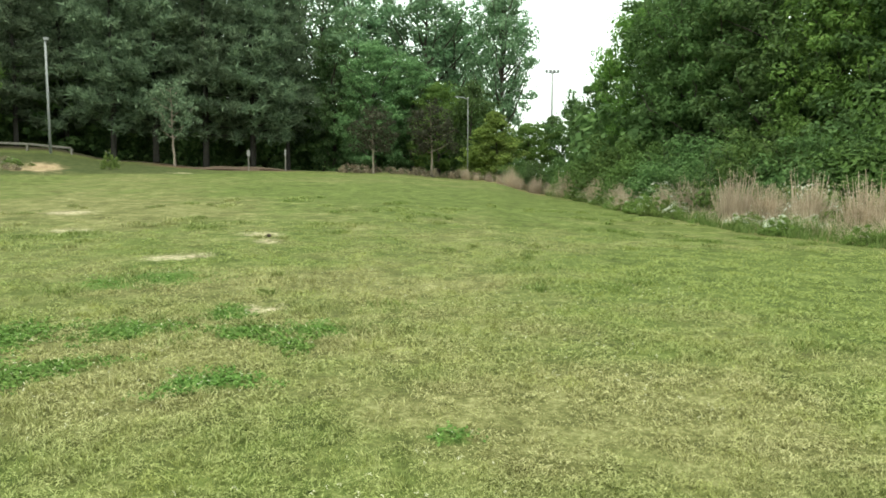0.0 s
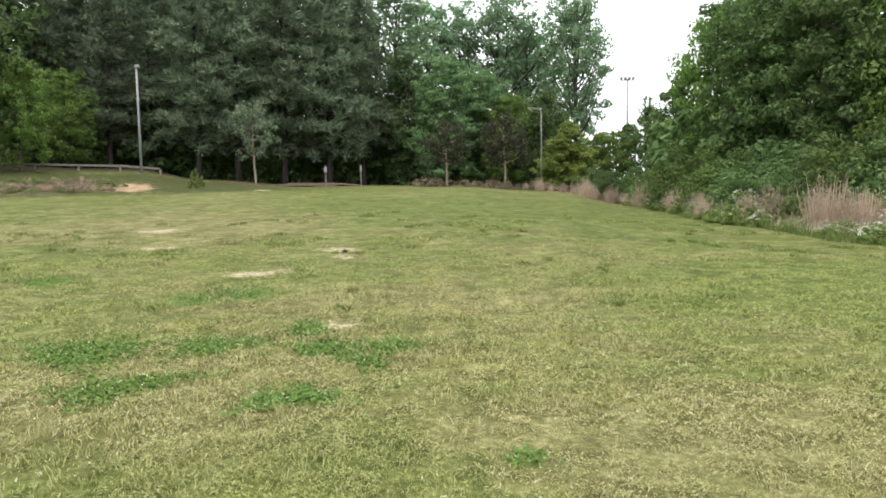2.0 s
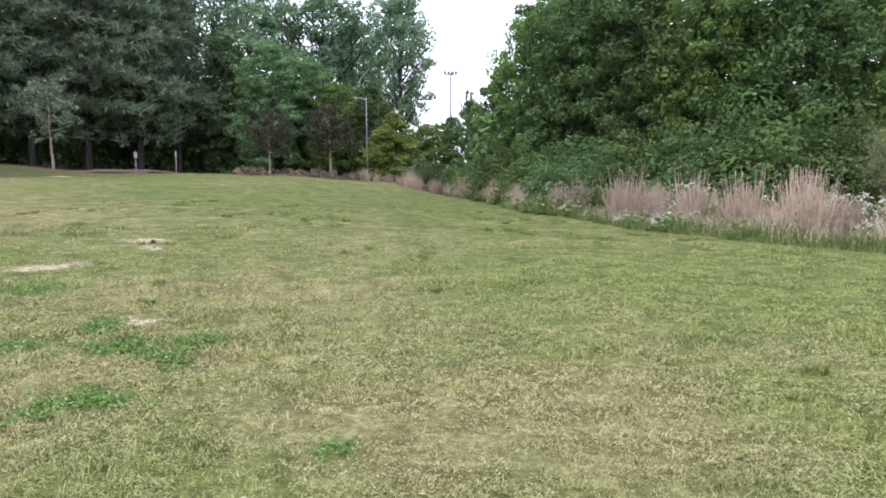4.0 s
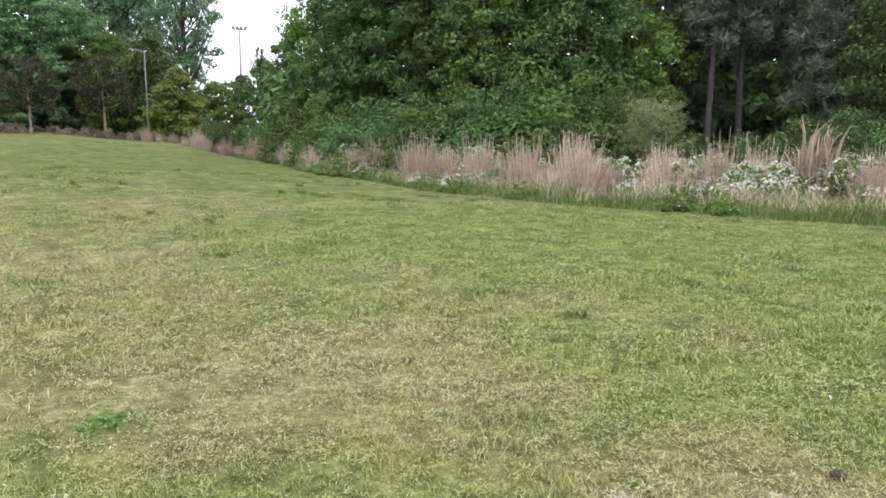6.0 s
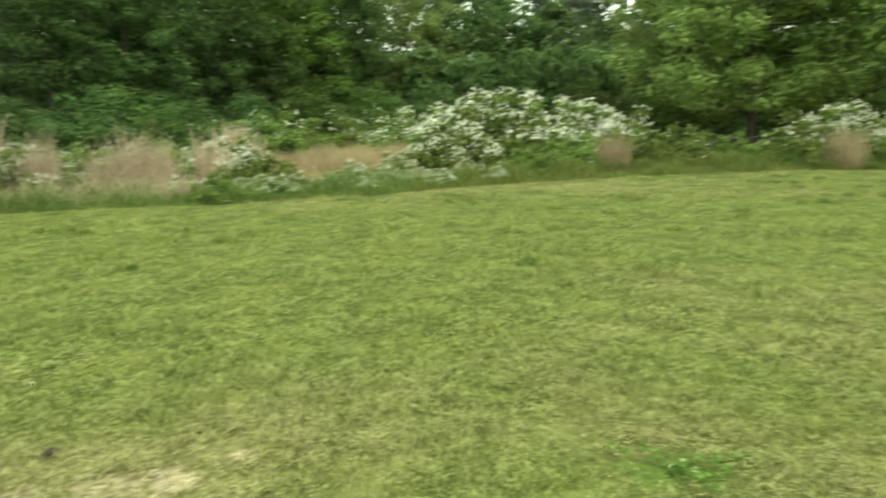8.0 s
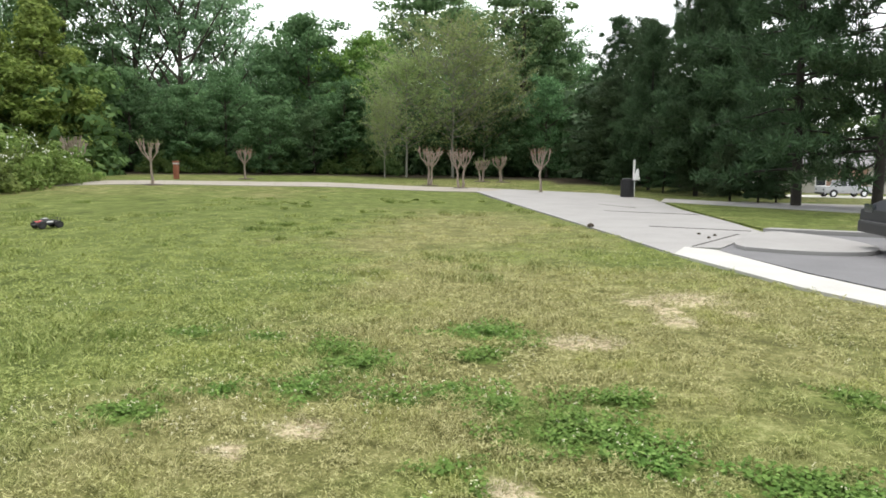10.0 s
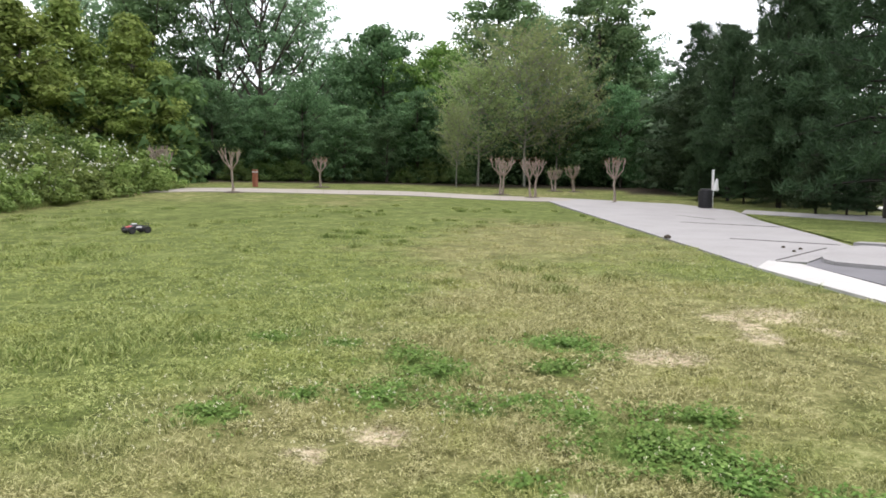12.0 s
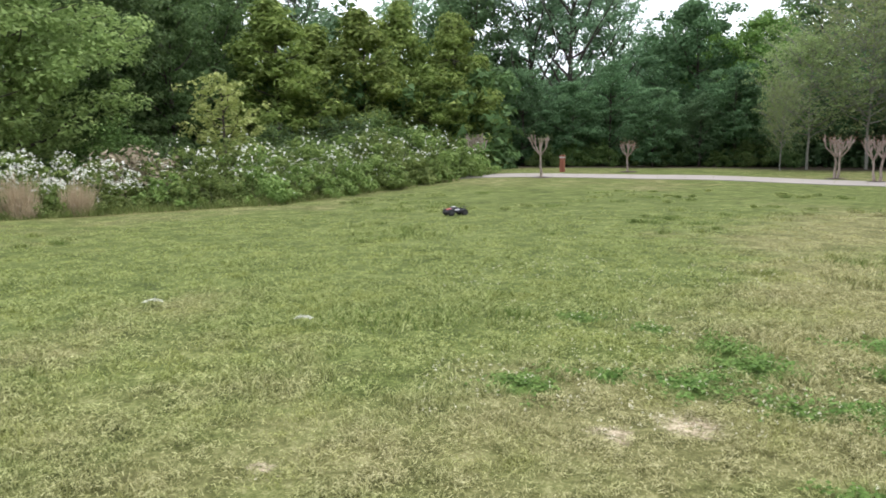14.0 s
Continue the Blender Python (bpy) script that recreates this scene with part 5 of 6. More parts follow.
for az, r, h in ((-5.3, 50, 1.6), (-5.9, 49, 1.1), (-1.7, 55, 1.2), (0.7, 56, 0.9), (2.2, 56, 0.9), (1.6, 57, 0.7), (3.4, 57, 0.7), (6.8, 57, 0.9), (6.1, 58, 0.7), (7.9, 58, 0.6), (-0.6, 56, 0.8), (-3.6, 53, 0.9), (-2.6, 54, 0.8), (-4.4, 52, 0.8)):
    plant("tuft", az, r, h, group="dry grass clumps of the meadow")
for az, dr, h, w in ((-54.9, 3.2, 1.7, 0.7), (-60.6, 3.0, 1.75, 1.05), (-62.4, 3.4, 1.5, 0.75)):
    plant("sheaf", az, edge_r(az) + dr, h, wide=w, group="dry grass clumps of the meadow")
plant("plume", -51.0, edge_r(-51) + 3.6, 2.4, group="dry grass clumps of the meadow")
plant("plume", -51.9, edge_r(-52) + 3.9, 2.2, group="dry grass clumps of the meadow")
for az, dr, h in ((-36.6, 0.9, 0.75), (-62.6, 0.9, 0.7), (-64.0, 0.9, 0.75)):
    plant("tuft", az, edge_r(az) + dr, h, wide=0.6, which=2, group="dry grass clumps of the meadow")
for az, r, h in ((-111.1, 21.6, 1.35), (-114.9, 21.7, 1.15), (-95.2, 20.2, 1.3)):
    plant("goldsheaf", az, r, h, wide=0.9, group="dry grass clumps of the meadow")
for k in range(34):
    az = -66 - k * 0.55
    plant("gold", az, 24.6 + rnd.uniform(0, 2.0), rnd.uniform(0.6, 1.0), wide=0.9, group="golden grass of the far meadow")
for k in range(36):
    az = -10 - k * 1.5
    plant("brush", az, edge_r(az) + rnd.uniform(3.6, 5.6), rnd.uniform(0.7, 1.0), group="dry brush of the meadow")
for k in range(40):
    az = -14 - k * 1.4
    plant("bramble", az, edge_r(az) + rnd.uniform(3.6, 6.0), rnd.uniform(0.85, 1.25), group="blackberry thickets")
for k in range(16):
    az = -10 - k * 1.1
    plant("bramble", az + rnd.uniform(-0.5, 0.5), edge_r(az) + rnd.uniform(0.9, 2.0), rnd.uniform(0.35, 0.6), wide=1.2, group="blackberry thickets")
for k in range(12):
    az = -35 - k * 1.9
    plant("bramble", az, edge_r(az) + rnd.uniform(3.5, 4.3), rnd.uniform(0.95, 1.25), which=0, group="blackberry thickets")
for k in range(36):
    az = -63 - k * 0.68
    plant("bramble", az, edge_r(az) + rnd.uniform(0.7, 3.4), rnd.uniform(0.28, 0.5), which=0, group="blackberry thickets")
for k in range(16):
    az = -9 + k * 1.1
    plant("brush", az, (54 if az > -3 else edge_r(az) + 2.5) + rnd.uniform(0, 3), rnd.uniform(0.5, 0.9), group="dry brush of the meadow")
for k in range(26):
    plant("greenbush", rnd.uniform(29.5, 42), rnd.uniform(47.5, 54), rnd.uniform(0.2, 0.4), 1.2, group="low bushes of the bank", label="low weedy bush on the dry bank")
for k in range(34):
    plant("brush", rnd.uniform(30.5, 42), rnd.uniform(47, 53), rnd.uniform(0.2, 0.45), 1.4, group="dry brush of the bank")
for k in range(30):
    plant("brush", rnd.uniform(30.5, 42), rnd.uniform(47, 54), rnd.uniform(0.25, 0.5), 1.2, group="dry brush of the bank")
for k in range(26):
    plant("tuft", rnd.uniform(31, 42), rnd.uniform(48, 55), rnd.uniform(0.25, 0.5), which=2, group="dry brush of the bank")
for az, dr, h in ((-13.5, 1.0, 0.6), (-15.2, 1.0, 0.75), (-16.6, 0.9, 0.7), (-12.2, 0.9, 0.5), (-18.0, 0.9, 0.5), (-30.5, 0.6, 0.5), (-45.5, 0.6, 0.55), (-42.3, 0.6, 0.6), (-66, 0.7, 0.7), (-25.5, 0.6, 0.45)):
    plant("greenbush", az, edge_r(az) + dr, h, group="low bushes beside the lawn")
for az, r, h in ((-66, 30, 1.6), (-69, 30, 1.8), (-71.5, 31, 1.8), (-74.5, 31, 1.7), (-77.5, 31, 1.7)):
    plant("bramble", az, r, h, which=1, wide=1.2, group="blackberry thickets")
for az, r, h in ((-80, 29, 1.8), (-83.2, 24.5, 1.9), (-85.8, 24, 2.3), (-88.2, 24, 2.2), (-90.8, 24, 2.0), (-93.2, 24.5, 1.9), (-95.6, 25, 1.7), (-82, 22.5, 1.2), (-85, 21.5, 1.0), (-79, 20.5, 0.7), (-75.5, 19.0, 0.6)):
    plant("bramble", az, r, h, which=0, wide=1.1, group="blackberry thickets")
for az, r, h in ((-96.5, 21.3, 1.1), (-99, 21.5, 1.15), (-101.5, 21.8, 1.1), (-104, 22.2, 0.95), (-106.5, 22.4, 0.9), (-93.5, 20.6, 1.0), (-91, 20.0, 0.95), (-88.5, 19.4, 0.8)):
    plant("greenbush", az, r, h, group="low bushes beside the lawn")
for az, dr, h in ((-108.5, 1.6, 1.25), (-110.5, 2.6, 1.6), (-112.6, 2.6, 1.65), (-114.8, 2.4, 1.5), (-117, 2.4, 1.4), (-119.5, 2.2, 1.3), (-122, 2.6, 1.7), (-124.6, 3.0, 1.95), (-127, 3.0, 1.7), (-129.5, 2.8, 1.5), (-132, 3.0, 1.8), (-134.6, 3.2, 2.0), (-137, 3.2, 2.1), (-139.5, 3.6, 2.4), (-141.6, 3.4, 2.1), (-143.2, 2.6, 1.6), (-126, 4.6, 2.0), (-136, 5.0, 2.3), (-131, 5.0, 2.0)):
    plant("bramble", az, edge_r(az) + dr, h, wide=1.05, which=0 if -119 < az < -109 else 1, group="blackberry thickets")
for az, dr, h in ((-113, 1.0, 0.8), (-116, 1.1, 0.9), (-121, 1.2, 1.0), (-124, 1.2, 1.1), (-128, 1.2, 1.1), (-131, 1.2, 1.2), (-134, 1.2, 1.2), (-137, 1.2, 1.3), (-140, 1.4, 1.5), (-142.4, 1.4, 1.6), (-144.0, 1.2, 1.5)):
    plant("greenbush", az, edge_r(az) + dr, h, group="low bushes beside the lawn")
for az, r, h in ((-9.5, 46, 2.6), (-11.5, 42, 3.0), (-13.4, 38, 3.3), (-15.6, 34, 3.0), (-18, 31, 3.3), (-20.6, 29, 3.0), (-23.6, 28, 3.4), (-26.5, 27, 3.2), (-29.6, 27, 3.6), (-32.6, 26.5, 4.0), (-35.5, 26.5, 3.4), (-38.4, 27, 3.6), (-41, 28, 2.4), (-46, 29, 2.0), (-50.6, 28, 2.6),
                 (-54, 27, 2.8), (-57.4, 27, 3.0), (-61, 28, 2.8), (-64, 29, 2.6), (-68, 34, 3.0), (-73, 35, 3.2), (-78, 36, 3.0), (-7.6, 52, 2.4), (-5.6, 56, 2.4), (-82, 38, 3.4), (-88, 40, 3.2), (-94, 38, 3.0), (-99, 32, 2.4), (-118, 33, 3.0), (-122, 32, 2.6), (-129, 33, 3.0), (-133.5, 34, 3.4), (-137.5, 36, 3.2)):
    plant("shrub", az, r, h, group="shrubs along the wood")
plant("brush", -118.6, edge_r(-118.6) + 3.4, 2.0, group="dry brush of the meadow")
for k in range(9):
    az = -166 + k * 2.05
    plant("shrub", az, 45 + rnd.uniform(0, 5), rnd.uniform(0.9, 1.8), group="shrubs along the wood")
for k in range(9):
    plant("shrub", 8.5 + k * 3.6, 72 + rnd.uniform(0, 6), rnd.uniform(2.0, 3.4), group="shrubs along the wood")
for az, r, h in ((168.8, 29.5, 2.6), (166.9, 29.0, 2.3), (165.7, 30, 2.0), (176.5, 37, 2.4), (173.5, 35, 2.6), (171.2, 33, 2.6)):
    plant("nearpine", az, r, h, 1.6, group="small pines beside the footway")


def tall_grass(name, lo, hi, d0, d1, n, height, leaf, seed, label, width=0.022):
    rng = np.random.default_rng(seed)
    az = rng.uniform(lo, hi, n)
    dr = d0 + (d1 - d0) * rng.random(n)
    pts = np.array([spot(a, edge_r(a) + d) for a, d in zip(az, dr)])
    lump = np.array([noise.noise((a * 0.9, b * 0.9, 2.0)) + 0.5 * noise.noise((a * 3, b * 3, 5.0)) for a, b in pts[:, :2]])
    hh = height * np.clip(0.9 + lump * 1.3, 0.25, 1.8) * (0.5 + 0.7 * rng.random(n)) * np.clip(0.45 + dr * 0.6, 0.3, 1)
    v, q = blades(pts, hh, np.full(n, width), 0.25 + 0.3 * rng.random(n), rng)
    thing(name, label, "tall grass", kind="stuff", data=mesh_np(name, v, q, leaf))


tall_grass("tall_grass", -80, -8, 0, 2.6, 17000, 0.33, TALL_BLADE, 60, "strip of tall green grass where mowing stops")
tall_grass("tall_grass", -66, -8, 0.8, 5.2, 12000, 0.46, STRAW, 61, "dry straw stalks standing in the meadow", 0.013)
tall_grass("tall_grass", -146, -80, -0.1, 1.8, 14000, 0.34, TALL_BLADE, 62, "green grass along the foot of the hedge")
tall_grass("tall_grass", -84, -64, 7.8, 9.8, 2600, 0.36, STRAW_GOLD, 63, "tan grass of the far meadow")


# ---- lawn grass ----
def lawn_grass(seed, r0, r1, per_m2, height, width, n_blade, spread, length, tilt=0.42, tussock=5.0, even=0.0, fade=0.0):
    rng = np.random.default_rng(seed)
    n = int(per_m2 * math.pi * (r1 ** 2 - r0 ** 2) * 258 / 360)
    r = np.sqrt(rng.uniform(r0 ** 2, r1 ** 2, n))
    az = rng.uniform(-210, 48, n)
    x, y = 0.1 - np.sin(np.radians(az)) * r, -0.35 + np.cos(np.radians(az)) * r
    er = np.interp(-az, [-a for a, _ in EDGE], [q for _, q in EDGE])
    west = np.interp(y, WEST_Y, WEST_X)
    ok = ((az > -3) | (r < er + 0.3) | (az < -146)) & ((y > -3) | (x > west + 0.05)) & (y > -32)
    x, y = x[ok], y[ok]
    lump = np.array([0.7 * noise.noise((a * 1.3, b * 1.3, 3.0)) + 0.9 * noise.noise((a * tussock, b * tussock, 7.0)) for a, b in zip(x, y)])
    keep = rng.random(len(x)) < np.clip(0.66 + lump * 1.5, 0.12, 1) * np.clip(1 - 1.6 * inside(x, y, DIRT, 1.15), 0.5, 1) * np.clip(1 - 1.5 * inside(x, y, CLOVER_AT, 1.05), 0.3, 1)
    if fade:
        keep &= rng.random(len(x)) < np.clip((r1 - np.hypot(x - 0.1, y + 0.35)) / fade, 0, 1)
    x, y, lump = x[keep], y[keep], lump[keep]
    m = len(x)
    tall = np.where(rng.random(m) < 0.15, 1.7, 0.75) * np.clip(1 + lump * 1.2, 0.35, 1.9)
    pos = np.repeat(np.stack([x, y, land(x, y)], 1), n_blade, axis=0)
    k = len(pos)
    off = rng.normal(size=(k, 2)) * spread
    pos[:, :2] += off
    dome = np.exp(-(off ** 2).sum(1) / (2 * spread ** 2))
    pos[:, 2] += height * np.repeat(tall, n_blade) * (0.25 + 0.75 * rng.random(k)) * dome + 0.004
    nrm = np.c_[rng.normal(size=(k, 2)) * tilt + off / spread * 0.15, np.ones(k)]
    ln = length * (0.6 + 0.8 * rng.random(k))
    v, f = leaf_tris(pos, nrm, ln, np.full(k, width), rng)
    me = mesh_np("lawn_grass", v, f, BLADE)
    set_fields(me, dict(lawn_fields(x, y), even=np.full(len(x), even)), n_blade * 3)
    thing("lawn_grass", "short mown grass blades, green with dry tips", "grass", kind="stuff", data=me)


lawn_grass(70, 1.5, 5.0, 270, 0.050, 0.0052, 38, 0.042, 0.025, 0.8, 6.5)
lawn_grass(71, 5.0, 9.0, 112, 0.058, 0.0075, 34, 0.058, 0.035, 0.8, 4.5, 0.1)
lawn_grass(72, 9.0, 20, 34, 0.060, 0.011, 22, 0.085, 0.048, 0.75, 3.2, 0.75, 9.0)



def standing_grass(seed, r0, r1, per_m2, n_blade, height, width):
    """Longer upright blades in loose tufts, missed by the mower."""
    rng = np.random.default_rng(seed)
    n = int(per_m2 * math.pi * (r1 ** 2 - r0 ** 2) * 258 / 360)
    r, az = np.sqrt(rng.uniform(r0 ** 2, r1 ** 2, n)), rng.uniform(-210, 48, n)
    x, y = 0.1 - np.sin(np.radians(az)) * r, -0.35 + np.cos(np.radians(az)) * r
    west = np.interp(y, WEST_Y, WEST_X)
    lump = np.array([noise.noise((a * 0.9, b * 0.9, 13.0)) + 0.7 * noise.noise((a * 3.5, b * 3.5, 17.0)) for a, b in zip(x, y)])
    ok = ((y > -3) | (x > west + 0.05)) & (lump > -0.15) & (inside(x, y, DIRT) < 0.3) & (inside(x, y, CLOVER_AT) < 0.2)
    x, y, lump = x[ok], y[ok], lump[ok]
    pos = np.repeat(np.stack([x, y, land(x, y)], 1), n_blade, axis=0)
    k = len(pos)
    pos[:, :2] += rng.normal(size=(k, 2)) * 0.022 * (height / 0.04)
    h = height * (0.5 + 0.8 * rng.random(k)) * np.repeat(np.clip(0.8 + lump, 0.5, 1.6), n_blade)
    v, q = blades(pos, h, np.full(k, width), 0.35 + 0.4 * rng.random(k), rng)
    me = mesh_np("standing_grass", v, q, BLADE)
    set_fields(me, lawn_fields(x, y), n_blade * 6)
    thing("standing_grass", "longer upright grass blades standing in the mown lawn", "grass", kind="stuff", data=me)


def weed_clumps():
    """Low dark green weeds and coarse grass in flat clumps over the middle of the lawn."""
    rng = np.random.default_rng(80)
    n = 1500
    r, az = np.sqrt(rng.uniform(6.5 ** 2, 27 ** 2, n)), rng.uniform(-205, 46, n)
    x, y = 0.1 - np.sin(np.radians(az)) * r, -0.35 + np.cos(np.radians(az)) * r
    er = np.interp(-az, [-a for a, _ in EDGE], [q for _, q in EDGE])
    lump = np.array([noise.noise((a * 0.28, b * 0.28, 21.0)) for a, b in zip(x, y)])
    ok = ((az > -3) | (r < er - 0.5) | (az < -146)) & ((y > -3) | (x > np.interp(y, WEST_Y, WEST_X) + 0.4)) & (y > -30)
    ok &= (lump > 0.02) & (inside(x, y, DIRT) < 0.1) & (np.abs(az + 125) > 8)
    x, y = x[ok], y[ok]
    per = 90
    wide = np.repeat(0.06 + 0.16 * rng.random(len(x)) ** 1.6, per)
    off = rng.normal(size=(len(wide), 2)) * wide[:, None]
    px, py = np.repeat(x, per) + off[:, 0], np.repeat(y, per) + off[:, 1]
    pos = np.stack([px, py, land(px, py)], 1)
    h = 0.05 + 0.05 * rng.random(len(px))
    v, q = blades(pos, h, np.full(len(px), 0.015), 0.35 + 0.5 * rng.random(len(px)), rng)
    me = mesh_np("lawn_weed", v, q, BLADE)
    values = lawn_fields(px, py)
    values["clover"] = 0.2 + 0.6 * np.repeat(rng.random(len(x)), per)
    set_fields(me, values, 6)
    thing("lawn_weed", "low dark green weed clumps in the mown lawn", "weed", kind="stuff", data=me)


weed_clumps()
standing_grass(75, 1.6, 4.6, 170, 7, 0.042, 0.0050)
standing_grass(76, 4.6, 9.0, 48, 7, 0.050, 0.009)
standing_grass(77, 2.6, 7.5, 12, 26, 0.060, 0.007)
standing_grass(78, 7.5, 11.0, 6, 20, 0.065, 0.009)


# ---- clover ----
def make_clover(k, az, r, lx, ly):
    rng = np.random.default_rng(100 + k)
    x0, y0, z0 = spot(az, r)
    n = int((3000 if az > 10 else 1500 if az > -100 else 2000) * lx * ly / 0.16) if r < 9 else int(500 * lx * ly / 0.16)
    n = min(n, 11000)
    a, q = rng.random(n) * 6.283, rng.random(n) ** 0.75 * 1.25
    wob = 1 + 0.3 * np.sin(a * 3 + k) + 0.18 * np.sin(a * 7 + 2 * k)
    u, w = np.cos(a) * q * lx * 1.05 * wob, np.sin(a) * q * ly * 1.05 * wob
    c, s = math.cos(radians(az)), math.sin(radians(az))
    x, y = u * c - w * s, u * s + w * c
    p = np.stack([x, y, land(x + x0, y + y0) - z0 + 0.012 + 0.038 * rng.random(n)], 1)
    thin = np.array([noise.noise((px * 4 + k, py * 4, 1.0)) for px, py in zip(x, y)]) + 0.7 * np.array([noise.noise((px * 13 + k, py * 13, 4.0)) for px, py in zip(x, y)]) > (-0.5 if az > 10 else -0.1 if az > -100 else -0.28) + 0.45 * (q > 0.8)
    p = p[thin]
    n = len(p)
    nrm = np.c_[rng.normal(size=(n, 2)) * 0.45, np.ones(n)]
    v, f = leaf_quads(p, nrm, 0.018 + 0.018 * rng.random(n), np.full(n, 0.024), rng, 0.05)
    ob = thing("clover_patch", "fresh green clover patch in the mown lawn", "clover", "clover patches", m=pose(x0, y0, z0))
    tagged(child("leaf_mat", mesh_np("leaf_mat", v, f, CLOVER), ob), kind="stuff")
    m = max(3, n // 170)
    i = rng.integers(0, n, m)
    b = np.repeat(p[i] + np.array([0, 0, 0.03]), 6, axis=0) + rng.normal(size=(m * 6, 3)) * 0.006
    fv, ff = leaf_quads(b, rng.normal(size=b.shape) + np.array([0, 0, 1.0]), np.full(len(b), 0.010), np.full(len(b), 0.008), rng)
    tagged(child("blossom", mesh_np("blossom", fv, ff, PETAL), ob, "small white clover heads"), kind="stuff")


for k, (az, r, lx, ly) in enumerate(CLOVER_AT):
    make_clover(k, az, r, lx, ly)


def lawn_flowers():
    """White clover heads scattered over the lawn."""
    rng = np.random.default_rng(140)
    n = 3200
    az, r = np.where(rng.random(n) < 0.7, rng.uniform(-200, -140, n), rng.uniform(-20, 42, n)), 2.8 + 10 * rng.random(n) ** 1.2
    x, y = 0.1 - np.sin(np.radians(az)) * r, -0.35 + np.cos(np.radians(az)) * r
    ok = (y > -3) | (x > np.interp(y, WEST_Y, WEST_X) + 0.1)
    lump = np.array([noise.noise((a * 0.5, b * 0.5, 9.0)) for a, b in zip(x, y)])
    ok &= lump > 0.12
    x, y = x[ok], y[ok]
    p = np.stack([x, y, land(x, y) + 0.04], 1)
    b = np.repeat(p, 6, axis=0) + rng.normal(size=(len(p) * 6, 3)) * 0.006
    v, f = leaf_quads(b, rng.normal(size=b.shape) + np.array([0, 0, 1.0]), np.full(len(b), 0.010), np.full(len(b), 0.008), rng)
    thing("clover_blossom", "tiny white clover heads scattered in the grass", "flower", kind="stuff", data=mesh_np("clover_blossom", v, f, PETAL))


lawn_flowers()


# ---- things on the lawn ----
def lump_mesh(name, seed, sx, sy, sz, material, sub=2):
    bm = bmesh.new()
    bmesh.ops.create_icosphere(bm, subdivisions=sub, radius=1)
    for v in bm.verts:
        k = 1 + 0.35 * noise.noise(v.co * 2.2 + Vector((seed, 0, 0)))
        v.co = Vector((v.co.x * sx * k, v.co.y * sy * k, max(-0.3, v.co.z) * sz * k))
    me = bpy.data.meshes.new(name)
    bm.to_mesh(me)
    bm.free()
    me.materials.append(material)
    return me


x, y, z = spot(-55.8, 3.64)
thing("dung", "small dark clod of droppings on the grass", "dung", m=pose(x, y, z + 0.015), data=lump_mesh("dung", 3, 0.042, 0.034, 0.024, DUNG, 3))
for az, r, nm, lab in ((14.25, 15.3, "stone", "dark stone lying on bare soil"), (178.7, 16.5, "stone", "dark stone lying on the driveway"), (170.9, 15.3, "pebble", "small dark pebble on concrete"), (170.2, 14.6, "pebble", "small dark pebble on concrete"), (169.8, 15.1, "pebble", "small dark pebble on concrete")):
    x, y, z = spot(az, r)
    k = 0.075 if nm == "stone" else 0.035
    thing(nm, lab, "stone", m=pose(x, y, z + (0.05 if az > 100 else 0.02), 0, 0, az), data=lump_mesh(nm, az, k, k * 0.8, k * 0.8, DUNG))


def make_feather(az, r, turn, big):
    """A white scrap of fluff: a few curled vanes on a quill."""
    rng = np.random.default_rng(int(abs(az)))
    x, y, z = spot(az, r)
    n = 26
    t = np.linspace(-1, 1, n)
    p = np.c_[t * 0.07 * big, 0.012 * np.sin(t * 2), 0.066 + 0.02 * np.cos(t * 1.5)]
    v, f = leaf_quads(p, rng.normal(size=p.shape) * 0.5 + np.array([0, 0, 1.0]), np.full(n, 0.05 * big), np.full(n, 0.02 * big), rng)
    thing("feather", "white curled feather lying on the lawn", "feather", "feathers on the lawn", m=pose(x, y, z, 0, 0, turn), data=mesh_np("feather", v, f, BLOSSOM))


make_feather(-130.1, 6.48, 30, 1.0)
make_feather(-119.2, 7.8, 60, 1.1)
make_feather(-54.5, 4.6, 10, 0.25)


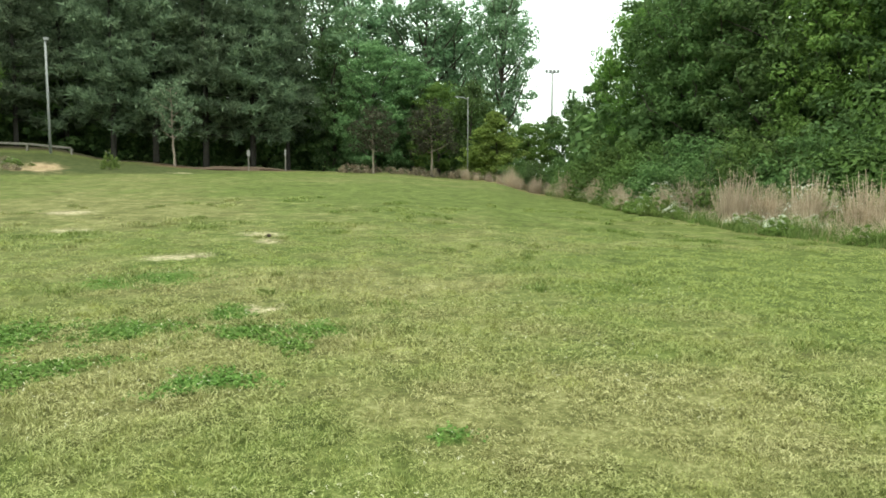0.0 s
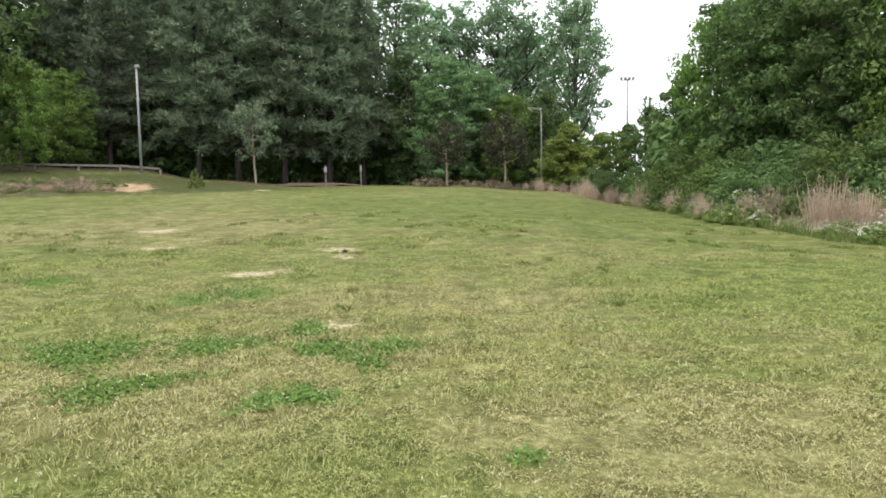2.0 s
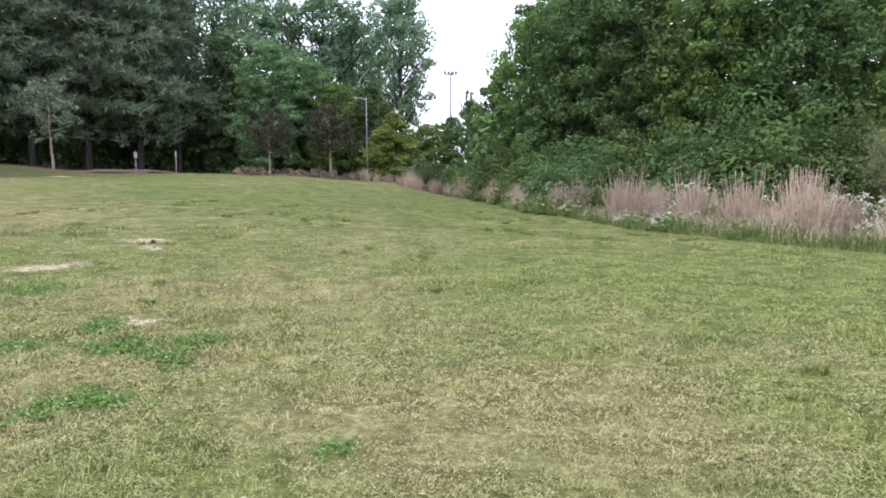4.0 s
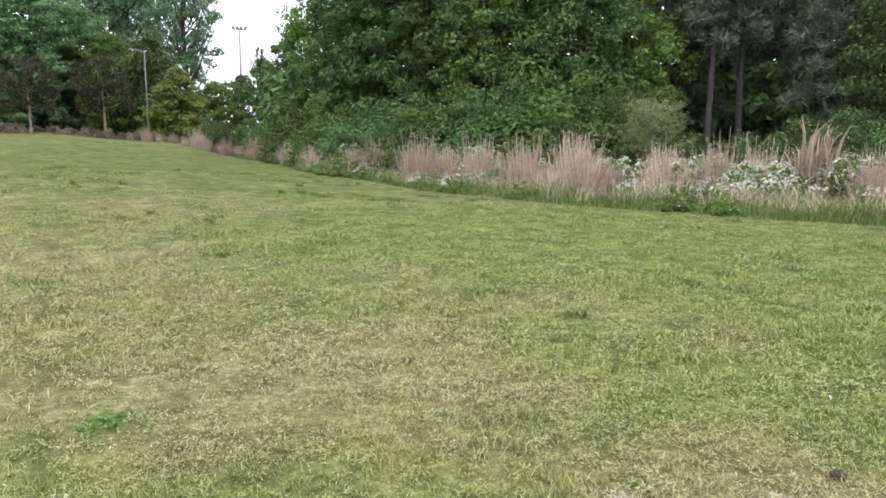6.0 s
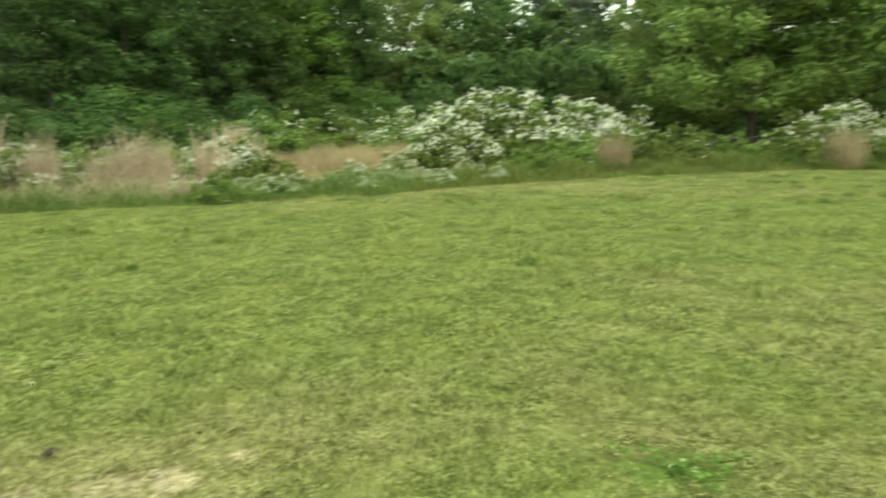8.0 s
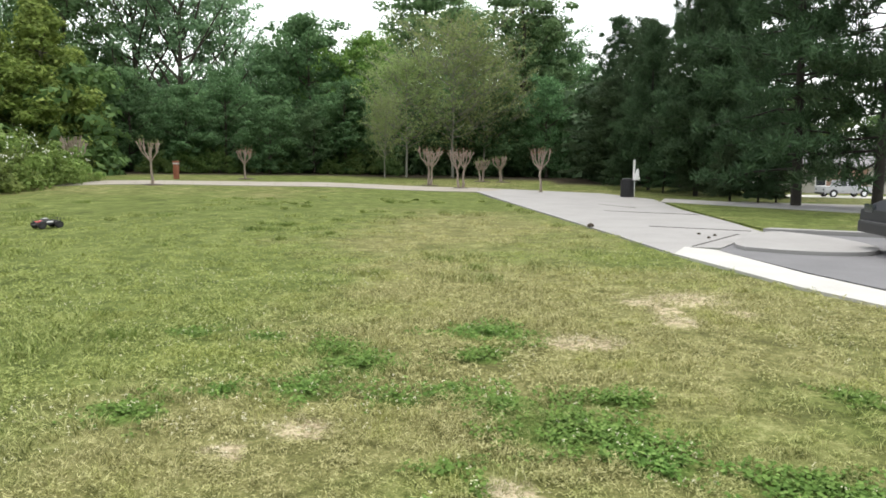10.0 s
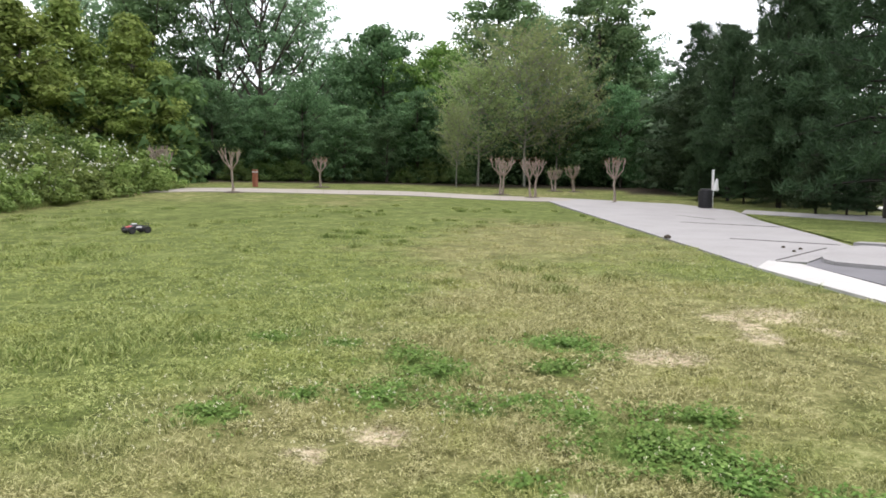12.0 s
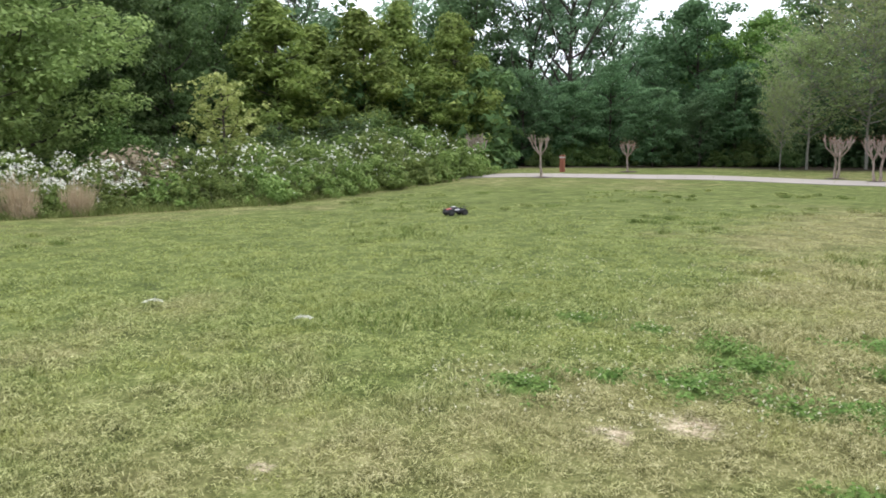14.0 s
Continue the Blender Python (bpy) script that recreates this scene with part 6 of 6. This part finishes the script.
def make_buggy(az, r, heading):
    """Radio-controlled truck: shell, four knobbly wheels, shock towers, bumper, rear wing."""
    x, y, z = spot(az, r)
    root = thing("toy_truck", "black radio-controlled toy truck with red and white panels on the lawn", "toy car", m=pose(x, y, z, 0, 0, heading))
    part("chassis", box(0.42, 0.12, 0.02, (0, 0, 0.075), 0.005), BLACK_PLASTIC, root)
    bm = bmesh.new()
    prof = [(-0.21, 0.115, 0.075), (-0.16, 0.15, 0.085), (-0.05, 0.175, 0.08), (0.02, 0.205, 0.065), (0.08, 0.20, 0.065), (0.13, 0.155, 0.085), (0.20, 0.14, 0.08), (0.235, 0.11, 0.06)]
    rings = []
    for px, top, half in prof:
        rings.append([bm.verts.new(c) for c in ((px, -half * 1.15, 0.085), (px, -half * 1.1, top - 0.035), (px, -half * 0.7, top), (px, half * 0.7, top), (px, half * 1.1, top - 0.035), (px, half * 1.15, 0.085))])
    for a, b in zip(rings, rings[1:]):
        for i in range(5):
            bm.faces.new((a[i], a[i + 1], b[i + 1], b[i]))
    bm.faces.new(rings[0])
    bm.faces.new(rings[-1][::-1])
    bmesh.ops.recalc_face_normals(bm, faces=bm.faces[:])
    shell = part("shell", bm, BLACK_PLASTIC, root, "black body shell")
    part("roof_panel", box(0.09, 0.09, 0.006, (0.04, 0, 0.208), 0.002), WHITE_PAINT, shell, "white roof panel")
    part("flank", box(0.12, 0.19, 0.03, (-0.02, 0, 0.135), 0.004), WHITE_PAINT, shell, "white flank stripe")
    part("hood", box(0.10, 0.13, 0.006, (0.17, 0, 0.152), 0.002, Matrix.Rotation(radians(12), 4, "Y")), RED_PAINT, shell, "red hood panel")
    for s in (-1, 1):
        part("side_panel", box(0.07, 0.005, 0.03, (0.15, s * 0.094, 0.115), 0.002), RED_PAINT, shell, "red side flash")
    part("windscreen", box(0.045, 0.11, 0.005, (0.105, 0, 0.182), 0.001, Matrix.Rotation(radians(42), 4, "Y")), GLASS, shell)
    part("rear_deck", box(0.14, 0.15, 0.01, (-0.14, 0, 0.165), 0.003, Matrix.Rotation(radians(-8), 4, "Y")), BLACK_PLASTIC, shell, "black rear deck")
    part("wing", box(0.07, 0.24, 0.008, (-0.27, 0, 0.195), 0.003, Matrix.Rotation(radians(-12), 4, "Y")), BLACK_PLASTIC, root, "black rear wing")
    for s in (-1, 1):
        part("wing_strut", box(0.015, 0.012, 0.09, (-0.245, s * 0.05, 0.15), 0.002), BLACK_PLASTIC, root)
    part("bumper", box(0.03, 0.16, 0.035, (0.265, 0, 0.08), 0.008), BLACK_PLASTIC, root)
    for px in (-0.17, 0.17):
        part("shock_tower", box(0.012, 0.12, 0.08, (px, 0, 0.12), 0.003), BLACK_PLASTIC, root)
        part("axle", box(0.016, 0.30, 0.016, (px, 0, 0.078), 0.003), STEEL, root)
        for s in (-1, 1):
            wheel = new("wheel")
            wheel.parent = root
            wheel.matrix_basis = pose(px, s * 0.155, 0.078, 90, 0, 0)
            bm = bmesh.new()
            n = 22
            rows = []
            for w, rr in ((-0.043, 0.045), (-0.045, 0.068), (-0.03, 0.078), (0.03, 0.078), (0.045, 0.068), (0.043, 0.045)):
                rows.append([bm.verts.new((math.cos(6.283 * i / n) * rr * (0.95 if i % 2 and abs(w) < 0.04 else 1), math.sin(6.283 * i / n) * rr * (0.95 if i % 2 and abs(w) < 0.04 else 1), w)) for i in range(n)])
            for a, b in zip(rows, rows[1:]):
                for i in range(n):
                    bm.faces.new((a[i], a[(i + 1) % n], b[(i + 1) % n], b[i]))
            part("tyre", bm, BLACK_RUBBER, wheel)
            bm = bmesh.new()
            bmesh.ops.create_cone(bm, cap_ends=True, segments=16, radius1=0.046, radius2=0.03, depth=0.05, matrix=Matrix.Translation((0, 0, -s * 0.012)))
            part("rim", bm, BLACK_PLASTIC, wheel, "black dished rim")
    return root


make_buggy(-142.6, 17.0, 62)


# ---- street furniture ----
def rod(name, pts, r, material, parent, label="", sides=10, taper=1.0):
    v, q = tube_arrays(pts, np.linspace(r, r * taper, len(pts)), sides)
    me = mesh_np(name, v, q, material, True)
    bm = bmesh.new()
    bm.from_mesh(me)
    bmesh.ops.holes_fill(bm, edges=[e for e in bm.edges if e.is_boundary])
    bm.to_mesh(me)
    bm.free()
    return child(name, me, parent, label)


def tall_pole(az, r, top_el):
    x, y, z = spot(az, r)
    h = EYE + r * math.tan(radians(top_el)) - z
    return x, y, z, h


x, y, z, h = tall_pole(28.5, 60, 9.74)
pole = thing("utility_pole", "grey metal light pole standing by the timber rail", "pole", m=pose(x, y, z - 0.3))
rod("shaft", [(0, 0, 0), (0, 0, h * 0.5), (0, 0, h)], 0.10, STEEL, pole, taper=0.75)
part("head", box(0.34, 0.24, 0.22, (0.08, 0, h + 0.05), 0.04), STEEL, pole, "small grey lamp head")

x, y, z, h = tall_pole(-1.9, 57, 6.5)
lamp = thing("street_lamp", "slender street lamp with a long side arm at the lawn's top", "street lamp", m=pose(x, y, z - 0.2))
rod("shaft", [(0, 0, 0), (0, 0, h * 0.5), (0, 0, h + 0.2)], 0.05, STEEL, lamp, taper=0.6)
rod("arm", [(0, 0, h), (-0.35, 0, h + 0.14), (-0.7, 0, h + 0.2)], 0.04, STEEL, lamp)
part("lamp_head", box(0.4, 0.16, 0.08, (-0.85, 0, h + 0.2), 0.03), STEEL, lamp)

x, y, z, h = tall_pole(-8.5, 115, 8.3)
mast = thing("floodlight_mast", "distant sports floodlight mast above the trees", "floodlight", m=pose(x, y, z))
rod("shaft", [(0, 0, 0), (0, 0, h * 0.5), (0, 0, h)], 0.24, STEEL, mast, taper=0.6)
part("crossbar", box(2.0, 0.14, 0.14, (0, 0, h - 0.2)), STEEL, mast)
for k in (-0.9, -0.3, 0.3, 0.9):
    part("floodlight", box(0.45, 0.35, 0.42, (k, 0, h + 0.1), 0.06), STEEL, mast)


def make_rail():
    root = thing("timber_rail", "low weathered timber guard rail along the bank top", "rail", m=pose(0, 0, 0))
    azs = [27.2, 29.9, 32.6, 35.3, 38.0, 40.7]
    pts = [Vector(spot(a, 61.5)) for a in azs]
    for p in pts:
        part("post", box(0.15, 0.15, 0.8, (p.x, p.y, p.z + 0.05), 0.03), WOOD_RAIL, root)
    for a, b in zip(pts, pts[1:]):
        d = b - a
        rot = Matrix.Rotation(math.atan2(d.y, d.x), 4, "Z") @ Matrix.Rotation(-math.asin(d.z / d.length), 4, "Y")
        part("rail_board", box(d.length - 0.02, 0.1, 0.16, (a + b) / 2 + Vector((0, 0, 0.48)), 0.015, rot), WOOD_RAIL, root)


make_rail()
for az, top, w in ((15.1, 2.35, 0.24), (12.35, 2.4, 0.14)):
    x, y, z, h = tall_pole(az, 58, top)
    sign = thing("trail_sign", "slim post with a small pale sign at the wood's edge", "sign", m=pose(x, y, z - 0.1, 0, 0, az))
    part("post", box(0.09, 0.09, h + 0.1, (0, 0, (h + 0.1) / 2), 0.02), WOOD_RAIL, sign)
    part("sign_plate", box(w, 0.04, 0.42, (0, -0.09, h - 0.22), 0.01), CONCRETE, sign, "pale sign plate")
x, y, z = spot(16.4, 60.0)
thing("mulch_bed", "long low mound of red-brown mulch below the pines", "mulch", m=pose(x, y, z - 0.05, 0, 0, 16.4), data=lump_mesh("mulch_bed", 9, 4.6, 1.6, 0.32, MULCH, 3))
plant("greenbush", 24.8, 50, 1.2, 0.45, which=0, label="small leafy sapling with pale flowers on the slope")
plant("sapling", 20.4, 60, 6.6, wide=0.85, label="young thin tree with pale trunk before the pines")

# pruned crape myrtles
def make_myrtle(seed, height, n_stem, label, tint=None):
    """A pollarded ornamental: one or more pale stems that fork into knobbly upright branches."""
    rng = np.random.default_rng(seed)
    ob = thing("crape_myrtle", label, "tree", "pruned ornamental trees by the path")
    pieces = []
    for s in range(n_stem):
        a0 = s * 2.4 + rng.random()
        base = np.array([0.09 * math.cos(a0), 0.09 * math.sin(a0), 0]) * (n_stem > 1)
        fork = base + np.array([0.045 * math.cos(a0) * n_stem, 0.045 * math.sin(a0) * n_stem, height * (0.46 + 0.06 * rng.random())])
        pieces.append(tube_arrays(np.linspace(base, fork, 5) + np.r_[[[0, 0, 0]], rng.normal(size=(3, 3)) * 0.015, [[0, 0, 0]]], [0.08, 0.06, 0.05, 0.046, 0.05], 7))
        for b in range(6):
            a = a0 + b * 1.05 + rng.random() * 0.4
            out = height * (0.13 + 0.12 * rng.random())
            tip = fork + np.array([math.cos(a) * out, math.sin(a) * out, height * (0.36 + 0.18 * rng.random())])
            mid = fork * 0.5 + tip * 0.5 + np.array([math.cos(a), math.sin(a), -0.3]) * out * 0.35
            pieces.append(tube_arrays([fork, mid, tip * 0.92 + mid * 0.08, tip], [0.034, 0.026, 0.024, 0.034], 5))
            for c in range(1 + b % 2):
                t2 = mid + np.array([math.cos(a + 1 - 2 * c) * out * 0.5, math.sin(a + 1 - 2 * c) * out * 0.5, height * 0.2])
                pieces.append(tube_arrays([mid, (mid + t2) / 2 + np.array([0, 0, 0.03]), t2], [0.026, 0.02, 0.03], 5))
    v, q = join(pieces)
    child("trunk", mesh_np("trunk", v, q, PALE_BARK, True), ob)
    n = 110
    tips = np.array([pp[0][-5:].mean(axis=0) for pp in pieces if len(pp[0]) < 25])
    k = rng.integers(0, len(tips), n)
    lv, lq = leaf_quads(tips[k] + rng.normal(size=(n, 3)) * 0.09, rng.normal(size=(n, 3)), np.full(n, 0.06), np.full(n, 0.035), rng)
    tagged(child("shoot_growth", mesh_np("shoot_growth", lv, lq, tint or LEAF_PLUM), ob, "sparse reddish young shoots"), kind="stuff")
    return ob


def ring_bm(r, h, seed):
    bm = bmesh.new()
    bmesh.ops.create_icosphere(bm, subdivisions=2, radius=1)
    for v in bm.verts:
        k = 1 + 0.25 * noise.noise(v.co * 2.0 + Vector((seed, 0, 0)))
        v.co = Vector((v.co.x * r * k, v.co.y * r * k, v.co.z * h * k))
    return bm


RED_SHOOT = leaf_mat("red_shoot", (0.15, 0.075, 0.05), (0.23, 0.125, 0.085), (0.31, 0.19, 0.13))
for k, (az, r, top, n_stem, tint) in enumerate(((-144.5, 39.5, 1.65, 4, LEAF_BUD), (-149.4, 34.0, 1.78, 1, LEAF_BUD), (-155.7, 39.5, 1.02, 1, RED_SHOOT), (-169.2, 36.4, 1.1, 2, RED_SHOOT), (-171.6, 34.4, 1.0, 2, RED_SHOOT), (-173.2, 41, 0.25, 2, LEAF_BUD), (-174.7, 41, 0.45, 2, LEAF_BUD), (-177.6, 32.6, 1.25, 1, RED_SHOOT))):
    x, y, z = spot(az, r)
    h = EYE + r * math.tan(radians(top)) - z
    myrtle = make_myrtle(200 + k, h, n_stem, "hard-pruned crape myrtle with knobbly upright branches by the path", tint)
    myrtle.matrix_basis = pose(x, y, z - 0.05, 0, 0, 40 * k)
    part("mulch_ring", ring_bm(0.55, 0.10, k), DUNG, myrtle, "dark mulch ring")

x, y, z = spot(-151.0, 39.0)
bollard = thing("bollard", "red-brown timber bollard light with pale cap by the path", "bollard", m=pose(x, y, z - 0.1))
part("shaft", box(0.22, 0.22, 0.85, (0, 0, 0.42), 0.02), RUST_WOOD, bollard)
part("collar", box(0.24, 0.24, 0.08, (0, 0, 0.87), 0.01), PALE_CONCRETE, bollard, "pale light band")
part("cap", box(0.26, 0.26, 0.08, (0, 0, 0.95), 0.03), RUST_WOOD, bollard)

x, y, z = spot(176.1, 30.3)
bin_ob = thing("litter_bin", "dark slatted round litter bin at the driveway corner", "bin", m=pose(x, y, z + 0.04))
rod("liner", [(0, 0, 0), (0, 0, 0.34), (0, 0, 0.68)], 0.22, BLACK_PLASTIC, bin_ob, sides=18)
for k in range(20):
    a = k * 6.283 / 20
    part("slat", box(0.05, 0.025, 0.66, (math.cos(a) * 0.25, math.sin(a) * 0.25, 0.34), 0.006, Matrix.Rotation(a + math.pi / 2, 4, "Z")), BLACK_PLASTIC, bin_ob)
for hz in (0.06, 0.64):
    bm = bmesh.new()
    bmesh.ops.create_cone(bm, cap_ends=False, segments=24, radius1=0.275, radius2=0.275, depth=0.05, matrix=Matrix.Translation((0, 0, hz)))
    part("hoop", bm, BLACK_PLASTIC, bin_ob)
part("lid", box(0.4, 0.4, 0.06, (0, 0, 0.71), 0.03), BLACK_PLASTIC, bin_ob)

x, y, z = spot(175.65, 31.6)
stand = thing("bag_dispenser", "thin pale post with a white bag hanging from it", "post", m=pose(x, y, z))
part("post", box(0.09, 0.09, 1.52, (0, 0, 0.76), 0.01), WHITE_PAINT, stand)
bm = bmesh.new()
for k, (hz, w, d) in enumerate(((1.15, 0.03, 0.03), (1.05, 0.06, 0.05), (0.88, 0.09, 0.07), (0.72, 0.12, 0.08), (0.66, 0.08, 0.05))):
    ring = [bm.verts.new((-0.13 + math.cos(a) * w * (1 + 0.15 * math.sin(3 * a + k)), 0.12 + math.sin(a) * d, hz)) for a in np.linspace(0, 6.283, 12, endpoint=False)]
    if k:
        for i in range(12):
            bm.faces.new((last[i], last[(i + 1) % 12], ring[(i + 1) % 12], ring[i]))
    else:
        bm.faces.new(ring)
    last = ring
bm.faces.new(last)
bmesh.ops.recalc_face_normals(bm, faces=bm.faces[:])
part("bag", bm, WHITE_PAINT, stand, "crumpled white plastic bag")


# ---- vehicles and house ----
def car_shell(profile, half):
    """A lofted body from a side outline: (x, bottom, belt, roof) stations."""
    bm = bmesh.new()
    rings = []
    for px, lo, belt, roof in profile:
        top_half = half * (0.78 if roof > belt + 0.05 else 0.93)
        rings.append([bm.verts.new(c) for c in ((px, -half * 0.92, lo), (px, -half, (lo + belt) / 2), (px, -half * 0.97, belt), (px, -top_half, roof), (px, top_half, roof), (px, half * 0.97, belt), (px, half, (lo + belt) / 2), (px, half * 0.92, lo))])
    for a, b in zip(rings, rings[1:]):
        for i in range(7):
            bm.faces.new((a[i], a[i + 1], b[i + 1], b[i]))
        bm.faces.new((a[7], a[0], b[0], b[7]))
    bm.faces.new(rings[0])
    bm.faces.new(rings[-1][::-1])
    bmesh.ops.recalc_face_normals(bm, faces=bm.faces[:])
    return bm


def add_wheel(parent, px, py, r, w):
    wheel = new("wheel")
    wheel.parent = parent
    wheel.matrix_basis = pose(px, py, r, 90, 0, 0)
    bm = bmesh.new()
    n = 28
    rows = []
    for ww, rr in ((-0.5 * w, r * 0.62), (-0.5 * w, r * 0.94), (-0.4 * w, r), (0.4 * w, r), (0.5 * w, r * 0.94), (0.5 * w, r * 0.62)):
        rows.append([bm.verts.new((math.cos(6.283 * i / n) * rr, math.sin(6.283 * i / n) * rr, ww)) for i in range(n)])
    for a, b in zip(rows, rows[1:]):
        for i in range(n):
            bm.faces.new((a[i], a[(i + 1) % n], b[(i + 1) % n], b[i]))
    part("tyre", bm, BLACK_RUBBER, wheel)
    bm = bmesh.new()
    bmesh.ops.create_cone(bm, cap_ends=True, segments=20, radius1=r * 0.63, radius2=r * 0.55, depth=w * 0.8)
    part("rim", bm, SILVER_PAINT, wheel, "silver alloy rim")


def make_vehicle(name, label, m, profile, half, paint, wheel_x, wheel_r, windows, category):
    root = thing(name, label, category, m=m)
    body = part("body", car_shell(profile, half), paint, root)
    for px in wheel_x:
        for s in (-1, 1):
            add_wheel(root, px, s * (half - 0.09), wheel_r, 0.22)
            part("wheel_arch", arch_bm(px, s * (half + 0.004), wheel_r), BLACK_PLASTIC, body)
    for x0, x1, z0, z1, k in windows:
        for s in (-1, 1):
            bm = bmesh.new()
            h0, h1 = half * 0.965, half * 0.80
            q = [bm.verts.new(c) for c in ((x0, s * (h0 + 0.012), z0), (x1, s * (h0 + 0.012), z0), (x1 - k, s * (h1 + 0.02), z1), (x0 + k, s * (h1 + 0.02), z1))]
            bm.faces.new(q)
            part("side_window", bm, GLASS, body)
    x0, x1 = profile[0][0], profile[-1][0]
    for s in (-1, 1):
        part("headlight", box(0.06, 0.3, 0.14, (x1 - 0.02, s * half * 0.68, 0.72), 0.02), GLASS, body, "dark glossy headlight")
        part("tail_light", box(0.06, 0.22, 0.2, (x0 + 0.02, s * half * 0.74, 0.85), 0.02), BLACK_PLASTIC, body, "dark tail light")
    part("front_bumper", box(0.12, half * 1.8, 0.2, (x1 + 0.02, 0, 0.42), 0.04), BLACK_PLASTIC, root)
    part("rear_bumper", box(0.12, half * 1.8, 0.2, (x0 - 0.02, 0, 0.45), 0.04), BLACK_PLASTIC, root)
    return root


def arch_bm(px, y, r):
    bm = bmesh.new()
    outer, inner = [], []
    for i in range(13):
        a = math.pi * i / 12
        outer.append(bm.verts.new((px + math.cos(a) * r * 1.22, y, r + math.sin(a) * r * 1.22)))
        inner.append(bm.verts.new((px + math.cos(a) * r * 0.6, y, r + math.sin(a) * r * 0.6)))
    for i in range(12):
        bm.faces.new((outer[i], outer[i + 1], inner[i + 1], inner[i]))
    return bm


x, y, z = spot(159.5, 13.6)
car = make_vehicle("parked_car", "dark navy parked car standing on the asphalt",
                   pose(x - 2.1, y + 0.2, 0.012, 0, 0, 4), [(-2.2, 0.32, 0.80, 0.84), (-2.0, 0.26, 0.88, 0.92), (-1.5, 0.24, 0.92, 1.0), (-0.9, 0.24, 0.93, 1.36), (0.2, 0.24, 0.92, 1.42), (0.9, 0.24, 0.92, 0.98), (1.7, 0.26, 0.84, 0.88), (2.1, 0.32, 0.68, 0.70)],
                   0.88, NAVY_PAINT, (-1.35, 1.35), 0.33, ((-1.3, -0.35, 0.97, 1.3, 0.15), (-0.28, 0.7, 0.97, 1.32, 0.18)), "car")
x, y, z = spot(161.4, 92)
truck = make_vehicle("pickup_truck", "silver four-door pickup truck parked on the far road", pose(x, y, z + 0.04, 0, 0, 192),
                     [(-2.8, 0.55, 1.15, 1.18), (-2.7, 0.45, 1.18, 1.2), (-1.1, 0.45, 1.2, 1.22), (-1.0, 0.45, 1.2, 1.85), (0.4, 0.45, 1.2, 1.9), (1.1, 0.45, 1.2, 1.25), (2.3, 0.5, 1.12, 1.16), (2.6, 0.55, 0.95, 0.98)],
                     0.98, TRUCK_PAINT, (-1.75, 1.75), 0.40, ((-0.95, -0.25, 1.25, 1.75, 0.06), (-0.15, 0.75, 1.25, 1.75, 0.15)), "truck")


def make_house(az, r, turn):
    x, y, z = spot(az, r)
    root = thing("house", "pale house with brick wall and grey roof beyond the road", "house", m=pose(x, y, z, 0, 0, turn))
    part("wall", box(16, 9, 3.4, (0, 0, 1.7)), BEIGE_WALL, root, "beige siding wall")
    part("brick_wall", box(5, 0.2, 3.2, (3.5, 4.62, 1.6)), BRICK_RED, root, "red brick wall")
    bm = bmesh.new()
    c = [(-8.6, -5.2, 3.4), (8.6, -5.2, 3.4), (8.6, 5.2, 3.4), (-8.6, 5.2, 3.4), (-6, 0, 6.6), (6, 0, 6.6)]
    v = [bm.verts.new(p) for p in c]
    for f in ((0, 1, 5, 4), (1, 2, 5), (2, 3, 4, 5), (3, 0, 4), (3, 2, 1, 0)):
        bm.faces.new([v[i] for i in f])
    part("roof", bm, ROOF_GREY, root)
    for k in (-6, -2.5, 3.0, 6.4):
        win = part("window", box(1.3, 0.08, 1.4, (k, 4.54 if k < 1 else 4.76, 1.7)), WHITE_PAINT, root, "white framed window")
        part("pane", box(1.1, 0.06, 1.2, (k, 4.58 if k < 1 else 4.80, 1.7)), GLASS, win)
    part("door", box(1.0, 0.08, 2.05, (0, 4.54, 1.03)), WHITE_PAINT, root)


make_house(160.0, 112, -10)
make_house(167.0, 118, -20)
for az, r, top in ((158, 132, 4.5), (161.5, 136, 4.0), (165, 132, 5.0), (169, 100, 7), (155.5, 128, 6.0)):
    grow("fargreen", az, r, top, 1.2, group="trees of the surrounding wood")
